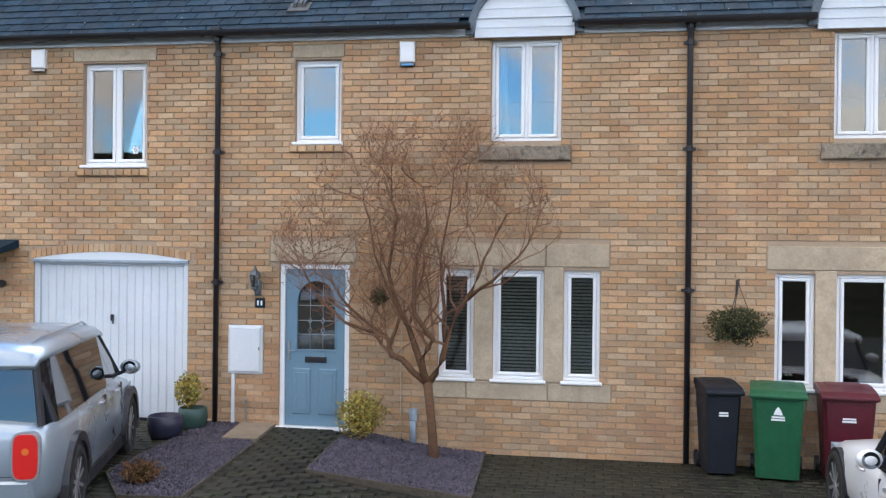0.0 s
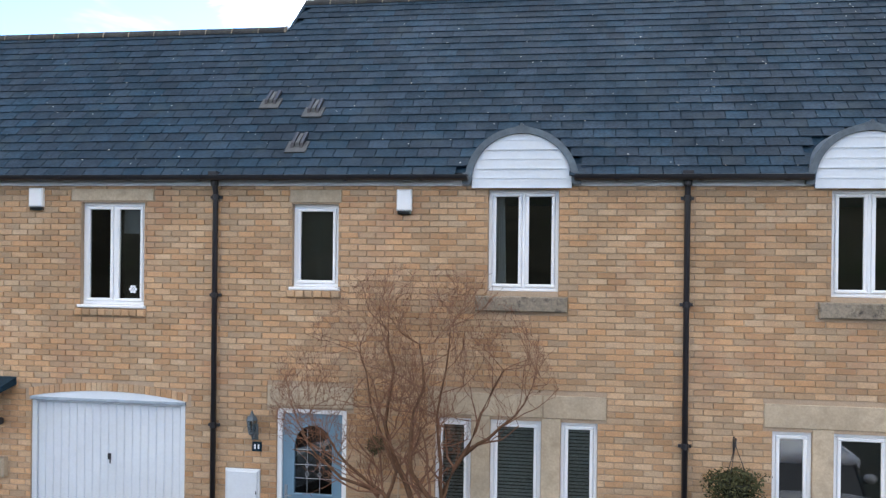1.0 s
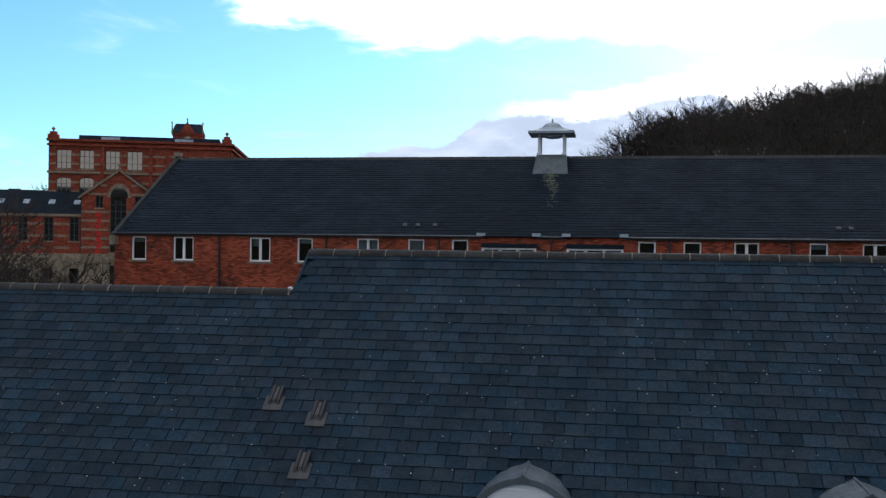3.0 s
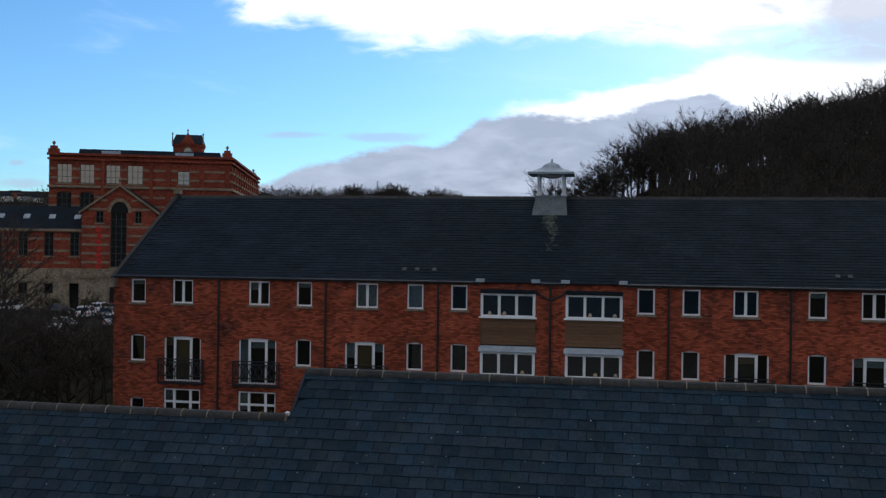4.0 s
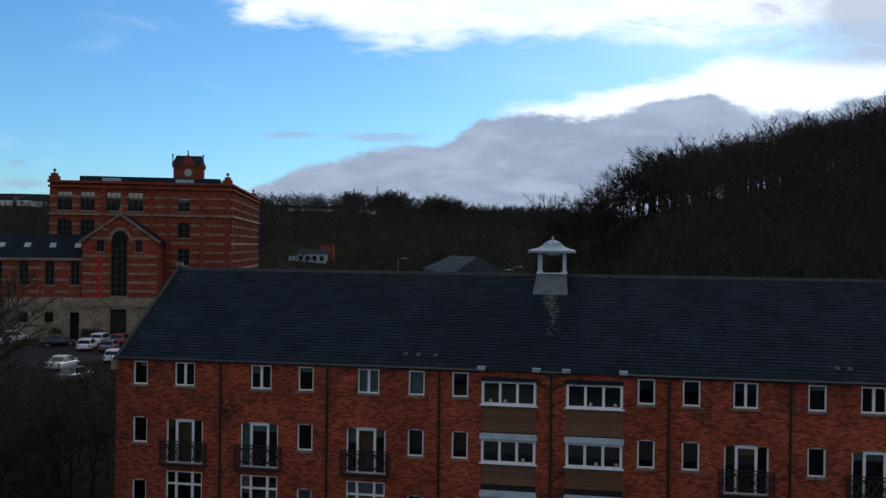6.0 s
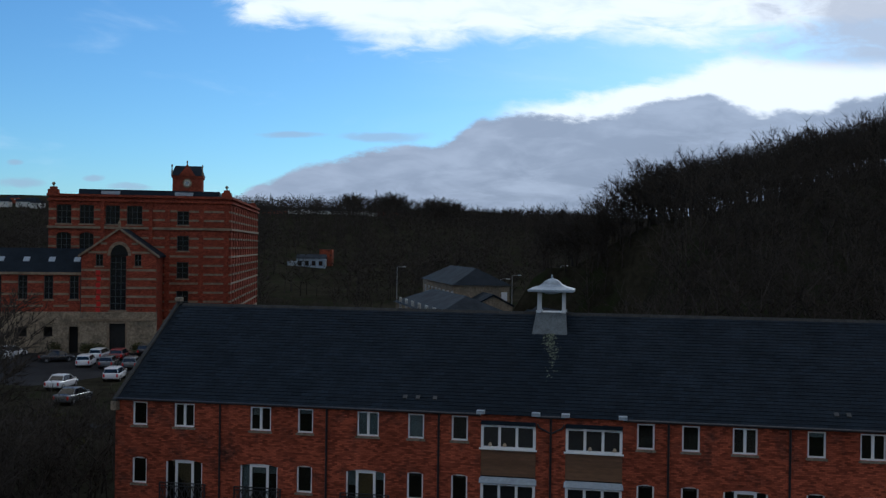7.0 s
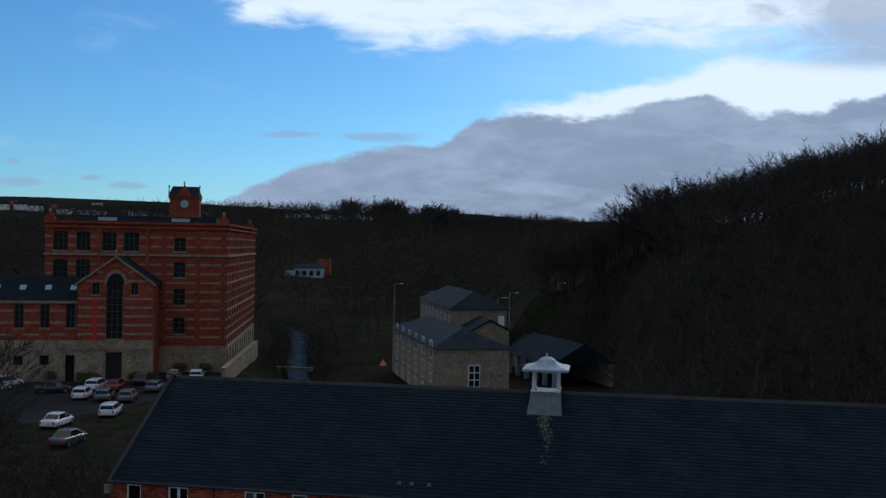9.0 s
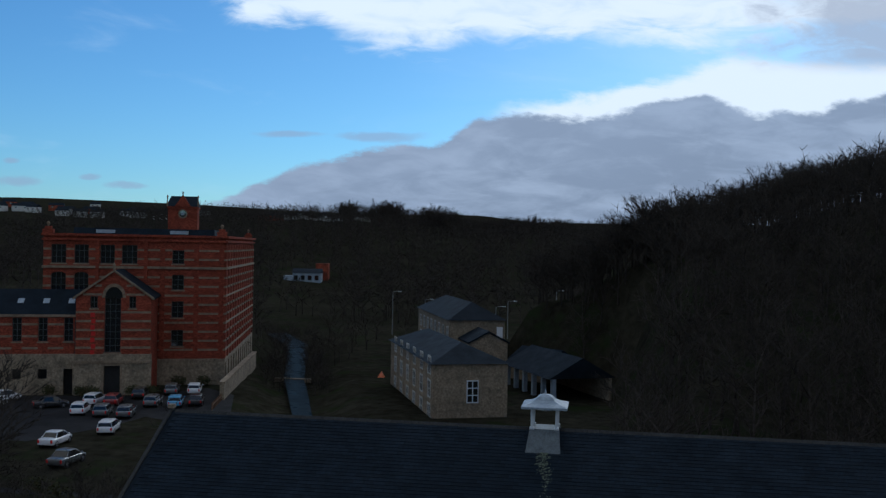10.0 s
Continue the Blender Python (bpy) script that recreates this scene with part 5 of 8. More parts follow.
def car(at, mat, label, length=4.1, width=1.78, height=1.55, estate=True, detail=False, group="", shift=0.0, mirror_dx=0.0):
    """A car in its own axes: x forward, y to its left, wheels on z = 0."""
    c = thing("car", label, "car", at, group=group)
    L, W, H = length / 2, width / 2, height
    belt, wb, r = H * 0.62, length * 0.316, 0.325
    # lower body: (x, half width, bottom, top)
    st = [(-L, 0.8, 0.4, belt * 0.88), (-L + 0.03, 0.88, 0.33, belt * 0.95), (-L + 0.09, 0.94, 0.3, belt * 0.985), (-L + 0.24, 0.985, 0.26, belt), (-wb - 0.35, 0.99, 0.24, belt), (-wb, 1.0, 0.22, belt), (0, 1.0, 0.2, belt * 0.98),
          (wb - 0.35, 1.0, 0.22, belt * 0.95), (wb, 0.99, 0.22, belt * 0.9), (L - 0.4, 0.95, 0.24, belt * 0.84), (L - 0.12, 0.86, 0.28, belt * 0.74), (L, 0.72, 0.36, belt * 0.58)]
    rings = []
    for x, k, zb, zt in st:
        w = W * k
        half = [(0.55, zb), (0.92, zb + 0.02), (0.985, zb + 0.12), (1.0, zb + (zt - zb) * 0.5), (0.985, zt - 0.13), (0.95, zt - 0.04), (0.86, zt), (0.5, zt + 0.03)]
        rings.append([(x, w * a, z) for a, z in half] + [(x, -w * a, z) for a, z in half[::-1]])
    part("body", loft(Geo(), rings), mat, c, smooth=True)
    full_wb, wb = wb, wb + shift
    mx_ = wb * 0.72 + mirror_dx
    # cabin: glass house with a painted roof
    back = -L + (0.12 if estate else 0.75) + shift * 0.3
    st = [(back, 0.86, belt - 0.03), (back + (0.22 if estate else 0.7), 0.74, H - 0.09), (wb * 0.15, 0.74, H - 0.09), (wb * 0.95, 0.86, belt - 0.05)]
    if detail:
        lo = [(back - 0.03, W * 0.87, belt - 0.04), (back + 0.2, W * 0.955, belt - 0.04), (wb * 0.15, W * 0.955, belt - 0.04), (wb * 0.98, W * 0.86, belt - 0.06)]
        hi = [(back + 0.05, W * 0.79, H - 0.13), (back + 0.24, W * 0.85, H - 0.1), (wb * 0.1, W * 0.84, H - 0.1), (wb * 0.4, W * 0.75, H - 0.12)]
    else:
        lo = [(back, W * 0.89, belt - 0.04), (back + 0.25, W * 0.93, belt - 0.04), (wb * 0.15, W * 0.93, belt - 0.04), (wb * 0.98, W * 0.84, belt - 0.06)]
        hi = [(back + (0.16 if estate else 0.6), W * 0.7, H - 0.1), (back + (0.32 if estate else 0.75), W * 0.76, H - 0.07), (wb * 0.1, W * 0.77, H - 0.07), (wb * 0.36, W * 0.7, H - 0.1)]
    g = Geo()
    g.add([(x, w, z) for x, w, z in lo] + [(x, w, z) for x, w, z in hi] + [(x, -w, z) for x, w, z in lo] + [(x, -w, z) for x, w, z in hi],
          [(0, 1, 5, 4), (1, 2, 6, 5), (2, 3, 7, 6), (12, 13, 9, 8), (13, 14, 10, 9), (14, 15, 11, 10), (8, 0, 4, 12), (3, 11, 15, 7), (4, 5, 13, 12), (5, 6, 14, 13), (6, 7, 15, 14)])
    part("glasshouse", g, "car_glass", c, "dark tinted car windows")
    rf = []
    wr = 1.08 if detail else 1.0
    for x, w, z in ((hi[0][0] - 0.06, W * wr * 0.71, H - 0.12), (hi[0][0], W * wr * 0.73, H - 0.07), (hi[1][0], W * wr * 0.785, H - 0.04), (hi[2][0], W * wr * 0.79, H - 0.04), (hi[3][0] + 0.02, W * wr * 0.73, H - 0.09)):
        dn = 0.08 if detail else 0.035
        rf.append([(x, w * 1.06, z - dn), (x, w * 1.04, z - dn * 0.5), (x, w * 0.96, z), (x, w * 0.6, z + 0.035), (x, -w * 0.6, z + 0.035), (x, -w * 0.96, z), (x, -w * 1.04, z - dn * 0.5), (x, -w * 1.06, z - dn)])
    part("roof", loft(Geo(), rf), mat, c, smooth=True)
    for s in (-1, 1):
        for (xa, wa, za), (xb, wb_, zb), rr in ((lo[0], hi[0], 0.03), (lo[3], hi[3], 0.03)):
            part("pillar", Geo().tube([(xa, s * wa, za), (xb, s * wb_, zb)], rr, 6), "black_pvc" if detail else mat, c)
        xm = back + 0.42 * (wb * 0.98 - back)
        part("pillar", Geo().tube([(xm, s * W * 0.935, belt - 0.04), (xm - 0.03, s * W * 0.775, H - 0.08)], 0.014, 6), "black_pvc", c)
        for x in (-full_wb, full_wb):
            wl_ = part("wheel", Geo(), None, c)
            y0 = s * (W - 0.2)
            y1 = s * (W + (0.028 if detail else 0.005))
            prof = [(0.2, y0), (r, y0), (r, y1 - s * 0.03), (r - 0.03, y1), (r - 0.09, y1), (r - 0.1, y1 - s * 0.04), (0.19, y1 - s * 0.06)]
            vs, fs = [], []
            for rad_, yv in prof:
                vs += [(x + rad_ * math.cos(6.2832 * k / 24), yv, r + rad_ * math.sin(6.2832 * k / 24)) for k in range(24)]
            for i in range(len(prof) - 1):
                fs += [(i * 24 + k, i * 24 + (k + 1) % 24, (i + 1) * 24 + (k + 1) % 24, (i + 1) * 24 + k) for k in range(24)]
            wl_.data = Geo().add(vs, fs).mesh("wheel", "tyre", True)
            rim = Geo()
            for k in range(10 if detail else 5):
                an = 6.2832 * k / (10 if detail else 5)
                m_ = Matrix.Translation((x, y1 - s * 0.03, r)) @ Matrix.Rotation(an, 4, "Y")
                rim.box(-0.014 if detail else -0.03, 0.014 if detail else 0.03, -0.015, 0.015, 0.02, r - 0.085, m_)
            rim.tube([(x, y1 - s * 0.05, r), (x, y1 - s * 0.012, r)], 0.05, 12)
            rim.tube([(x, y1 - s * 0.09, r), (x, y1 - s * 0.075, r)], r - 0.095, 20)
            part("rim", rim, "alloy", wl_)
            arch = []
            for rad_, yv in ((r + 0.015, y1 - s * 0.08), (r + 0.03, y1 + s * 0.008), (r + 0.105, y1 + s * 0.008), (r + 0.115, y1 - s * 0.06)):
                arch.append([(x + rad_ * math.cos(math.pi * (1.08 - 1.16 * k / 16)), yv, r + rad_ * math.sin(math.pi * (1.08 - 1.16 * k / 16))) for k in range(17)])
            vs = [p for a_ in arch for p in a_]
            fs = [(i * 17 + k, i * 17 + k + 1, (i + 1) * 17 + k + 1, (i + 1) * 17 + k) for i in range(3) for k in range(16)]
            if mat != "white_car":
                part("wheel_arch", Geo().add(vs, fs), "black_pvc", c)
            part("wheel_well", Geo().tube([(x, y1 - s * 0.3, r), (x, y1 - s * 0.02, r)], r + 0.03, 20), "black_pvc", c)
        part("tail_lamp", Geo().extrude([(s * W * 0.77 + 0.09 * math.copysign(abs(math.cos(a_)) ** 0.5, math.cos(a_)), belt * 0.74 + 0.17 * math.copysign(abs(math.sin(a_)) ** 0.5, math.sin(a_))) for a_ in [6.2832 * k / 20 for k in range(20)]], -L - 0.02, -L + 0.14, "x"), "tail_red", c, "red tail lamp")
        if detail:
            part("lamp_surround", Geo().extrude([(s * W * 0.77 + 0.105 * math.copysign(abs(math.cos(a_)) ** 0.5, math.cos(a_)), belt * 0.74 + 0.187 * math.copysign(abs(math.sin(a_)) ** 0.5, math.sin(a_))) for a_ in [6.2832 * k / 24 for k in range(24)]], -L - 0.012, -L + 0.13, "x"), "alloy", c, "chrome lamp surround")
        part("headlight", Geo().box(L - 0.42, L - 0.16, min(s * W * 0.62, s * W * 0.9), max(s * W * 0.62, s * W * 0.9), belt * 0.55, belt * 0.76), "lead_pale", c, "clear headlamp")
        mr = part("mirror", Geo().lathe([(0.02, -0.07), (0.09, -0.05), (0.105, 0.0), (0.09, 0.05), (0.02, 0.07)], 0, 0, 12), mat, c, smooth=True)
        mr.matrix_local = pose(mx_, s * (W + 0.1), belt + 0.08, 90, 0, 90) @ Matrix.Diagonal((1.0, 0.75, 1.0, 1.0))
        part("mirror_arm", Geo().tube([(mx_ + 0.03, s * W * 0.9, belt - 0.02), (mx_ + 0.02, s * (W + 0.06), belt + 0.04)], 0.022, 6), "black_pvc", c)
        if detail:
            part("mirror_glass", Geo().tube([(mx_ - 0.062, s * (W + 0.1), belt + 0.08), (mx_ - 0.056, s * (W + 0.1), belt + 0.08)], 0.068, 16), "glass", c)
            for xh in (-0.35, 0.45):
                part("door_handle", Geo().tube([(xh - 0.08, s * (W + 0.0), belt - 0.12), (xh - 0.05, s * (W + 0.03), belt - 0.115), (xh + 0.05, s * (W + 0.03), belt - 0.115), (xh + 0.08, s * W, belt - 0.12)], 0.014, 6), "alloy", c, "chrome handle")
            for xs_ in (0.85, 0.0) if mat == "silver" else (0.0,):
                part("door_seam", Geo().box(xs_ - 0.003, xs_ + 0.003, min(s * W * 0.97, s * W * 0.992), max(s * W * 0.97, s * W * 0.992), 0.4, belt - 0.1), "black_pvc", c)
            part("roof_rail", Geo().tube([(hi[0][0] + 0.2, s * W * 0.69, H - 0.03), (hi[1][0] + 0.25, s * W * 0.7, H + 0.0), (hi[2][0], s * W * 0.7, H + 0.0), (hi[3][0] - 0.1, s * W * 0.68, H - 0.05)], 0.013, 8), "silver", c)
            part("side_skirt", Geo().box(-full_wb + r, full_wb - r, min(s * W * 0.9, s * W * 1.0), max(s * W * 0.9, s * W * 1.0), 0.19, 0.3), "black_pvc", c)
            lamp = part("lamp_cluster", Geo().extrude([(s * W * 0.77 + 0.028 * math.cos(a_), belt * 0.78 + 0.026 * math.sin(a_)) for a_ in [6.2832 * k / 14 for k in range(14)]], -L - 0.026, -L, "x"), "tail_orange", c, "amber indicator in the lamp")
    if detail:
        part("rear_bumper", Geo().chamfer(-W * 0.84, W * 0.84, -0.05, 0.12, 0.3, 0.56, 0.05), mat, c).matrix_local = pose(-L + 0.03, 0, 0, 0, 0, -90)
        part("boot_seam", Geo().box(-L - 0.004, -L + 0.02, -W * 0.66, W * 0.66, 0.56, 0.565), "black_pvc", c)
        part("plate_bar", Geo().box(-L - 0.012, -L, -0.26, 0.26, 0.62, 0.73), "upvc", c, "plain pale plate")
    return c


fw_, rw_ = Vector((-4.09, -1.63, 0)), Vector((-3.25, -4.14, 0))
dirn = (fw_ - rw_).normalized()
yaw_ = math.degrees(math.atan2(dirn.y, dirn.x))
side_ = Vector((-dirn.y, dirn.x, 0))
mid = (fw_ + rw_) / 2 + side_ * 0.9
car(pose(mid.x, mid.y, 0.09, 0, 0, yaw_), "silver", "silver compact car with dark arches parked at the garage", 4.1, 1.79, 1.56, True, True, mirror_dx=-0.23)
car(pose(4.1, -3.5, -0.07, 0, 0, 90), "white_car", "white coupe parked beside the bins", 4.2, 1.76, 1.3, True, True, shift=-0.75, mirror_dx=-0.55)

# ---- red brick apartment terrace behind ----
RY, RX0, RX1 = 30.47, -22.25, 46.0
R_EAVE, R_RIDGE_Y, R_RIDGE_Z, R_BASE = 8.95, 37.0, 13.08, 0.9
apt = thing("apartment_building", "long three-storey red brick apartment terrace with slate roof", "building", (0, 0, 0))
DXR = -2.97
SMALL_TOP = [-18.41, -10.18, -2.95, 5.24, 7.145, 12.296]
PAIR_TOP = [-16.294, -12.5, -7.337, 9.252, 14.398]
SMALL_MID = [-18.41, -10.2, -4.97, -2.944, 5.249, 7.132, 12.29]
FRENCH = [-16.693, -12.968, -7.839, 8.893, 14.057]
# further on the same bays go on past the edge of the view
SMALL_TOP += [17.5, 22.7, 24.6, 32.0]
PAIR_TOP += [19.6, 27.0, 34.0]
SMALL_MID += [17.5, 22.7, 24.6, 32.0]
FRENCH += [19.3, 26.7, 33.7]
BAYS = [(-1.61, 0.85), (2.15, 4.63)]
op = []
SINGLE_F = [-4.954]
for x in SMALL_TOP + SINGLE_F:
    op.append((x + DXR, x + DXR + 0.75, 7.68, 8.81, "small"))
for x in PAIR_TOP:
    op.append((x + DXR, x + DXR + 1.03, 7.68, 8.81, "pair"))
for x in SMALL_MID:
    op.append((x + DXR, x + DXR + 0.75, 4.91, 6.17, "arch"))
for x in FRENCH:
    op.append((x + DXR, x + DXR + 1.85, 4.0, 6.14, "french"))
for x in SMALL_MID:
    op.append((x + DXR, x + DXR + 0.73, 1.95, 3.17, "arch"))
for x in FRENCH:
    op.append((x + DXR, x + DXR + 1.84, 1.15, 3.65, "garden"))
holes_r = [o[:4] for o in op] + [(a + DXR, b + DXR, 0.9, 8.6) for a, b in BAYS]
part("wall_face", wall_with_holes(Geo(), RX0, RX1, R_BASE - 0.4, R_EAVE, RY, RY + 0.3, holes_r), "red_brick", apt, "dark red weathered brickwork")
part("wall_back", Geo().box(RX0, RX1, 43.2, 43.5, 0.5, R_EAVE).box(RX1 - 0.3, RX1, RY + 0.3, 43.2, 0.5, R_EAVE), "red_brick", apt)
part("wall_gable", Geo().extrude([(RY + 0.3, R_BASE - 0.4), (43.2, R_BASE - 0.4), (43.2, R_EAVE), (R_RIDGE_Y, R_RIDGE_Z - 0.1), (RY + 0.3, R_EAVE)], RX0, RX0 + 0.3, "x"), "red_brick", apt)
# one near-black sheet close behind the windows paints the rooms' shade
part("room_back", Geo().box(RX0 + 0.3, RX1 - 0.3, RY + 0.75, RY + 0.8, 0.9, R_EAVE), "dark", apt, "near-black sheet standing in for unlit rooms")
# roof: slates in courses
rsl = math.atan2(R_RIDGE_Z - R_EAVE, R_RIDGE_Y - (RY - 0.15))
rlen = math.hypot(R_RIDGE_Z - R_EAVE, R_RIDGE_Y - RY + 0.15)
rm = Matrix.Translation((0, RY - 0.15, R_EAVE)) @ Matrix.Rotation(rsl, 4, "X")
rroof = part("roof", Geo().extrude([(RY - 0.15, R_EAVE - 0.01), (R_RIDGE_Y, R_RIDGE_Z - 0.01), (43.7, R_EAVE - 0.01)], RX0 + 0.02, RX1, "x"), "slate_far", apt, "plain dark slate roof")
g, rnd, s, row, single = Geo(), random.Random(8), 0.0, 0, None
while s < rlen - 0.1:
    x = RX0 + 0.35 + (0.25 if row % 2 else 0)
    while x < 30:
        h = 0.018 + rnd.uniform(0, 0.006)
        pts = [(x + 0.006, s, h), (x + 0.494, s, h), (x + 0.494, s + 0.29, 0.002), (x + 0.006, s + 0.29, 0.002), (x + 0.006, s, 0.0), (x + 0.494, s, 0.0)]
        if -7.0 < x < -1.0 and s < 5.3:
            if single is None:
                single = Geo().add([(px - x, py - s, pz) for px, py, pz in pts], [(0, 1, 2, 3), (4, 5, 1, 0)]).mesh("slate", "slate_far")
            part("slate", single, None, rroof).matrix_local = rm @ Matrix.Translation((x, s, rnd.uniform(0, 0.005)))
        else:
            g.add(pts, [(0, 1, 2, 3), (4, 5, 1, 0)])
        x += 0.5
    s += 0.235
    row += 1
part("slate_courses", g, "slate_far", rroof, "courses of dark slates", kind="stuff").matrix_local = rm
# moss streak and lead-washed stripes below the cupola
MAT["moss"] = material("pale_moss", (0.13, 0.155, 0.11), 0.95, spread=0.3, grain=20, stain=4, stain_amt=0.4, each=0.4, bump=0)
g, rnd = Geo(), random.Random(2)
for _ in range(520):
    s = rlen - 1.1 - abs(rnd.gauss(0, 1.5))
    if s < 0.2:
        continue
    x, r = -1.9 + rnd.gauss(0, 0.16) + 0.1 * math.sin(s * 2) + (rlen - s) * 0.06, rnd.uniform(0.012, 0.042)
    q = [rm @ Vector((x + r * math.cos(k * 1.05) * rnd.uniform(0.6, 1.3), s + r * math.sin(k * 1.05), 0.027)) for k in range(6)]
    g.add(q, [tuple(range(6))])
part("moss", g, "moss", rroof, "pale moss streak on the slates", kind="stuff")
# ridge, parapet and eaves trim
for k in range(int((RX1 - RX0) / 0.6)):
    x = RX0 + 0.3 + k * 0.6
    if x > 32:
        break
    part("ridge_tile", Geo().extrude([(R_RIDGE_Y - 0.16, R_RIDGE_Z - 0.09), (R_RIDGE_Y, R_RIDGE_Z + 0.06), (R_RIDGE_Y + 0.16, R_RIDGE_Z - 0.09)], x + 0.008, x + 0.592, "x"), "ridge", rroof)
for a, b in (((RY - 0.25, R_EAVE - 0.15), (R_RIDGE_Y, R_RIDGE_Z + 0.02)), ((43.8, R_EAVE - 0.15), (R_RIDGE_Y, R_RIDGE_Z + 0.02))):
    part("coping", Geo().extrude([a, b, (b[0], b[1] + 0.12), (a[0], a[1] + 0.12)], RX0 - 0.05, RX0 + 0.14, "x"), "ridge", apt, "dark stained stone coping")
part("kneeler", Geo().box(RX0 - 0.08, RX0 + 0.2, RY - 0.35, RY - 0.001, R_EAVE - 0.55, R_EAVE - 0.13), "weathered", apt, "stone corbel at the eaves")
part("apex_stone", Geo().box(RX0 - 0.1, RX0 + 0.22, R_RIDGE_Y - 0.2, R_RIDGE_Y + 0.2, R_RIDGE_Z + 0.14, R_RIDGE_Z + 0.34), "weathered", apt)
xs_ = [RX0, BAYS[0][0] + DXR, BAYS[0][1] + DXR, BAYS[1][0] + DXR, BAYS[1][1] + DXR, 32.0]
for a, b in ((xs_[0], xs_[1]), (xs_[2], xs_[3]), (xs_[4], xs_[5])):
    part("gutter", Geo().tube([(a + 0.02, RY - 0.16, R_EAVE - 0.02), (b - 0.02, RY - 0.16, R_EAVE - 0.02)], 0.06, 8), "black_pvc", apt)
    part("eaves_board", Geo().box(a + 0.02, b - 0.02, RY - 0.03, RY - 0.001, R_EAVE - 0.1, R_EAVE - 0.03), "white_paint", apt)
for x in (xs_[1], xs_[2], xs_[3], xs_[4]):
    part("lead_cap", Geo().box(x - 0.18, x + 0.18, RY - 0.3, RY + 0.1, R_EAVE + 0.02, R_EAVE + 0.16), "lead_pale", apt, "pale lead capping")
for x in (-13.959, -8.763, -3.521, 1.505, 6.575, 11.593, 17.0, 22.0):
    part("drainpipe", Geo().tube([(x + DXR, RY - 0.07, R_BASE), (x + DXR, RY - 0.07, R_EAVE - 0.1)], 0.05, 8), "black_pvc", apt)
for sx in (-1, 1):
    part("branch_pipe", Geo().tube([(1.505 + DXR + sx * 0.6, RY - 0.07, 8.62), (1.505 + DXR + sx * 0.5, RY - 0.07, 8.45), (1.505 + DXR, RY - 0.07, 8.2)], 0.04, 8), "black_pvc", apt)
for vx in (-8.2, -7.6, 10.6, 11.1, -6.8):
    part("roof_vent", Geo().box(vx - 0.09, vx + 0.09, -0.12, 0.12, 0.02, 0.07), "vent", rroof).matrix_local = rm @ Matrix.Translation((0, 0.9, 0))


MAT["net"] = material("pale_net_curtain", (0.42, 0.52, 0.56), 0.8, spread=0.08, grain=6, stain=2, stain_amt=0.2, bump=0)
MAT["tan_blind"] = material("tan_blind", (0.3, 0.2, 0.09), 0.8, spread=0.08, grain=6, stain=2, stain_amt=0.2, bump=0)
rnd = random.Random(31)


def far_window(x0, x1, z0, z1, kind):
    w = part("window", Geo(), None, apt)
    y, t = RY + 0.08, 0.075
    bars = []
    if kind == "pair":
        bars = [(x0 + x1) / 2]
    if kind in ("french", "garden"):
        d = (x1 - x0)
        bars = [x0 + d * 0.28, x0 + d * 0.72]
    edges = [x0 + t, *[q for b in bars for q in (b - 0.06, b + 0.06)], x1 - t]
    top = z1 - t - (0.1 if kind == "french" else 0.0)
    lights = []
    for k in range(0, len(edges), 2):
        if kind == "garden":
            lights += [(edges[k], edges[k + 1], z0 + t, z1 - 0.67), (edges[k], edges[k + 1], z1 - 0.57, z1 - t)]
        else:
            lights.append((edges[k], edges[k + 1], z0 + t, top if k == 2 else z1 - t))
    w.data = wall_with_holes(Geo(), x0, x1, z0, z1, y, y + 0.08, lights).mesh("window", "upvc")
    cells = [x0 + t, *bars, x1 - t]
    for a, b in zip(cells, cells[1:]):
        part("pane", Geo().box(a, b, y + 0.03, y + 0.036, z0 + t, z1 - t), "pane", w).visible_shadow = False
        drawn = kind != "french" and (abs(x0 - DXR + 7.337) < 0.05 or abs(x0 - DXR + 4.954) < 0.05 and z0 > 7) or kind == "garden" and abs(x0 - DXR + 7.839) < 0.05
        if drawn:
            part("curtain", Geo().box(a + 0.01, b - 0.01, y + 0.1, y + 0.11, z0 + t, z1 - t), "net", w, "pale blind drawn down")
        elif rnd.random() < 0.3 or kind == "french" and rnd.random() < 0.5:
            fz = rnd.choice((0.2, 0.35, 1.0, 1.0))
            part("curtain", Geo().box(a + 0.01, b - 0.01, y + 0.12, y + 0.13, z1 - t - (z1 - z0 - 2 * t) * fz, z1 - t), rnd.choice(("net", "net", "tan_blind", "blind")), w, "blind or net curtain")
    part("sill", Geo().box(x0 - 0.06, x1 + 0.06, RY - 0.07, y - 0.001, z0 - 0.09, z0 - 0.002), "weathered", w)
    if kind in ("arch", "french"):               # segmental brick head
        n_, rise = 8, 0.12 if kind == "french" else 0.08
        pts = [(x0 + (x1 - x0) * k / n_, z1 - rise + rise * (1 - (2 * k / n_ - 1) ** 2)) for k in range(n_ + 1)]
        part("arch_head", Geo().extrude([(x0 - 0.01, z1 + 0.01)] + [(p, z) for p, z in pts] + [(x1 + 0.01, z1 + 0.01)], RY + 0.01, RY + 0.075), "red_brick", w)
    return w


for x0, x1, z0, z1, kind in op:
    if x0 < 30:
        far_window(x0, x1, z0, z1, kind)


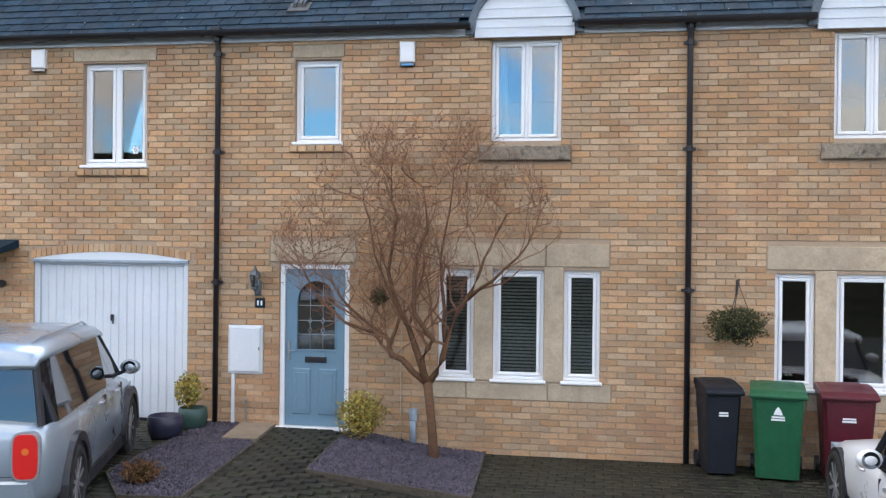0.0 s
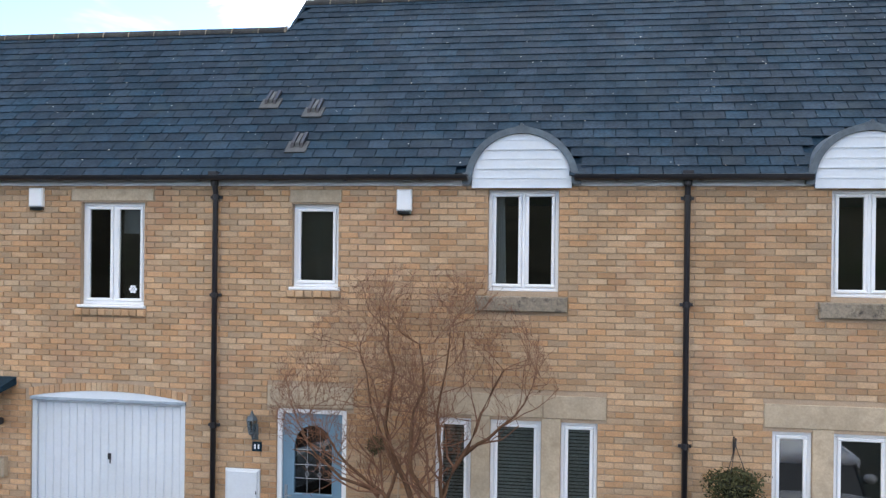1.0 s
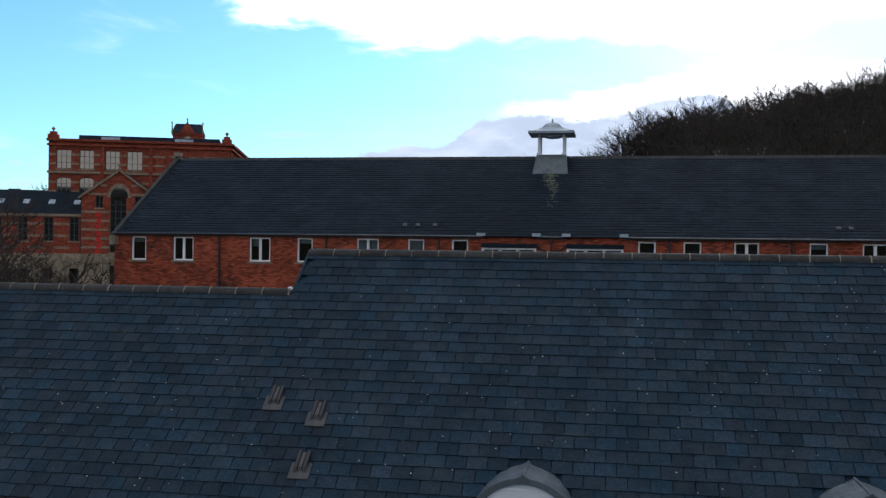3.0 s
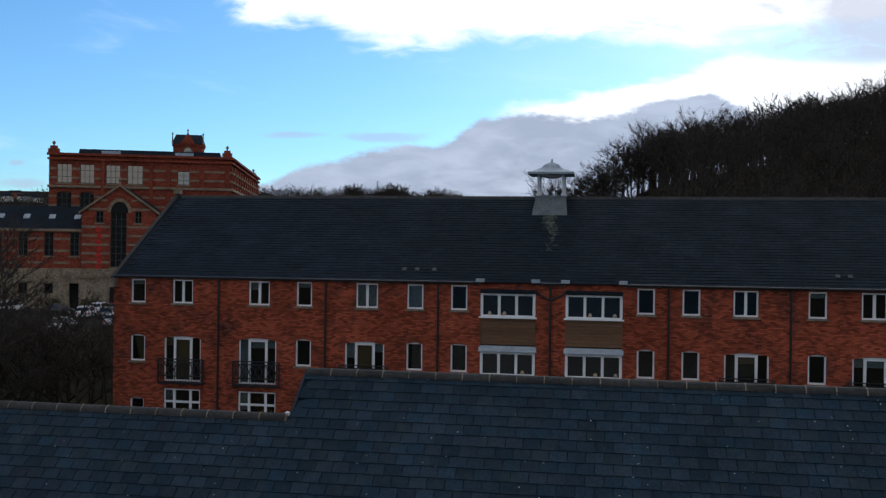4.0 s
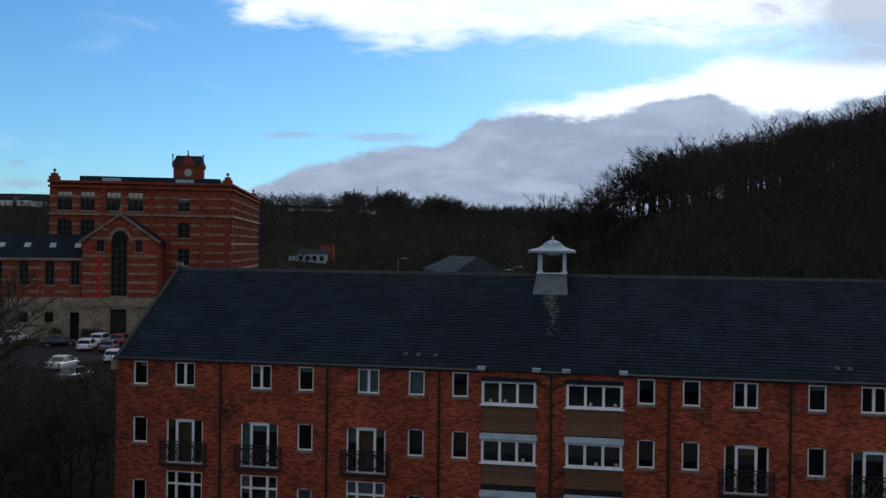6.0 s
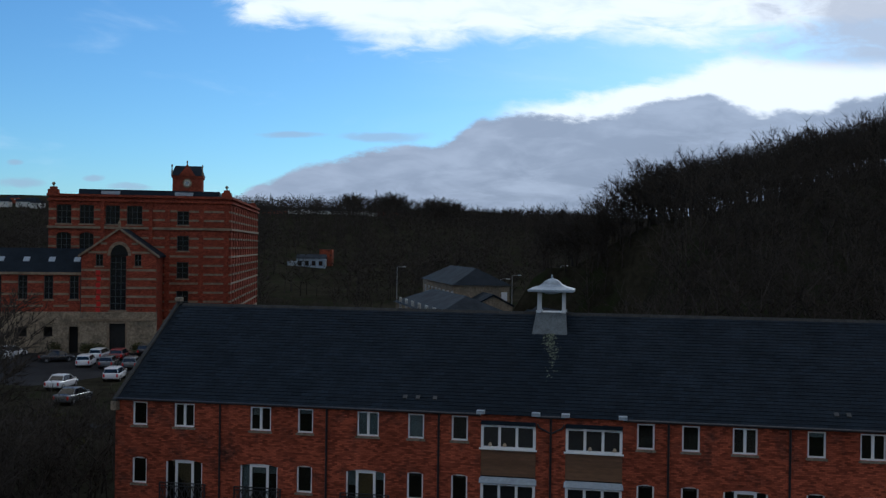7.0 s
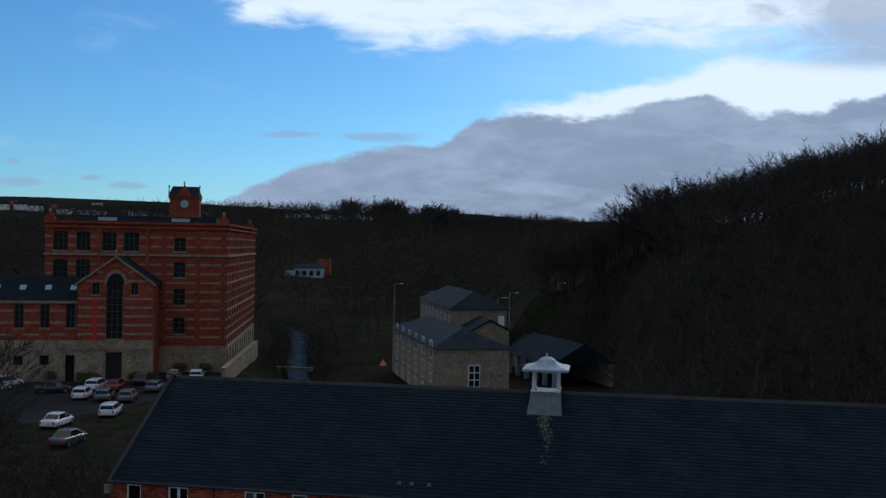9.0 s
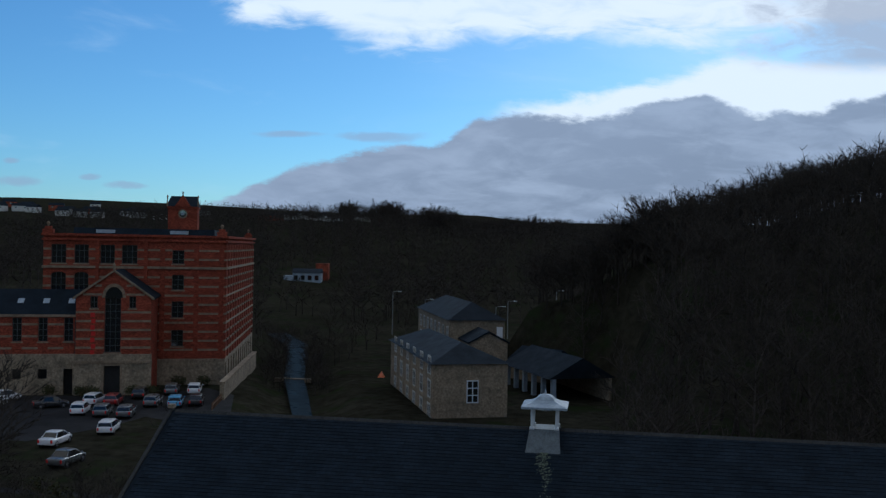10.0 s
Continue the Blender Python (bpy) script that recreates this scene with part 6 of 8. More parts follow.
def balcony(x0, x1, z):
    b = part("balcony", Geo(), None, apt, "black iron balconette with lattice rail")
    g = Geo()
    for zz in (z + 0.02, z + 0.3, z + 0.95, z + 1.1):
        g.box(x0, x1, RY - 0.2, RY - 0.16, zz, zz + 0.045)
    for x in (x0, x1):
        g.box(x - 0.03, x + 0.03, RY - 0.21, RY - 0.15, z, z + 1.12).box(x - 0.02, x + 0.02, RY - 0.15, RY - 0.002, z + 1.04, z + 1.09).box(x - 0.02, x + 0.02, RY - 0.15, RY - 0.002, z + 0.02, z + 0.07)
    b.data = g.mesh("balcony", "black_pvc")
    n_ = 7
    for k in range(n_):
        xa, xb = x0 + (x1 - x0) * k / n_, x0 + (x1 - x0) * (k + 1) / n_
        lat = Geo().tube([(xa, RY - 0.18, z + 0.3), (xb, RY - 0.18, z + 0.95)], 0.022, 4).tube([(xb, RY - 0.182, z + 0.3), (xa, RY - 0.182, z + 0.95)], 0.022, 4)
        part("lattice", lat, "black_pvc", b)
    nb = 16
    for k in range(1, nb):
        x = x0 + (x1 - x0) * k / nb
        part("baluster", Geo().box(x - 0.008, x + 0.008, RY - 0.19, RY - 0.17, z + 0.05, z + 1.1), "black_pvc", b)
    part("floor_plate", Geo().box(x0, x1, RY - 0.2, RY - 0.002, z - 0.05, z + 0.015), "black_pvc", b)


for x in FRENCH:
    if x < 28:
        balcony(x + DXR - 0.2, x + DXR + 2.05, 3.95)

# timber-clad bays
for a, b in BAYS:
    a, b = a + DXR, b + DXR
    bay = part("bay", Geo().box(a, b, RY + 0.1, RY + 0.3, 0.9, 8.6), "dark", apt, "brown boarded bay with white windows")
    for z0, z1 in ((3.85, 4.79), (6.2, 7.39)):
        zz = z0
        while zz < z1 - 0.05:
            part("board", Geo().add([(a, RY + 0.02, zz), (b, RY + 0.02, zz), (b, RY + 0.05, zz + 0.145), (a, RY + 0.05, zz + 0.145), (a, RY + 0.1, zz), (b, RY + 0.1, zz), (b, RY + 0.1, zz + 0.145), (a, RY + 0.1, zz + 0.145)],
                                    [(0, 1, 2, 3), (0, 4, 5, 1), (3, 2, 6, 7), (0, 3, 7, 4), (1, 5, 6, 2)]), "timber", bay)
            zz += 0.15
    for z0, z1, cap in ((7.42, 8.46, False), (4.82, 5.86, True), (1.2, 3.3, True)):
        w = part("window", Geo(), None, apt)
        g = Geo().box(a + 0.02, b - 0.02, RY - 0.02, RY + 0.09, z0, z0 + 0.09).box(a + 0.02, b - 0.02, RY - 0.02, RY + 0.09, z1 - 0.08, z1)
        n_ = 3
        for k in range(n_ + 1):
            x = a + 0.07 + (b - a - 0.14) * k / n_
            g.box(x - 0.06, x + 0.06, RY - 0.018, RY + 0.09, z0 + 0.09, z1 - 0.08)
        g.box(a - 0.06, b + 0.06, RY - 0.1, RY - 0.022, z0 - 0.05, z0 + 0.02)
        w.data = g.mesh("window", "upvc")
        for k in range(n_):
            xa, xb = a + 0.13 + (b - a - 0.14) * k / n_, a + 0.01 + (b - a - 0.14) * (k + 1) / n_
            part("pane", Geo().box(xa, xb, RY + 0.03, RY + 0.036, z0 + 0.09, z1 - 0.08), "glass", w)
            if rnd.random() < 0.7:
                part("ornament", Geo().lathe([(0.06, z0 + 0.09), (0.09, z0 + 0.16), (0.04, z0 + 0.25)], rnd.uniform(xa + 0.1, xb - 0.1), RY + 0.01, 8), "stone", w, "small pot on the sill")
        if cap:
            part("canopy", Geo().extrude([(RY + 0.05, z1 + 0.28), (RY - 0.18, z1 + 0.06), (RY - 0.18, z1 + 0.02), (RY + 0.05, z1 + 0.01)], a - 0.05, b + 0.05, "x"), "lead_pale", w, "grey lead flashing over the window")
    part("roof_apron", Geo().extrude([(RY - 0.18, 8.5), (RY + 0.4, 9.0), (RY + 0.4, 8.5)], a, b, "x"), "slate_far", apt)

# cupola on the ridge
cup = thing("cupola", "pale grey lead-roofed open cupola on the ridge", "cupola", (-1.89, R_RIDGE_Y, 0))
vs = [(-0.88, -1.62, 12.05), (0.88, -1.62, 12.05), (0.88, 1.62, 12.05), (-0.88, 1.62, 12.05), (-0.73, -0.7, 13.16), (0.73, -0.7, 13.16), (0.73, 0.7, 13.16), (-0.73, 0.7, 13.16)]
part("base", Geo().add(vs, [(3, 2, 1, 0), (4, 5, 6, 7), (0, 1, 5, 4), (1, 2, 6, 5), (2, 3, 7, 6), (3, 0, 4, 7)]), "lead", cup, "sloping lead-covered base")
for sx in (-1, 1):
    for sy in (-1, 1):
        part("post", Geo().box(sx * 0.62 - 0.065, sx * 0.62 + 0.065, sy * 0.6 - 0.065, sy * 0.6 + 0.065, 13.14, 14.18).box(sx * 0.62 - 0.12, sx * 0.62 + 0.12, sy * 0.6 - 0.12, sy * 0.6 + 0.12, 13.14, 13.24), "white_paint", cup, "white post")
    part("brace", Geo().extrude([(-0.52, 14.18), (0.52, 14.18), (0.3, 14.1), (0.0, 14.07), (-0.3, 14.1)][::-1], sx * 0.6 - 0.03, sx * 0.6 + 0.03, "x"), "white_paint", cup)
    part("brace", Geo().extrude([(-0.54, 14.18), (0.54, 14.18), (0.3, 14.1), (0.0, 14.07), (-0.3, 14.1)][::-1], sx * 0.6 - 0.03, sx * 0.6 + 0.03, "y"), "white_paint", cup)
rings = []
for hw, z in ((1.14, 14.2), (1.15, 14.31), (1.02, 14.36), (0.72, 14.44), (0.5, 14.56), (0.36, 14.72), (0.18, 14.82), (0.03, 14.86)):
    rings.append([(-hw, -hw * 0.97, z), (hw, -hw * 0.97, z), (hw, hw * 0.97, z), (-hw, hw * 0.97, z)])
part("roof", loft(Geo(), rings), "lead_pale", cup, "bell-shaped grey lead roof")
part("finial", Geo().lathe([(0.03, 14.85), (0.07, 14.9), (0.03, 14.95), (0.05, 14.99), (0.01, 15.06)], 0, 0, 8), "lead_pale", cup)

# back gardens between the terraces
for xa, xb, label in ((-17.0, -16.9, "dark timber garden fence between the yards"), (-11.8, -11.7, "dark timber garden fence between the yards"), (-6.55, -6.45, "dark timber garden fence between the yards")):
    fe = thing("garden_fence", label, "fence", (0, 0, 0), group="garden fences")
    for k in range(26):
        part("fence_board", Geo().box(xa + 0.03 * (k % 2), xb, RY - 0.3 - k * 0.25, RY - 0.08 - k * 0.25, 0.8, 2.55), "timber", fe)
tr = thing("trampoline", "round garden trampoline with a yellow rim", "trampoline", (-15.4, 26.3, 0.9))
MAT["yellow"] = material("yellow_pad", (0.5, 0.3, 0.03), 0.6, bump=0)
part("rim", Geo().tube([(1.8 * math.cos(k * 0.2618), 1.5 * math.sin(k * 0.2618), 0.85) for k in range(25)], 0.07, 6), "yellow", tr)
part("mat", Geo().lathe([(1.6, 0.83), (1.6, 0.84)], 0, 0, 20), "black_pvc", tr)
for k in range(6):
    part("leg", Geo().tube([(1.75 * math.cos(k * 1.047), 1.45 * math.sin(k * 1.047), 0), (1.75 * math.cos(k * 1.047), 1.45 * math.sin(k * 1.047), 1.6)], 0.03, 6), "lead", tr)
for p_, r_ in (((-6.9, 29.6, 0.9), (0.7, 0.6, 0.8)), ((-2.2, 29.7, 0.9), (0.6, 0.5, 0.9)), ((3.2, 29.5, 0.9), (0.6, 0.6, 0.9)), ((-21.3, 28.3, 0.9), (1.0, 0.8, 1.1))):
    bush("dark evergreen shrub against the red brick wall", p_, r_, 500, "leaf_green", 0.07, "shrub")

# ---- the old red mill across the car park ----
MILL = pose(-77.51, 112.39, 0, 0, 0, 20.6)
mill = thing("mill_building", "tall Victorian red brick mill with pale stone bands", "building", MILL)
ML, MR, MD, MTOP, MB, MSTONE = -0.6, 24.72, 43.0, 23.2, 0.8, 5.25
MAT["band"] = material("pale_stone_band", (0.25, 0.19, 0.13), 0.92, spread=0.25, grain=3, stain=0.6, stain_amt=0.7, stain_col=(0.13, 0.1, 0.07), bump=0.2)


def mill_window(parent, x0, x1, z0, z1, y, cols, rows, arched=False, at=None):
    w = part("window", Geo(), None, parent)
    t, cw, rh = 0.07, (x1 - x0) / cols, (z1 - z0) / rows
    cells = [(x0 + i * cw + (t if i == 0 else 0.03), x0 + (i + 1) * cw - (t if i == cols - 1 else 0.03), z0 + j * rh + (t if j == 0 else 0.025), z0 + (j + 1) * rh - (t if j == rows - 1 else 0.025)) for i in range(cols) for j in range(rows)]
    w.data = wall_with_holes(Geo(), x0, x1, z0, z1, y, y + 0.09, cells).mesh("window", "dark_frame")
    part("pane", Geo().box(x0 + 0.02, x1 - 0.02, y + 0.05, y + 0.06, z0 + 0.02, z1 - 0.02), "glass", w)
    part("sill", Geo().box(x0 - 0.15, x1 + 0.15, y - 0.3, y - 0.001, z0 - 0.2, z0 - 0.01), "band", w)
    if arched:
        mid_, hw = (x0 + x1) / 2, (x1 - x0) / 2
        pts = [(x0 - 0.02, z1 + 0.02), (x0 - 0.02, z1 - hw * 0.5)] + [(mid_ - hw * math.cos(math.pi * k / 10), z1 - hw * 0.5 + hw * 0.5 * math.sin(math.pi * k / 10)) for k in range(11)] + [(x1 + 0.02, z1 - hw * 0.5), (x1 + 0.02, z1 + 0.02)]
        part("arch_head", Geo().extrude(pts, y - 0.2, y - 0.02), "mill_brick", w)
    return w


F1 = [(0.45, 2.48), (3.59, 5.55), (7.14, 9.13), (10.1, 12.26)]
front = [(a, b, 19.05, 21.75) for a, b in F1] + [(17.15, 18.85, 19.1, 21.1), (17.15, 18.85, 15.3, 17.5), (17.15, 18.85, 11.25, 13.65), (17.15, 18.85, 7.05, 9.45)]
front += [(a, b, 15.05, 17.8) for a, b in F1[:2]]
part("wall_front", wall_with_holes(Geo(), ML, MR, MSTONE, MTOP, 0, 0.5, front), "mill_brick", mill)
part("plinth_front", Geo().box(ML - 0.1, MR + 0.1, -0.12, 0.5, MB, MSTONE - 0.004), "mill_stone", mill, "rough coursed stone base")
n_s = 12
sw = (MD - 1.0) / n_s
side_holes = []
for k in range(n_s):
    for z0, z1 in ((19.0, 21.6), (15.1, 17.8), (11.0, 13.8), (6.8, 9.6)):
        side_holes.append((0.9 + k * sw, 0.9 + k * sw + 1.7, z0, z1))
rot = Matrix.Translation((MR, 0, 0)) @ Matrix.Rotation(radians(85.2), 4, "Z")
ob = part("wall_side", wall_with_holes(Geo(), 0.5, MD, MSTONE, MTOP, 0.0, 0.5, side_holes), "mill_brick", mill)
ob.matrix_local = rot
ob = part("plinth_side", wall_with_holes(Geo(), 0.5, MD, MB, MSTONE - 0.004, -0.1, 0.5, [(1.0 + k * sw, 2.5 + k * sw, MB + 0.8, 4.6) for k in range(n_s)]), "mill_stone", mill)
ob.matrix_local = rot
for x0, x1, z0, z1 in side_holes:
    w = mill_window(mill, x0, x1, z0, z1, 0.3, 2, 3, z0 < 18)
    w.matrix_local = rot
for k in range(n_s + 1):
    ob = part("pilaster", Geo().box(0.15 + k * sw, 0.65 + k * sw, -0.16, -0.002, MSTONE, MTOP - 1.2), "mill_brick", mill)
    ob.matrix_local = rot
part("wall_rear", Geo().box(ML, MR + 3.0, MD - 0.5, MD, MB, MTOP).box(ML, ML + 0.5, 0.5, MD - 0.5, MB, MTOP), "mill_brick", mill)
# near-black sheets in place of shaded mill floors
part("core", Geo().box(ML + 0.5, MR - 0.6, 1.0, 1.2, MB, MTOP - 1).box(MR - 1.4, MR - 1.2, 1.2, MD - 1, MB, MTOP - 1), "dark", mill, "near-black sheets standing in for the unlit interior")
for x0, x1, z0, z1 in front:
    mill_window(mill, x0, x1, z0, z1, 0.25, 3 if x1 - x0 > 1.8 else 2, 3, z0 < 16 and x1 - x0 > 1.8)
for sxa, sxb in ((6.52, 13.71),):                 # slightly forward centre bay
    part("bay_pier", Geo().box(sxa, sxa + 0.5, -0.35, -0.002, MSTONE, 22.3).box(sxb - 0.5, sxb, -0.35, -0.002, MSTONE, 22.3), "mill_brick", mill)
for xx in (15.8, 20.6, 24.2):
    part("pilaster", Geo().box(xx - 0.35, xx + 0.35, -0.2, -0.002, MSTONE, MTOP - 1.2), "mill_brick", mill)
for z, h, d in ((18.35, 0.35, 0.32), (22.3, 0.3, 0.36), (22.95, 0.35, 0.45)):
    part("cornice", Geo().box(ML - d * 0.5, MR + d * 0.6, -d, -0.003, z, z + h), "mill_brick" if z > 18.6 else "band", mill)
    ob = part("cornice", Geo().box(-d * 0.5, MD + 0.1, -d, -0.003, z, z + h), "mill_brick" if z > 18.6 else "band", mill)
    ob.matrix_local = rot
zz = 6.4
while zz < 22:                                    # pale stone bands
    if not 18.2 < zz < 18.8:
        cuts = sorted((a, b) for a, b, c, d in front if c - 0.2 < zz < d + 0.05)
        x = ML - 0.02
        for a, b in cuts + [(MR + 0.03, MR + 0.03)]:
            if a - x > 0.1:
                part("stone_band", Geo().box(x, a, -0.035, -0.004, zz, zz + 0.3), "band", mill)
            x = b
        cuts = sorted((a, b) for a, b, c, d in side_holes if c - 0.2 < zz < d + 0.05)
        x = 0.0
        for a, b in cuts + [(MD, MD)]:
            if a - x > 0.1:
                ob = part("stone_band", Geo().box(x, a, -0.18, -0.004, zz, zz + 0.3), "band", mill)
                ob.matrix_local = rot
            x = b
    zz += 1.32
part("flat_roof", Geo().box(ML + 0.4, MR - 0.4, 0.5, MD - 0.5, MTOP - 0.5, MTOP - 0.2), "lead", mill)
att = part("attic", Geo().extrude([(2.0, MTOP - 0.2), (2.8, 24.2), (38, 24.2), (39, MTOP - 0.2)], 3.0, 23.0, "x"), "slate_far", mill, "low grey rooftop storey")
for x in (6.2, 16.6):
    part("rooflight", Geo().box(x, x + 2.6, 1.98, 2.6, 23.45, 23.95), "lead_pale", att, "strip of pale rooflight")
for x, y in ((0.0, 0.2), (24.2, 0.2), (27.4, MD - 0.8)):
    fn = part("finial", Geo().box(x - 0.7, x + 0.7, y - 0.5, y + 0.6, 23.2, 23.9).box(x - 0.45, x + 0.45, y - 0.35, y + 0.45, 23.9, 24.3), "mill_brick", mill, "corner turret with a ball finial")
    part("ball", Geo().lathe([(0.12, 24.3), (0.1, 24.5), (0.24, 24.65), (0.24, 24.8), (0.06, 25.0)], x, y, 8), "band", fn)
# clock tower
tx0, tx1, ty0, ty1 = 12.74, 18.4, 37.5, 42.5
tw = part("clock_tower", Geo().box(tx0 + 0.2, tx1 - 0.2, ty0, ty1, 23.0, 29.1).box(tx0, tx1, ty0 - 0.2, ty1 + 0.2, 28.5, 28.9), "mill_brick", mill, "square brick clock tower")
part("roof", Geo().add([(tx0 - 0.1, ty0 - 0.3, 28.9), (tx1 + 0.1, ty0 - 0.3, 28.9), (tx1 + 0.1, ty1 + 0.3, 28.9), (tx0 - 0.1, ty1 + 0.3, 28.9), (tx0 + 0.5, 40.0, 30.9), (tx1 - 0.5, 40.0, 30.9)],
                       [(0, 1, 5, 4), (2, 3, 4, 5), (0, 4, 3), (1, 2, 5), (3, 2, 1, 0)]), "slate_far", tw)
part("gablet", Geo().extrude([(14.1, 28.9), (17.0, 28.9), (15.57, 31.0)], ty0 - 0.32, ty0 + 1.5), "mill_brick", tw)
clk = part("clock", Geo().tube([(15.57, ty0 - 0.12, 27.55), (15.57, ty0 - 0.02, 27.55)], 0.85, 20), "band", tw, "round stone clock surround")
part("dial", Geo().tube([(15.57, ty0 - 0.16, 27.55), (15.57, ty0 - 0.11, 27.55)], 0.62, 20), "glass", clk)
part("dial_centre", Geo().tube([(15.57, ty0 - 0.19, 27.55), (15.57, ty0 - 0.15, 27.55)], 0.3, 14), "lead_pale", clk)
for x in (tx0 + 0.1, 15.57, tx1 - 0.1):
    part("finial", Geo().lathe([(0.15, 28.9 if x != 15.57 else 30.8), (0.08, 30.4 if x != 15.57 else 31.2), (0.18, 30.7 if x != 15.57 else 31.4), (0.03, 31.0 if x != 15.57 else 31.7)], x, ty0 - 0.2, 6), "band", tw)

# gabled entrance block and the lower wing
gx0, gx1, gy = 5.56, 15.3, -9.0
ann = thing("mill_wing", "gabled red brick wing of the mill with stone ground floor", "building", MILL)
gm = (gx0 + gx1) / 2
gh = [(9.25, 11.35, 7.2, 14.6)]
part("wall_gable", wall_with_holes(Geo(), gx0, gx1, 6.98, 14.8, gy, gy + 0.5, gh + [(7.36, 8.33, 13.2, 14.8), (12.4, 13.3, 13.2, 14.8)]), "mill_brick", ann)
part("gable_peak", Geo().extrude([(gx0, 14.804), (gx1, 14.804), (gm, 18.1)], gy, gy + 0.5), "mill_brick", ann)
part("plinth", wall_with_holes(Geo(), gx0 - 0.1, gx1 + 0.1, MB, 6.975, gy - 0.12, gy + 0.5, [(9.25, 11.35, MB, 5.4)]), "mill_stone", ann, "coursed stone ground floor")
part("string_course", Geo().box(gx0 - 0.2, gx1 + 0.2, gy - 0.3, gy - 0.125, 5.75, 6.1), "band", ann)
part("wall_sides", Geo().box(gx0, gx0 + 0.4, gy + 0.5, -0.4, MB, 14.8).box(gx1 - 0.4, gx1, gy + 0.5, -0.4, MB, 14.8), "mill_brick", ann)
for sx, xa in ((-1, gx0 - 0.4), (1, gx1 + 0.4)):
    part("roof_slope", Geo().extrude([(xa, 14.6), (gm, 18.35), (gm, 18.1), (xa, 14.35)][::sx], gy - 0.15, -0.2), "slate_far", ann)
    part("coping", Geo().extrude([(xa, 14.65), (gm, 18.45), (gm, 18.15), (xa, 14.3)][::sx], gy - 0.3, gy - 0.16), "band", ann, "stone gable coping")
part("finial", Geo().lathe([(0.2, 18.4), (0.12, 18.8), (0.22, 19.0), (0.04, 19.4)], gm, gy - 0.2, 6), "band", ann)
mill_window(ann, 9.25, 11.35, 7.2, 14.6, gy + 0.25, 3, 8)
pts = [(gm + 1.15 * math.cos(math.pi * k / 12), 14.6 + 1.5 * math.sin(math.pi * k / 12)) for k in range(13)]
part("arch_light", Geo().extrude(pts, gy - 0.03, gy - 0.004), "glass", ann, "round-headed window top")
g = Geo()
for k in range(12):
    a0, a1 = math.pi * k / 12 + 0.01, math.pi * (k + 1) / 12 - 0.01
    g.extrude([(gm + 1.15 * math.cos(a0), 14.6 + 1.5 * math.sin(a0)), (gm + 1.55 * math.cos(a0), 14.6 + 1.95 * math.sin(a0)), (gm + 1.55 * math.cos(a1), 14.6 + 1.95 * math.sin(a1)), (gm + 1.15 * math.cos(a1), 14.6 + 1.5 * math.sin(a1))], gy - 0.12, gy - 0.003)
part("arch_stones", g, "band", ann)
for a, b in ((7.36, 8.33), (12.4, 13.3)):
    mill_window(ann, a, b, 13.2, 14.8, gy + 0.25, 2, 2)
# near-black sheet paints the shade inside the doorway
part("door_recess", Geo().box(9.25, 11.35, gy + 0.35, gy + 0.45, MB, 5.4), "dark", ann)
part("door_surround", Geo().box(8.95, 9.24, gy - 0.2, gy + 0.3, MB, 5.4).box(11.36, 11.65, gy - 0.2, gy + 0.3, MB, 5.4).box(8.95, 11.65, gy - 0.2, gy + 0.3, 5.404, 5.72), "band", ann)
zz = 7.7
while zz < 17:
    lim0, lim1 = gx0, gx1
    if zz > 14.6:
        q = (zz - 14.4) / 3.7
        lim0, lim1 = gx0 + q * (gm - gx0) + 0.2, gx1 - q * (gx1 - gm) - 0.2
    for a, b in ((lim0, 9.2 if zz < 14.7 else gm - 1.6), (11.4 if zz < 14.7 else gm + 1.6, lim1)):
        if b - a > 0.3 and not 13.0 < zz < 14.8:
            part("stone_band", Geo().box(a, b, gy - 0.035, gy - 0.004, zz, zz + 0.3), "band", ann)
    zz += 1.2
MAT["banner"] = material("red_banner", (0.5, 0.02, 0.015), 0.7, bump=0)
bn = thing("banner", "tall red vertical sign on the brick wing", "banner", MILL)
for k in range(7):
    part("bar", Geo().box(7.45 + 0.1 * (k % 2), 8.0 + 0.1 * (k % 2), gy - 0.1, gy - 0.04, 6.9 + k * 0.85, 7.5 + k * 0.85), "banner", bn, "red letter-like bar")
lx0 = -14.0
lw = [(-2.58 - 0.0 + k * 3.27, -1.4 + k * 3.27, 8.65, 11.85) for k in range(-3, 3)]
part("wing_wall", wall_with_holes(Geo(), lx0, gx0, 6.98, 12.3, gy + 0.6, gy + 1.0, lw), "mill_brick", ann)
part("wing_plinth", wall_with_holes(Geo(), lx0, gx0, MB, 6.975, gy + 0.5, gy + 1.0, [(a, b, 3.6 if k % 3 != 2 else MB, 4.95) for k, (a, b, c, d) in enumerate(lw)]), "mill_stone", ann)
# near-black sheet paints the shade behind the wing's openings
part("wing_back", Geo().box(lx0, gx0, gy + 1.6, gy + 1.8, MB, 12.0), "dark", ann)
part("wing_roof", Geo().extrude([(gy + 0.3, 12.3), (gy + 4.8, 15.5), (-0.5, 12.3)], lx0, gx0 - 0.02, "x"), "slate_far", ann)
part("wing_cornice", Geo().box(lx0, gx0, gy + 0.3, gy + 0.598, 11.95, 12.3), "band", ann)
part("downpipe", Geo().tube([(gx0 - 0.1, gy + 0.5, MB), (gx0 - 0.1, gy + 0.5, 12)], 0.09, 6), "black_pvc", ann)
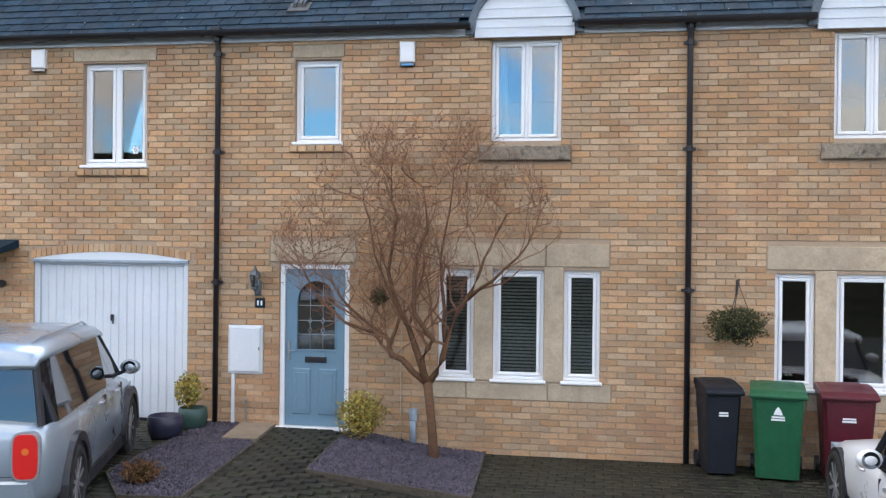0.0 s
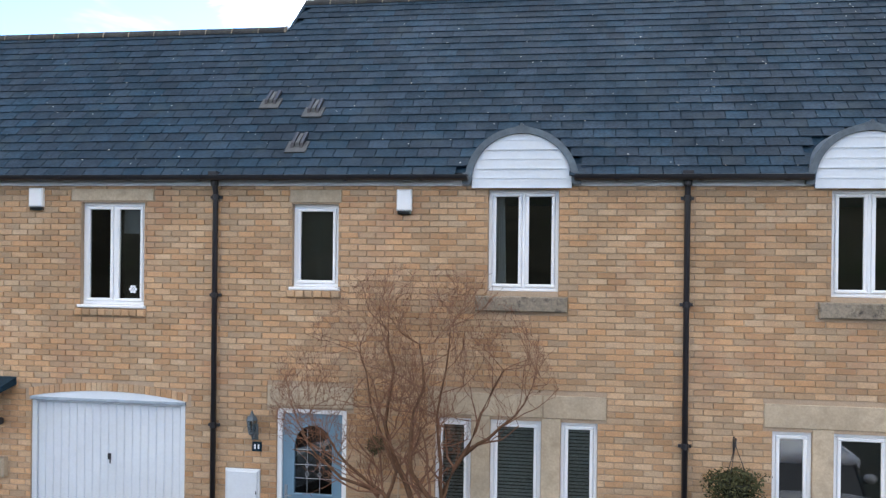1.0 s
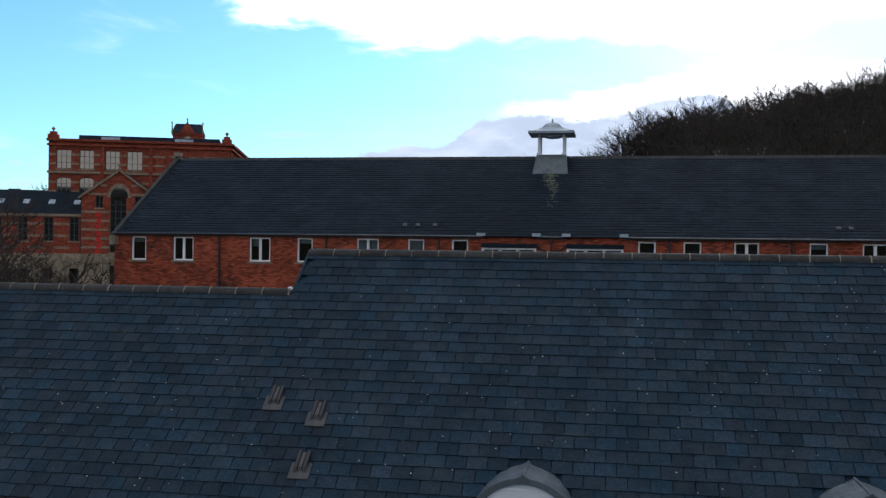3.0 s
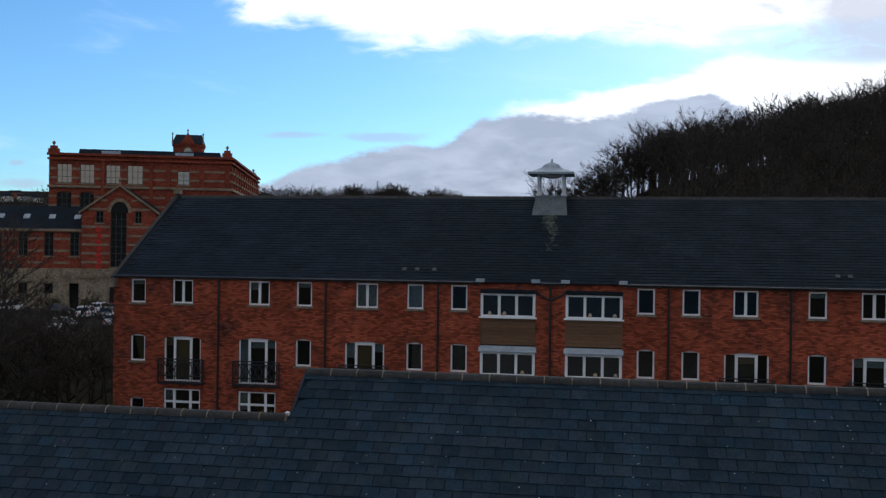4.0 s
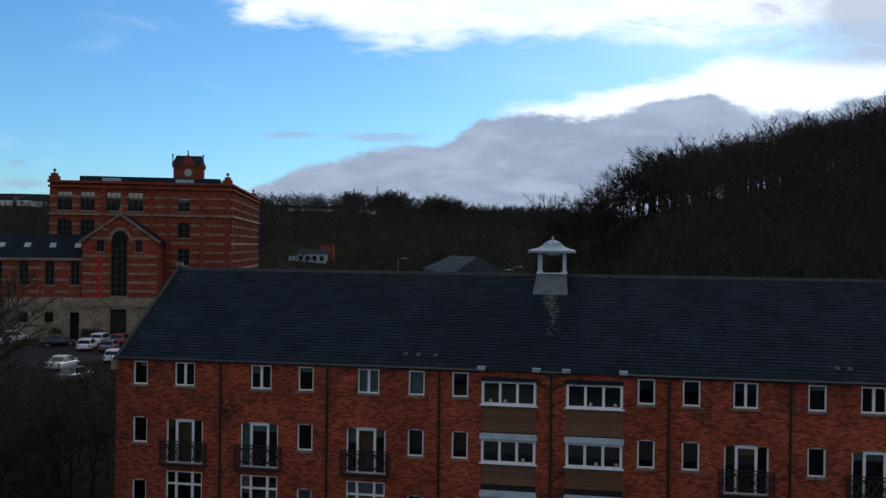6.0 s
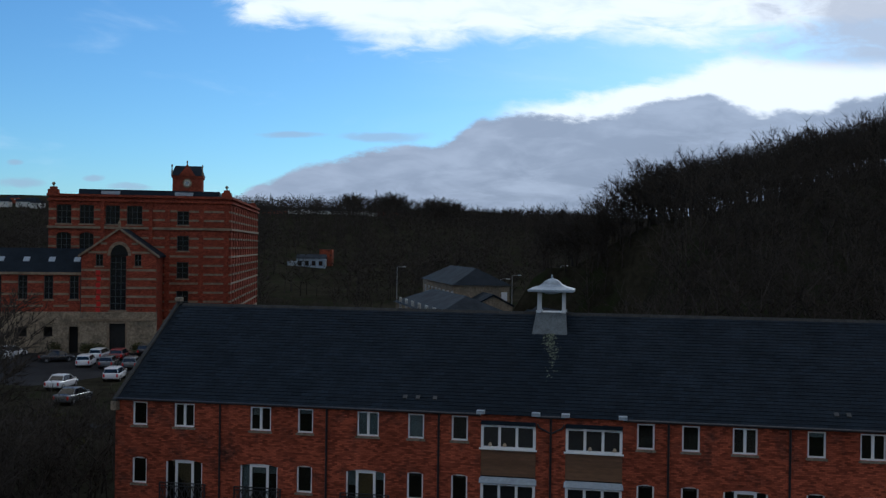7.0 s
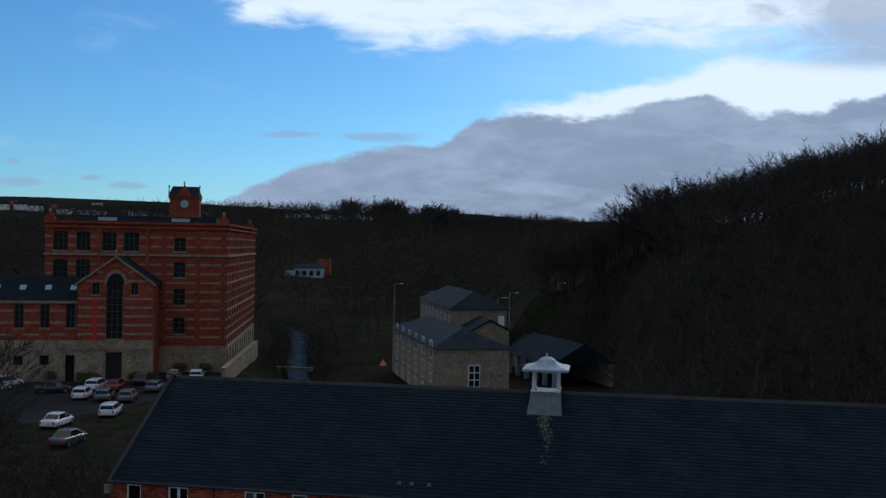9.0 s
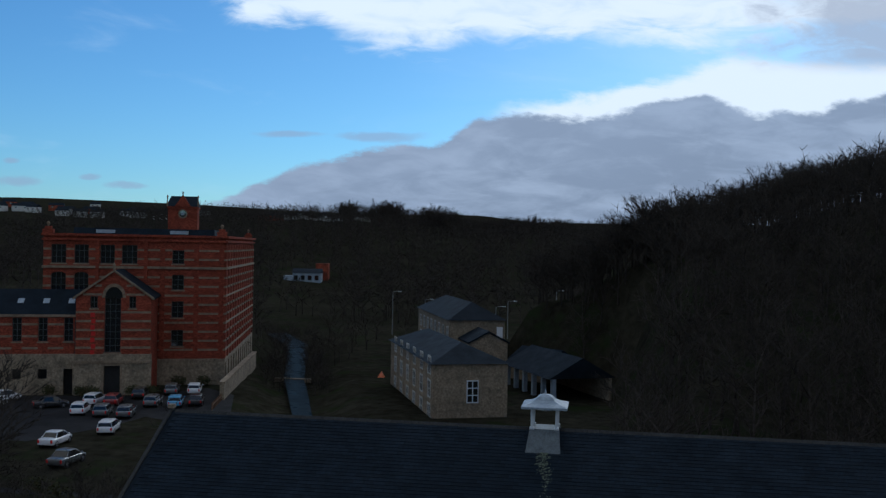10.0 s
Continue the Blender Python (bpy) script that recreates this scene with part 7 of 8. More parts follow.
for k, (a, b, c, d) in enumerate(lw):
    mill_window(ann, a, b, c, d, gy + 0.75, 2, 4)
    for zb in (7.6, 9.2, 10.8):
        if k < len(lw) - 1:
            part("stone_band", Geo().box(b + 0.05, lw[k + 1][0] - 0.05, gy + 0.565, gy + 0.596, zb, zb + 0.3), "band", ann)
    if k > 1:
        ob = part("rooflight", Geo().box(a + 0.2, a + 1.0, -0.03, 0.06, -0.5, 0.5), "lead_pale", ann, "small roof window")
        ob.matrix_local = Matrix.Translation((0, gy + 2.6, 13.98)) @ Matrix.Rotation(math.atan2(3.2, 4.5), 4, "X") @ Matrix.Rotation(radians(90), 4, "X")

# ---- ground, valley, wooded hills, small buildings, parked cars ----
RIVER = [(-29.5, 70.0), (-33.3, 92.0), (-37.4, 106.5), (-40.0, 113.4), (-44.6, 126.0), (-49.2, 138.0), (-53.0, 150.0), (-58.0, 166.0), (-66.0, 190.0), (-80.0, 215.0)]


def river_dist(x, y):
    best = 1e9
    for (xa, ya), (xb, yb) in zip(RIVER, RIVER[1:]):
        t = max(0, min(1, ((x - xa) * (xb - xa) + (y - ya) * (yb - ya)) / ((xb - xa) ** 2 + (yb - ya) ** 2)))
        best = min(best, math.hypot(x - xa - t * (xb - xa), y - ya - t * (yb - ya)))
    return best


HILL = [(-5.8, 11.6), (5.9, 18.4), (26.5, 23.5), (53.1, 31.9)]          # bearing x along the crest, and its height


def land(x, y):
    """Height of the ground: flat by the houses, a wooded hill on one side, rising country beyond."""
    z = -0.2 + 1.0 * ease(6, 22, y)
    z += 0.6 * ease(45, 70, y)
    toe = max(-20.0, 2 - 1.2 * max(0.0, y - 138))
    if y > 46 and x > toe:
        s_ = (134 + 0.96 * x - y) / 1.386              # in front of the hill's crest line
        top = HILL[0][1]
        for (xa, ha), (xb, hb) in zip(HILL, HILL[1:]):
            if x > xa:
                top = ha + (hb - ha) * min(1.0, (x - xa) / (xb - xa))
        z += top * ease(toe, toe + 10, x) * (1 - ease(0, 75, s_)) * ease(46, 75, y) * (1 - ease(25, 62, -s_))
    z += 27 * ease(260, 620, y) + 30 * ease(700, 1350, y)
    z += 18 * ease(300, 800, -x) * ease(700, 1000, y)
    if y < -22:                                    # unseen rise added behind the camera, a dark reflection for the terrace panes
        z += 7 * ease(22, 55, -y)
    if y > 55 and x < -75:
        z += 9 * ease(75, 190, -x) * ease(55, 120, y)
    # higher unseen slope added farther back, to darken the mill windows' reflections
    z += 38 * ease(110, 400, -y)
    z += 0.8 * noise.noise(Vector((x * 0.02, y * 0.02, 0))) * ease(60, 200, y)
    if 60 < y < 235:
        d = river_dist(x, y)
        if d < 11:
            z -= 2.0 * (1 - ease(2.5, 8.0, d))
    return z


ys = [-400, -150, -90, -60, -50, -40, -30, -20, -1] + [0 + k * 3 for k in range(1, 70)] + [213 + k * 10 for k in range(45)] + [680 + k * 70 for k in range(20)] + [2400, 3500]
xs = [-2500, -1600, -1100, -800, -600, -450, -350, -270] + [-210 + k * 5 for k in range(26)] + [-80 + k * 2.5 for k in range(57)] + [65 + k * 8 for k in range(16)] + [220, 300, 420, 600, 900, 1500, 2500]
vs = [(x, y, land(x, y)) for y in ys for x in xs]
nx = len(xs)
fs = [(j * nx + i, j * nx + i + 1, (j + 1) * nx + i + 1, (j + 1) * nx + i) for j in range(len(ys) - 1) for i in range(nx - 1)]
tagged(part("ground", Geo().add(vs, fs), "ground", smooth=True), "dark winter grass and leaf litter over the valley", "ground", "", "structure")
MAT["water"] = material("river_water", (0.012, 0.02, 0.028), 0.3, spec=0.02, spread=0.1, grain=1.5, stain=0.3, stain_amt=0.3, bump=0.25, bump_scale=1.2, bump_dist=0.05)
g = Geo()
q = []
for i, (x, y) in enumerate(RIVER):
    a, b = RIVER[max(0, i - 1)], RIVER[min(len(RIVER) - 1, i + 1)]
    d = Vector((b[0] - a[0], b[1] - a[1], 0)).normalized()
    hw = 1.25 + 0.012 * max(0, y - 105)
    q += [(x + d.y * hw, y - d.x * hw, 0.1), (x - d.y * hw, y + d.x * hw, 0.1)]
g.add(q, [(2 * i, 2 * i + 1, 2 * i + 3, 2 * i + 2) for i in range(len(RIVER) - 1)])
MAT["water"].node_tree.nodes["Principled BSDF"].inputs["IOR"].default_value = 1.1
tagged(part("water", g, "water"), "narrow dark river reflecting the sky", "river", "", "structure")
g = Geo().box(-52.6, -46.4, 138.0, 138.6, -0.4, 0.22)
tagged(part("weir", g, "mill_stone"), "low stone weir across the river", "weir", "", "structure")

# car park
park = Geo()
poly = [(-84, 60), (-36.5, 60), (-38, 82), (-44.5, 100), (-49, 112), (-55, 117), (-60, 108.6), (-84, 100)]
park.add([(x, y, land(x, y) + 0.03) for x, y in poly], [tuple(range(len(poly)))])
tagged(part("road", park, "asphalt"), "dark asphalt car park below the mill", "car park", "", "structure")
CARS = [(-52.2, 84.5, "white_car", 86, True), (-54.1, 77.3, "white_car", 74, False), (-48.2, 69.7, "grey_car", 70, False), (-61.2, 94.0, "white_car", 88, True), (-58.1, 93.7, "grey_car", 88, True),
        (-55.1, 93.7, "grey_car", 88, True), (-63.2, 100.7, "white_car", 80, True), (-60.7, 101.0, "red_car", 84, True), (-55.6, 101.5, "grey_car", 84, True), (-52.7, 101.9, "blue_car", 90, True),
        (-50.6, 103.4, "black_car", 90, True), (-54.8, 112.2, "white_car", 90, True), (-57.6, 111.0, "grey_car", 90, True), (-60.0, 106.6, "black_car", 88, True), (-66.8, 96.7, "black_car", 20, False),
        (-75.1, 99.4, "white_car", 45, False), (-74.4, 95.6, "white_car", 45, True), (-78.0, 97.0, "grey_car", 45, True)]
names_ = {"white_car": "white hatchback", "grey_car": "grey hatchback", "blue_car": "light blue hatchback", "black_car": "black saloon car", "red_car": "dark red hatchback"}
for x, y, mt, yw, est in CARS:
    car(pose(x, y, land(x, y) + 0.035, 0, 0, yw + 20), mt, names_[mt] + " parked on the dark car park", 4.2, 1.78, 1.48, est, group="cars in the car park")

# retaining wall and railing by the river
rw = thing("retaining_wall", "weathered stone wall above the river bank", "wall", (0, 0, 0))
pa, pb = Vector((-47.0, 100.0, 0)), Vector((-58.0, 143.0, 0))
d = (pb - pa)
m_ = Matrix.Translation(pa) @ Matrix.Rotation(math.atan2(d.y, d.x), 4, "Z")
part("masonry", Geo().box(8, d.length, -0.3, 0.3, -0.5, 3.6, m_), "mill_stone", rw)
part("coping", Geo().box(8, d.length, -0.4, 0.4, 3.604, 3.85, m_), "band", rw)
for k in range(9):
    part("rail_post", Geo().box(k * 1.0, k * 1.0 + 0.12, -0.06, 0.06, 0.5, 2.4, m_), "timber", rw)
part("rail", Geo().box(0, 8.1, -0.04, 0.04, 2.0, 2.15, m_), "timber", rw)


# ---- stone buildings beside the river ----
def stone_block(parent, m, w, d, base, eave, ridge, cols, rows, win=True):
    """A hipped stone block: w along its front, d back along its left side."""
    hl = [(1.0 + k * (d - 1.2) / cols, 1.0 + k * (d - 1.2) / cols + 1.5, base + 1.0 + j * 2.9, base + 2.9 + j * 2.9) for k in range(cols) for j in range(rows)]
    body = part("wall", Geo().box(0.3, w, 0, d, base, eave), "mill_stone", parent, "coursed gritstone wall")
    body.matrix_local = m
    sm = m @ Matrix.Rotation(radians(90), 4, "Z") @ Matrix.Scale(-1, 4, (0, 1, 0))
    side = part("wall_side", wall_with_holes(Geo(), 0, d, base, eave, -0.002, 0.29, hl), "mill_stone", parent)
    side.matrix_local = sm
    for x0, x1, z0, z1 in hl:
        xm, zm = (x0 + x1) / 2, (z0 + z1) / 2
        lights = [(a, b, c, d) for a, b in ((x0, xm - 0.06), (xm + 0.06, x1)) for c, d in ((z0, zm - 0.05), (zm + 0.05, z1))]
        wd = part("window", wall_with_holes(Geo(), x0 - 0.16, x1 + 0.16, z0 - 0.16, z1 + 0.2, -0.06, -0.004, lights), "pale_sash", parent, "pale stone and white-painted window surround")
        wd.matrix_local = sm
        part("pane", Geo().box(x0, x1, 0.02, 0.05, z0, z1), "glass", wd)
    rf = part("roof", Geo().add([(-0.4, -0.4, eave), (w + 0.4, -0.4, eave), (w + 0.4, d + 0.4, eave), (-0.4, d + 0.4, eave), (w / 2, w / 2, ridge), (w / 2, d - w / 2, ridge)],
                                [(0, 1, 4), (1, 2, 5, 4), (2, 3, 5), (3, 0, 4, 5), (3, 2, 1, 0)]), "slate_far", parent)
    rf.matrix_local = m
    return body


house = thing("stone_house", "old gritstone riverside building with hipped slate roofs", "building", pose(-19.5, 101.6, 0, 0, 0, 22.5))
stone_block(house, Matrix.Identity(4), 9.5, 30.0, 0.0, 8.0, 10.2, 6, 3)
fw = part("window", Geo().box(4.3, 5.8, -0.08, -0.004, 3.2, 6.0), "white_paint", house, "white sash window")
for k in range(6):
    part("pane", Geo().box(4.42 + 0.7 * (k % 2), 4.98 + 0.7 * (k % 2), -0.1, -0.081, 3.35 + 0.88 * (k // 2), 4.1 + 0.88 * (k // 2)), "glass", fw)
tall = thing("stone_house", "taller gritstone block with a hipped slate roof", "building", pose(-24.6, 145.0, 0, 0, 0, 20))
stone_block(tall, Matrix.Identity(4), 9.5, 34.0, 0.0, 10.0, 12.8, 8, 3)
part("porch", Geo().extrude([(1.8, 0.5), (8, 0.5), (8, 7.0), (4.9, 8.6), (1.8, 7.0)], -8.0, -0.01), "mill_stone", tall)
part("porch_roof", Geo().extrude([(1.5, 6.9), (4.9, 8.7), (8.3, 6.9), (8.3, 7.15), (4.9, 8.95), (1.5, 7.15)], -8.3, -0.02), "slate_far", tall)
part("window", Geo().box(8.1, 9.1, -0.1, -0.004, 6.4, 8.9), "upvc", tall)
shed = thing("open_shed", "long open-fronted shed with slate roof on posts", "shed", pose(-13.6, 131.3, 0, 0, 0, -63))
part("roof", Geo().extrude([(0, 4.6), (5.0, 7.4), (10, 4.6)], -2, 16, "x"), "slate_far", shed)
part("wall_back", Geo().box(-2, 16, 9, 9.4, 0, 4.59), "mill_stone", shed)
for k in range(6):
    part("post", Geo().box(k * 3.4 - 1.8, k * 3.4 - 1.2, 0.6, 1.2, 0, 4.8), "lead_pale", shed, "pale stone post")
shed2 = thing("outhouse", "small slate-roofed outhouse beside the lane", "shed", pose(-14.5, 141.0, 0, 0, 0, -40))
part("roof", Geo().extrude([(-0.4, 4.2), (3.5, 6.4), (7.4, 4.2)], 0, 9, "x"), "slate_far", shed2)
part("wall", Geo().box(0.2, 8.8, 0, 7, 0, 4.19), "mill_stone", shed2)
MAT["galv"] = material("galvanised_pole", (0.3, 0.31, 0.32), 0.5, 0.5, bump=0)
for (lx, ly), h in (((-48.5, 207.4), 10.0), ((-42.0, 214.0), 8.0), ((-10.5, 215.0), 11.0), ((-22.0, 190.0), 8.0), ((-21.0, 205.0), 8.5)):
    z_ = land(lx, ly)
    sl = thing("street_lamp", "tall grey street lamp with an outreach arm", "street lamp", (lx, ly, z_), group="street lamps")
    part("pole", Geo().tube([(0, 0, 0), (0, 0, h)], [0.12, 0.07], 8), "galv", sl)
    part("arm", Geo().tube([(0, 0, h), (0.3, 0, h + 0.15), (1.4, 0, h + 0.2)], 0.05, 6), "galv", sl)
    part("head", Geo().box(1.3, 2.1, -0.15, 0.15, h + 0.12, h + 0.28), "white_paint", sl)
solid("play_tent", Geo().add([(-0.5, -0.5, 0), (0.5, -0.5, 0), (0.5, 0.5, 0), (-0.5, 0.5, 0), (0, 0, 1.0)], [(0, 1, 4), (1, 2, 4), (2, 3, 4), (3, 0, 4), (3, 2, 1, 0)]), "tail_orange", "small orange garden tent on the far bank", "tent").location = (-34.0, 136.0, land(-34, 136))

# pale works building, far down the valley
MAT["pale_render"] = material("pale_render", (0.55, 0.55, 0.53), 0.85, spread=0.1, grain=2, stain=0.5, stain_amt=0.3, bump=0)
VALLEY = (-113.7, 345.0)
wk = thing("works_building", "low pale works building beside a brick block in the valley", "building", pose(VALLEY[0], VALLEY[1], land(*VALLEY) - 0.5, 0, 0, 12))
part("wall", Geo().box(-6, 5, 0, 9, 0, 4.0), "lead_pale", wk)
part("roof", Geo().extrude([(-0.4, 3.9), (4.5, 5.6), (9.4, 3.9)], -6.3, 5.3, "x"), "slate_far", wk)
part("annexe", Geo().box(-9.5, -6.01, -1, 6, 0, 2.8), "lead_pale", wk)
part("tall_block", Geo().box(2, 7, 9.5, 17, 0, 7.5), "red_brick", wk, "red brick block")
for k in range(4):
    part("window", Geo().box(-5.5 + k * 2.7, -4.0 + k * 2.7, -0.1, -0.004, 1.2, 3.0), "glass", wk)

# distant houses on the skyline
rnd = random.Random(17)
for k in range(46):
    if k < 20:
        x, y = -372 + k * 7.6 + rnd.uniform(-3, 3), 965 + rnd.uniform(-40, 40)
    else:
        x, y = -720 + (k - 20) * 12 + rnd.uniform(-5, 5), 930 + rnd.uniform(-70, 60)
    z_ = land(x, y)
    hs = thing("distant_house", "small pale house far off on the hillside", "house", pose(x, y, z_ - 0.5, 0, 0, rnd.uniform(-30, 30)), group="houses on the far hill")
    w = rnd.uniform(5, 9)
    part("wall", Geo().box(-w, w, -4, 4, 0, 6), "pale_render" if rnd.random() < 0.8 else "red_brick", hs)
    part("roof", Geo().extrude([(-4.4, 5.8), (0, 8.8), (4.4, 5.8)], -w - 0.3, w + 0.3, "x"), "slate_far", hs)
    for xx in (-w * 0.5, w * 0.5):
        part("window", Geo().box(xx - 0.8, xx + 0.8, -4.1, -4.004, 3.4, 4.8), "glass", hs)


# ---- bare woods ----
def bare_tree(rnd, height, limbs, branches, twigs, twig_r):
    """Vertices and triangles of one leafless tree: trunk, limbs, branches and tapering twigs in a rounded head."""
    vs, fs = [], []

    def cone(p, q, r):
        d = (q - p).normalized()
        a = d.orthogonal().normalized()
        b = d.cross(a)
        n = len(vs)
        vs.extend((p + a * r, p - a * r * 0.5 + b * r * 0.87, p - a * r * 0.5 - b * r * 0.87, q))
        fs.extend(((n, n + 1, n + 3), (n + 1, n + 2, n + 3), (n + 2, n, n + 3)))

    def off(d, spread):
        return (d + Vector((rnd.gauss(0, 1), rnd.gauss(0, 1), rnd.gauss(0.25, 0.8))).normalized() * spread).normalized()

    lean = Vector((rnd.gauss(0, 0.05), rnd.gauss(0, 0.05), 1))
    cone(Vector((0, 0, -0.3)), lean * height * 0.92, height * 0.018)
    for k in range(limbs):
        f = 0.22 + 0.55 * (k + rnd.random()) / limbs
        a = k * 2.4 + rnd.uniform(-0.4, 0.4)
        p = lean * height * f
        d = Vector((math.cos(a), math.sin(a), 0.7 + 0.9 * f)).normalized()
        ln = height * (0.42 - 0.25 * abs(f - 0.45)) * rnd.uniform(0.8, 1.1)
        e = p + d * ln
        cone(p, e, height * 0.009)
        for _ in range(branches):
            p2 = p.lerp(e, rnd.uniform(0.3, 1.0))
            d2 = off(d, 0.8)
            e2 = p2 + d2 * ln * rnd.uniform(0.4, 0.65)
            cone(p2, e2, max(twig_r * 1.3, height * 0.0042))
            for _ in range(twigs):
                p3 = p2.lerp(e2, rnd.uniform(0.2, 1.0))
                cone(p3, p3 + off(d2, 0.8) * ln * rnd.uniform(0.22, 0.42), twig_r)
    v = np.array([tuple(p) for p in vs])
    v[:, 2] *= height / v[:, 2].max()
    return v, np.array(fs)


rnd = random.Random(77)
FINE = [bare_tree(rnd, 10, 10, 5, 7, 0.032) for _ in range(5)]
MIDDLE = [bare_tree(rnd, 12, 9, 5, 6, 0.055) for _ in range(4)]
ROUGH = [bare_tree(rnd, 10, 6, 4, 5, 0.033) for _ in range(6)]
FAR = [bare_tree(rnd, 11, 6, 3, 3, 0.08) for _ in range(5)]


def wood(name, label, spots, protos):
    vv, ff, n0 = [], [], 0
    for x, y, s in spots:
        v, f = protos[rnd.randrange(len(protos))]
        a = rnd.uniform(0, 6.28)
        ca, sa = math.cos(a) * s, math.sin(a) * s
        w = np.stack([v[:, 0] * ca - v[:, 1] * sa + x, v[:, 0] * sa + v[:, 1] * ca + y, v[:, 2] * s * rnd.uniform(0.9, 1.1) + land(x, y) - 0.2], 1)
        vv.append(w)
        ff.append(f + n0)
        n0 += len(v)
    v, f = np.concatenate(vv), np.concatenate(ff)
    me = bpy.data.meshes.new(name)
    me.vertices.add(len(v))
    me.vertices.foreach_set("co", v.ravel())
    me.loops.add(f.size)
    me.loops.foreach_set("vertex_index", f.ravel().astype(np.int32))
    me.polygons.add(len(f))
    me.polygons.foreach_set("loop_start", np.arange(0, f.size, 3, dtype=np.int32))
    me.update(calc_edges=True)
    me.materials.append(MAT["bark"])
    return tagged(new(name, me), label, "woodland", "", "stuff")


def free(x, y):
    """True where no building, car park, lane or river stands."""
    if river_dist(x, y) < 6 or (-86 < x < -36 and 56 < y < 118):
        return False
    lm = MILL.inverted() @ Vector((x, y, 0))
    if -18 < lm.x < 28 and -14 < lm.y < 37:
        return False
    if -14 < x < 8 and 104 < y < 142 or -140 < x < -72 and 270 < y < 360 and abs(x - VALLEY[0] * (y + 11.6) / (VALLEY[1] + 11.6)) < 14:
        return False
    return not (-42 < x < -3 and 92 < y < 150) and not (-42 < x < -14 and 150 <= y < 184) and not (x < RX1 + 3 and y < 52)


spots_f, spots_r = [], []
while len(spots_f) < 200:                          # crest of the near hill
    x = rnd.uniform(-11, 75)
    y = 134 + 0.96 * x + rnd.uniform(-10, 16) if x > 2 else rnd.uniform(143, 166)
    if free(x, y):
        spots_f.append((x, y, rnd.uniform(0.8, 1.15)))
while len(spots_r) < 1250:                         # hillside below it and beyond
    x, y = rnd.uniform(-20, 95), rnd.uniform(52, 260)
    if free(x, y) and (x > 3 or y > 144 and x > -14) and y < 160 + x:
        spots_r.append((x, y, rnd.uniform(0.75, 1.2)))
for _ in range(550):                               # scrub under the trees
    x, y = rnd.uniform(-30, 70), rnd.uniform(54, 200)
    if free(x, y) and x > 2 and y < 140 + x:
        spots_r.append((x, y, rnd.uniform(0.3, 0.5)))
wood("hill_crest_wood", "bare winter trees along the crest of a hill", spots_f, FINE)
wood("hillside_wood", "dense bare woodland on a dark hillside", spots_r, ROUGH)
spots = []
while len(spots) < 2600:
    x, y = rnd.uniform(-330, 60), 185 + 455 * rnd.random() ** 0.8
    if free(x, y) and not (-75 < x < 20 and y < 235):
        spots.append((x, y, rnd.uniform(0.8, 1.3)))
wood("valley_wood", "bare trees filling the far valley", spots, FAR)
spots = [(rnd.uniform(-182, -150), rnd.uniform(600, 650), rnd.uniform(1.1, 1.4)) for _ in range(40)]
spots += [(rnd.uniform(-155, -95), rnd.uniform(600, 650), rnd.uniform(1.25, 1.65)) for _ in range(70)]
spots += [(rnd.uniform(-100, -15), rnd.uniform(600, 650), rnd.uniform(0.95, 1.4)) for _ in range(110)]
wood("skyline_wood", "round-headed bare trees on the far skyline", spots, MIDDLE)
spots = []
while len(spots) < 330:
    x, y = rnd.uniform(-190, -24), rnd.uniform(50, 200)
    if free(x, y) and (x < -88 or y > 150 or (x > -47 and y < 72)):
        spots.append((x, y, rnd.uniform(0.5, 1.0)))
for (xa, ya), (xb, yb) in zip(RIVER[4:], RIVER[5:]):
    for k in range(26):
        f, side = rnd.random(), rnd.choice((-1, 1))
        spots.append((xa + (xb - xa) * f + side * rnd.uniform(1.7, 5.0), ya + (yb - ya) * f, rnd.uniform(0.25, 0.6)))
wood("riverside_wood", "bare trees round the mill and along the river", spots, ROUGH)
spots = []
while len(spots) < 320:
    x, y = rnd.uniform(-62, -25), rnd.uniform(24, 60)
    spots.append((x, y, min(0.8, (13.2 - 12.4 * (y + 11.6) / 88.6 + rnd.uniform(-1.0, 0.9)) / 10)))
wood("park_trees", "small bare trees and scrub beside the apartment block", spots, ROUGH)
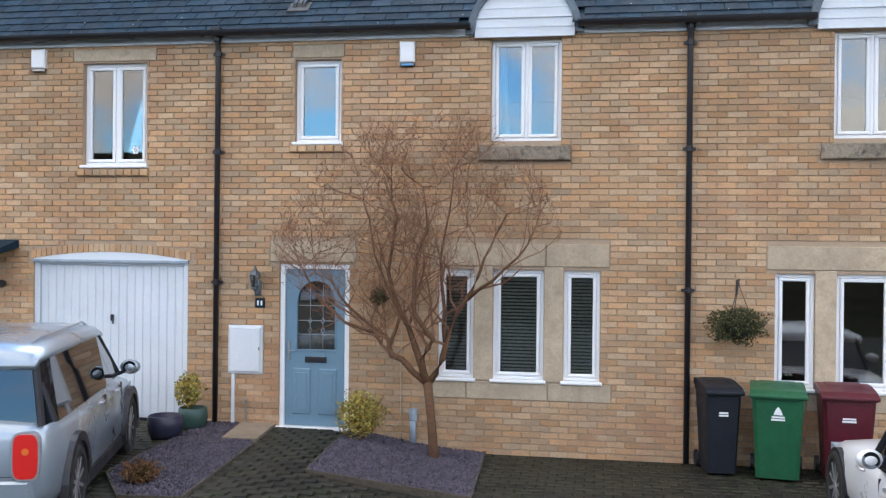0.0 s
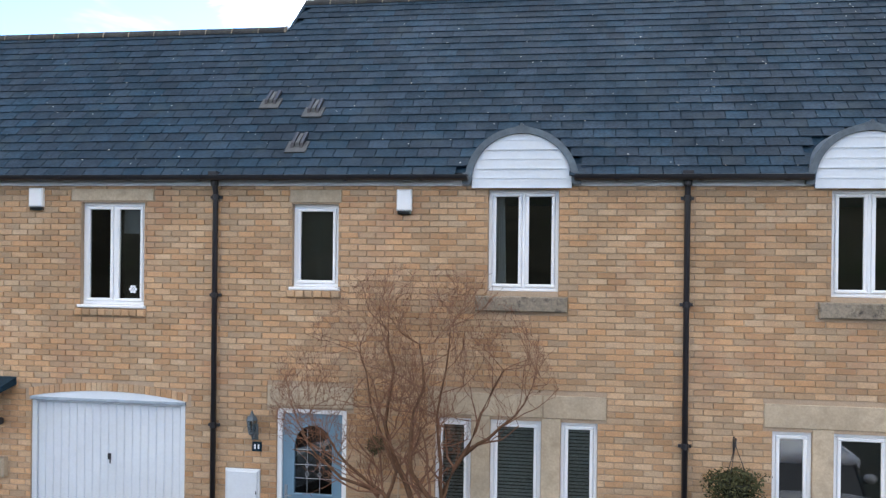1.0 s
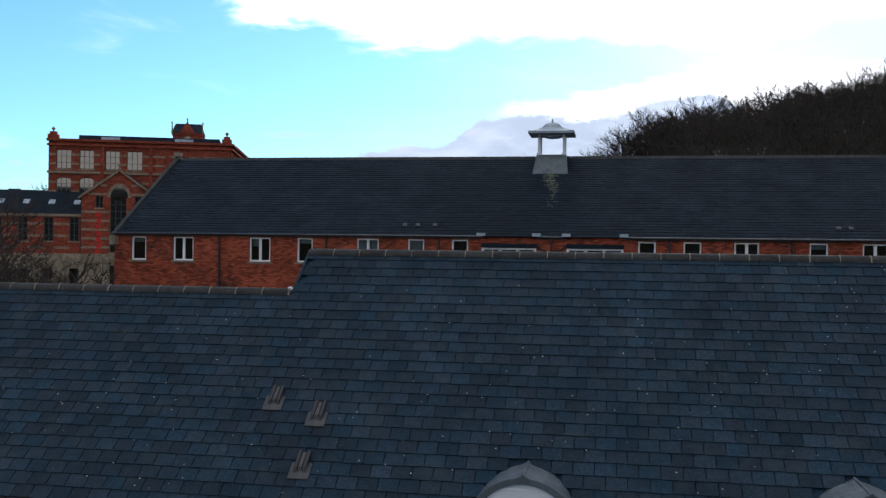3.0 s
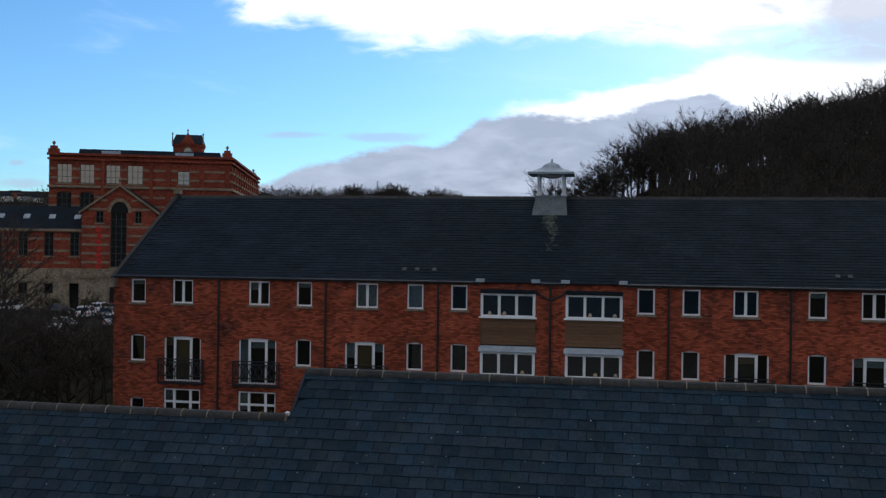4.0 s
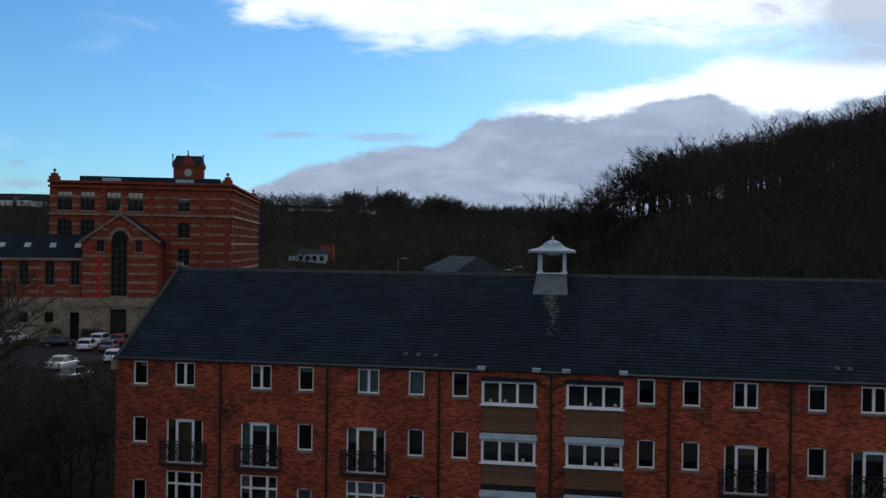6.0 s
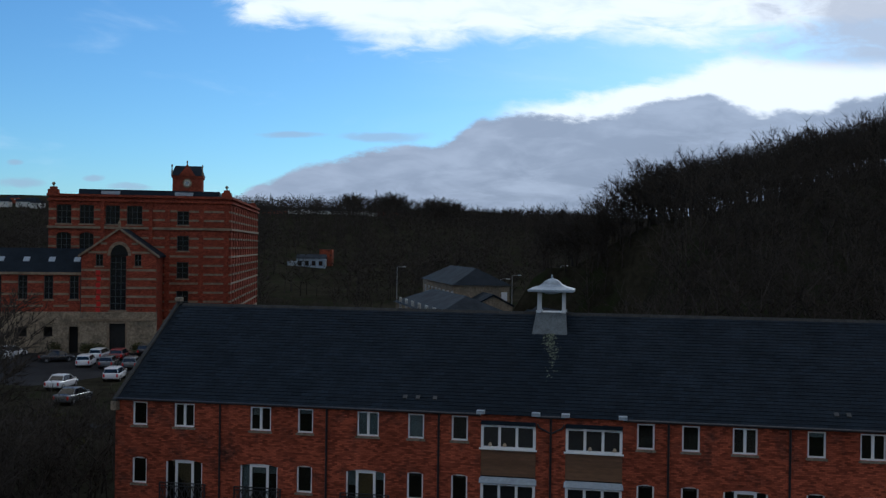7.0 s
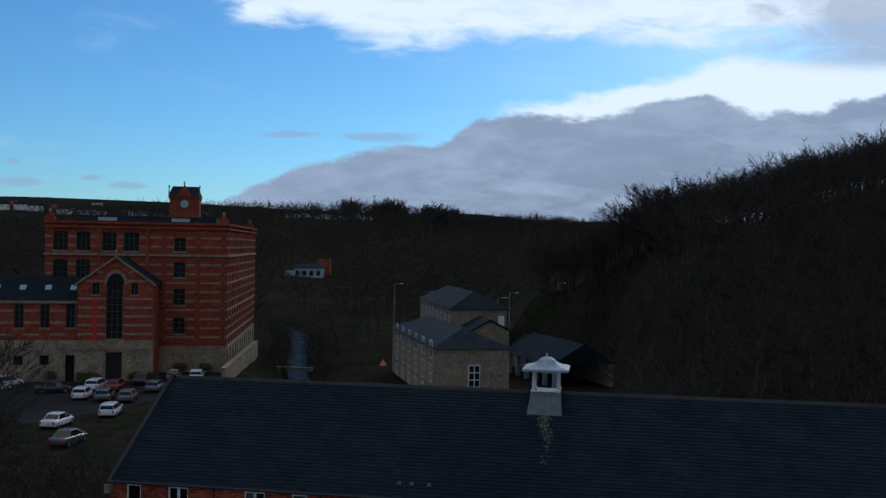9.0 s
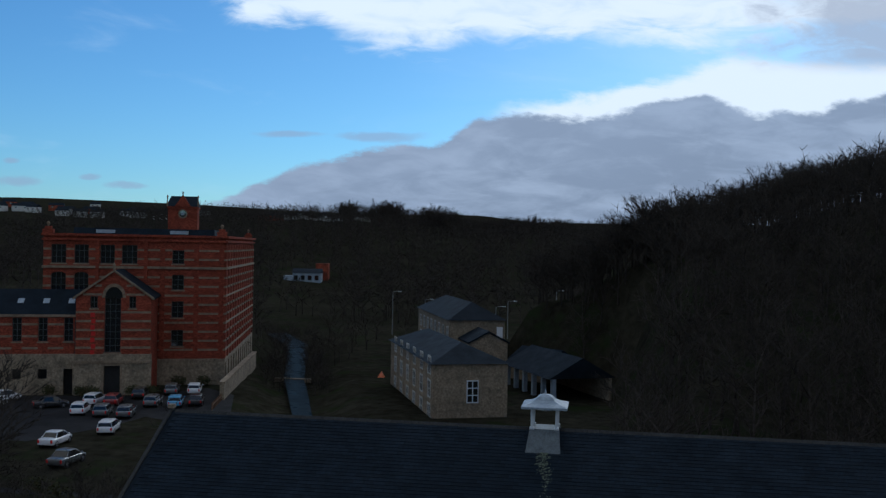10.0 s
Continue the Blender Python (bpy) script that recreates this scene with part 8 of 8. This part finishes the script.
wood("tall_park_trees", "tall bare trees at the edge of the car park", [(-49.5, 60, 1.15), (-46.8, 56, 1.0), (-51.5, 63, 1.2), (-44.6, 52, 0.9)], FINE)
for k in range(26):
    x, y = rnd.uniform(-62, -26), rnd.uniform(30, 60)
    bush("dark overgrown bush beside the car park", (x, y, land(x, y)), (rnd.uniform(1.2, 2.4), rnd.uniform(1.2, 2.2), rnd.uniform(0.7, 1.3)), 260, "leaf_green", 0.16)

for hx, hy, hr in ((8.0, -10.6, 1.5), (6.6, -10.8, 1.2), (13.4, -10.6, 1.9), (15.6, -10.4, 1.5), (2.4, -9.6, 1.2), (18.5, -1.6, 1.6), (22.0, -1.6, 1.5)):
    q = MILL @ Vector((hx, hy, 0))
    bush("dark clipped hedge against the stone base of the mill", (q.x, q.y, land(q.x, q.y)), (hr, 0.9, 0.85), 380, "leaf_green", 0.14, "mill_hedge")

# ---- the bricks of the front wall ----
def brick_geo(w, h):
    c = 0.004
    return ([(0, 0.0, 0), (w, 0.0, 0), (w, 0.0, h), (0, 0.0, h), (c, -0.006, c), (w - c, -0.006, c), (w - c, -0.006, h - c), (c, -0.006, h - c), (0, 0.02, 0), (w, 0.02, 0), (w, 0.02, h), (0, 0.02, h)],
            [(4, 5, 6, 7), (0, 1, 5, 4), (1, 2, 6, 5), (2, 3, 7, 6), (3, 0, 4, 7), (8, 9, 1, 0), (9, 10, 2, 1), (10, 11, 3, 2), (11, 8, 0, 3)])


rest, rnd, count, shared = Geo(), random.Random(12), 0, {}
for x0, x1, z0, z1 in brick_rows():
    y = rnd.uniform(-0.0025, 0.0015)
    w, h = x1 - x0, z1 - z0
    if 0.0 < x0 < 2.0 and 2.5 < z0 < 3.5 and count < 290:
        key = (round(w, 3), round(h, 3))
        if key not in shared:
            v, f = brick_geo(w, h)
            shared[key] = Geo().add(v, f).mesh("brick", "brick")
        ob = part("brick", shared[key], None, wall)
        ob.location = (x0, y, z0)
        count += 1
    else:
        v, f = brick_geo(w, h)
        rest.add([(a + x0, b + y, c + z0) for a, b, c in v], f)
part("bricks", rest, "brick", wall, "courses of buff and orange facing bricks", kind="stuff")
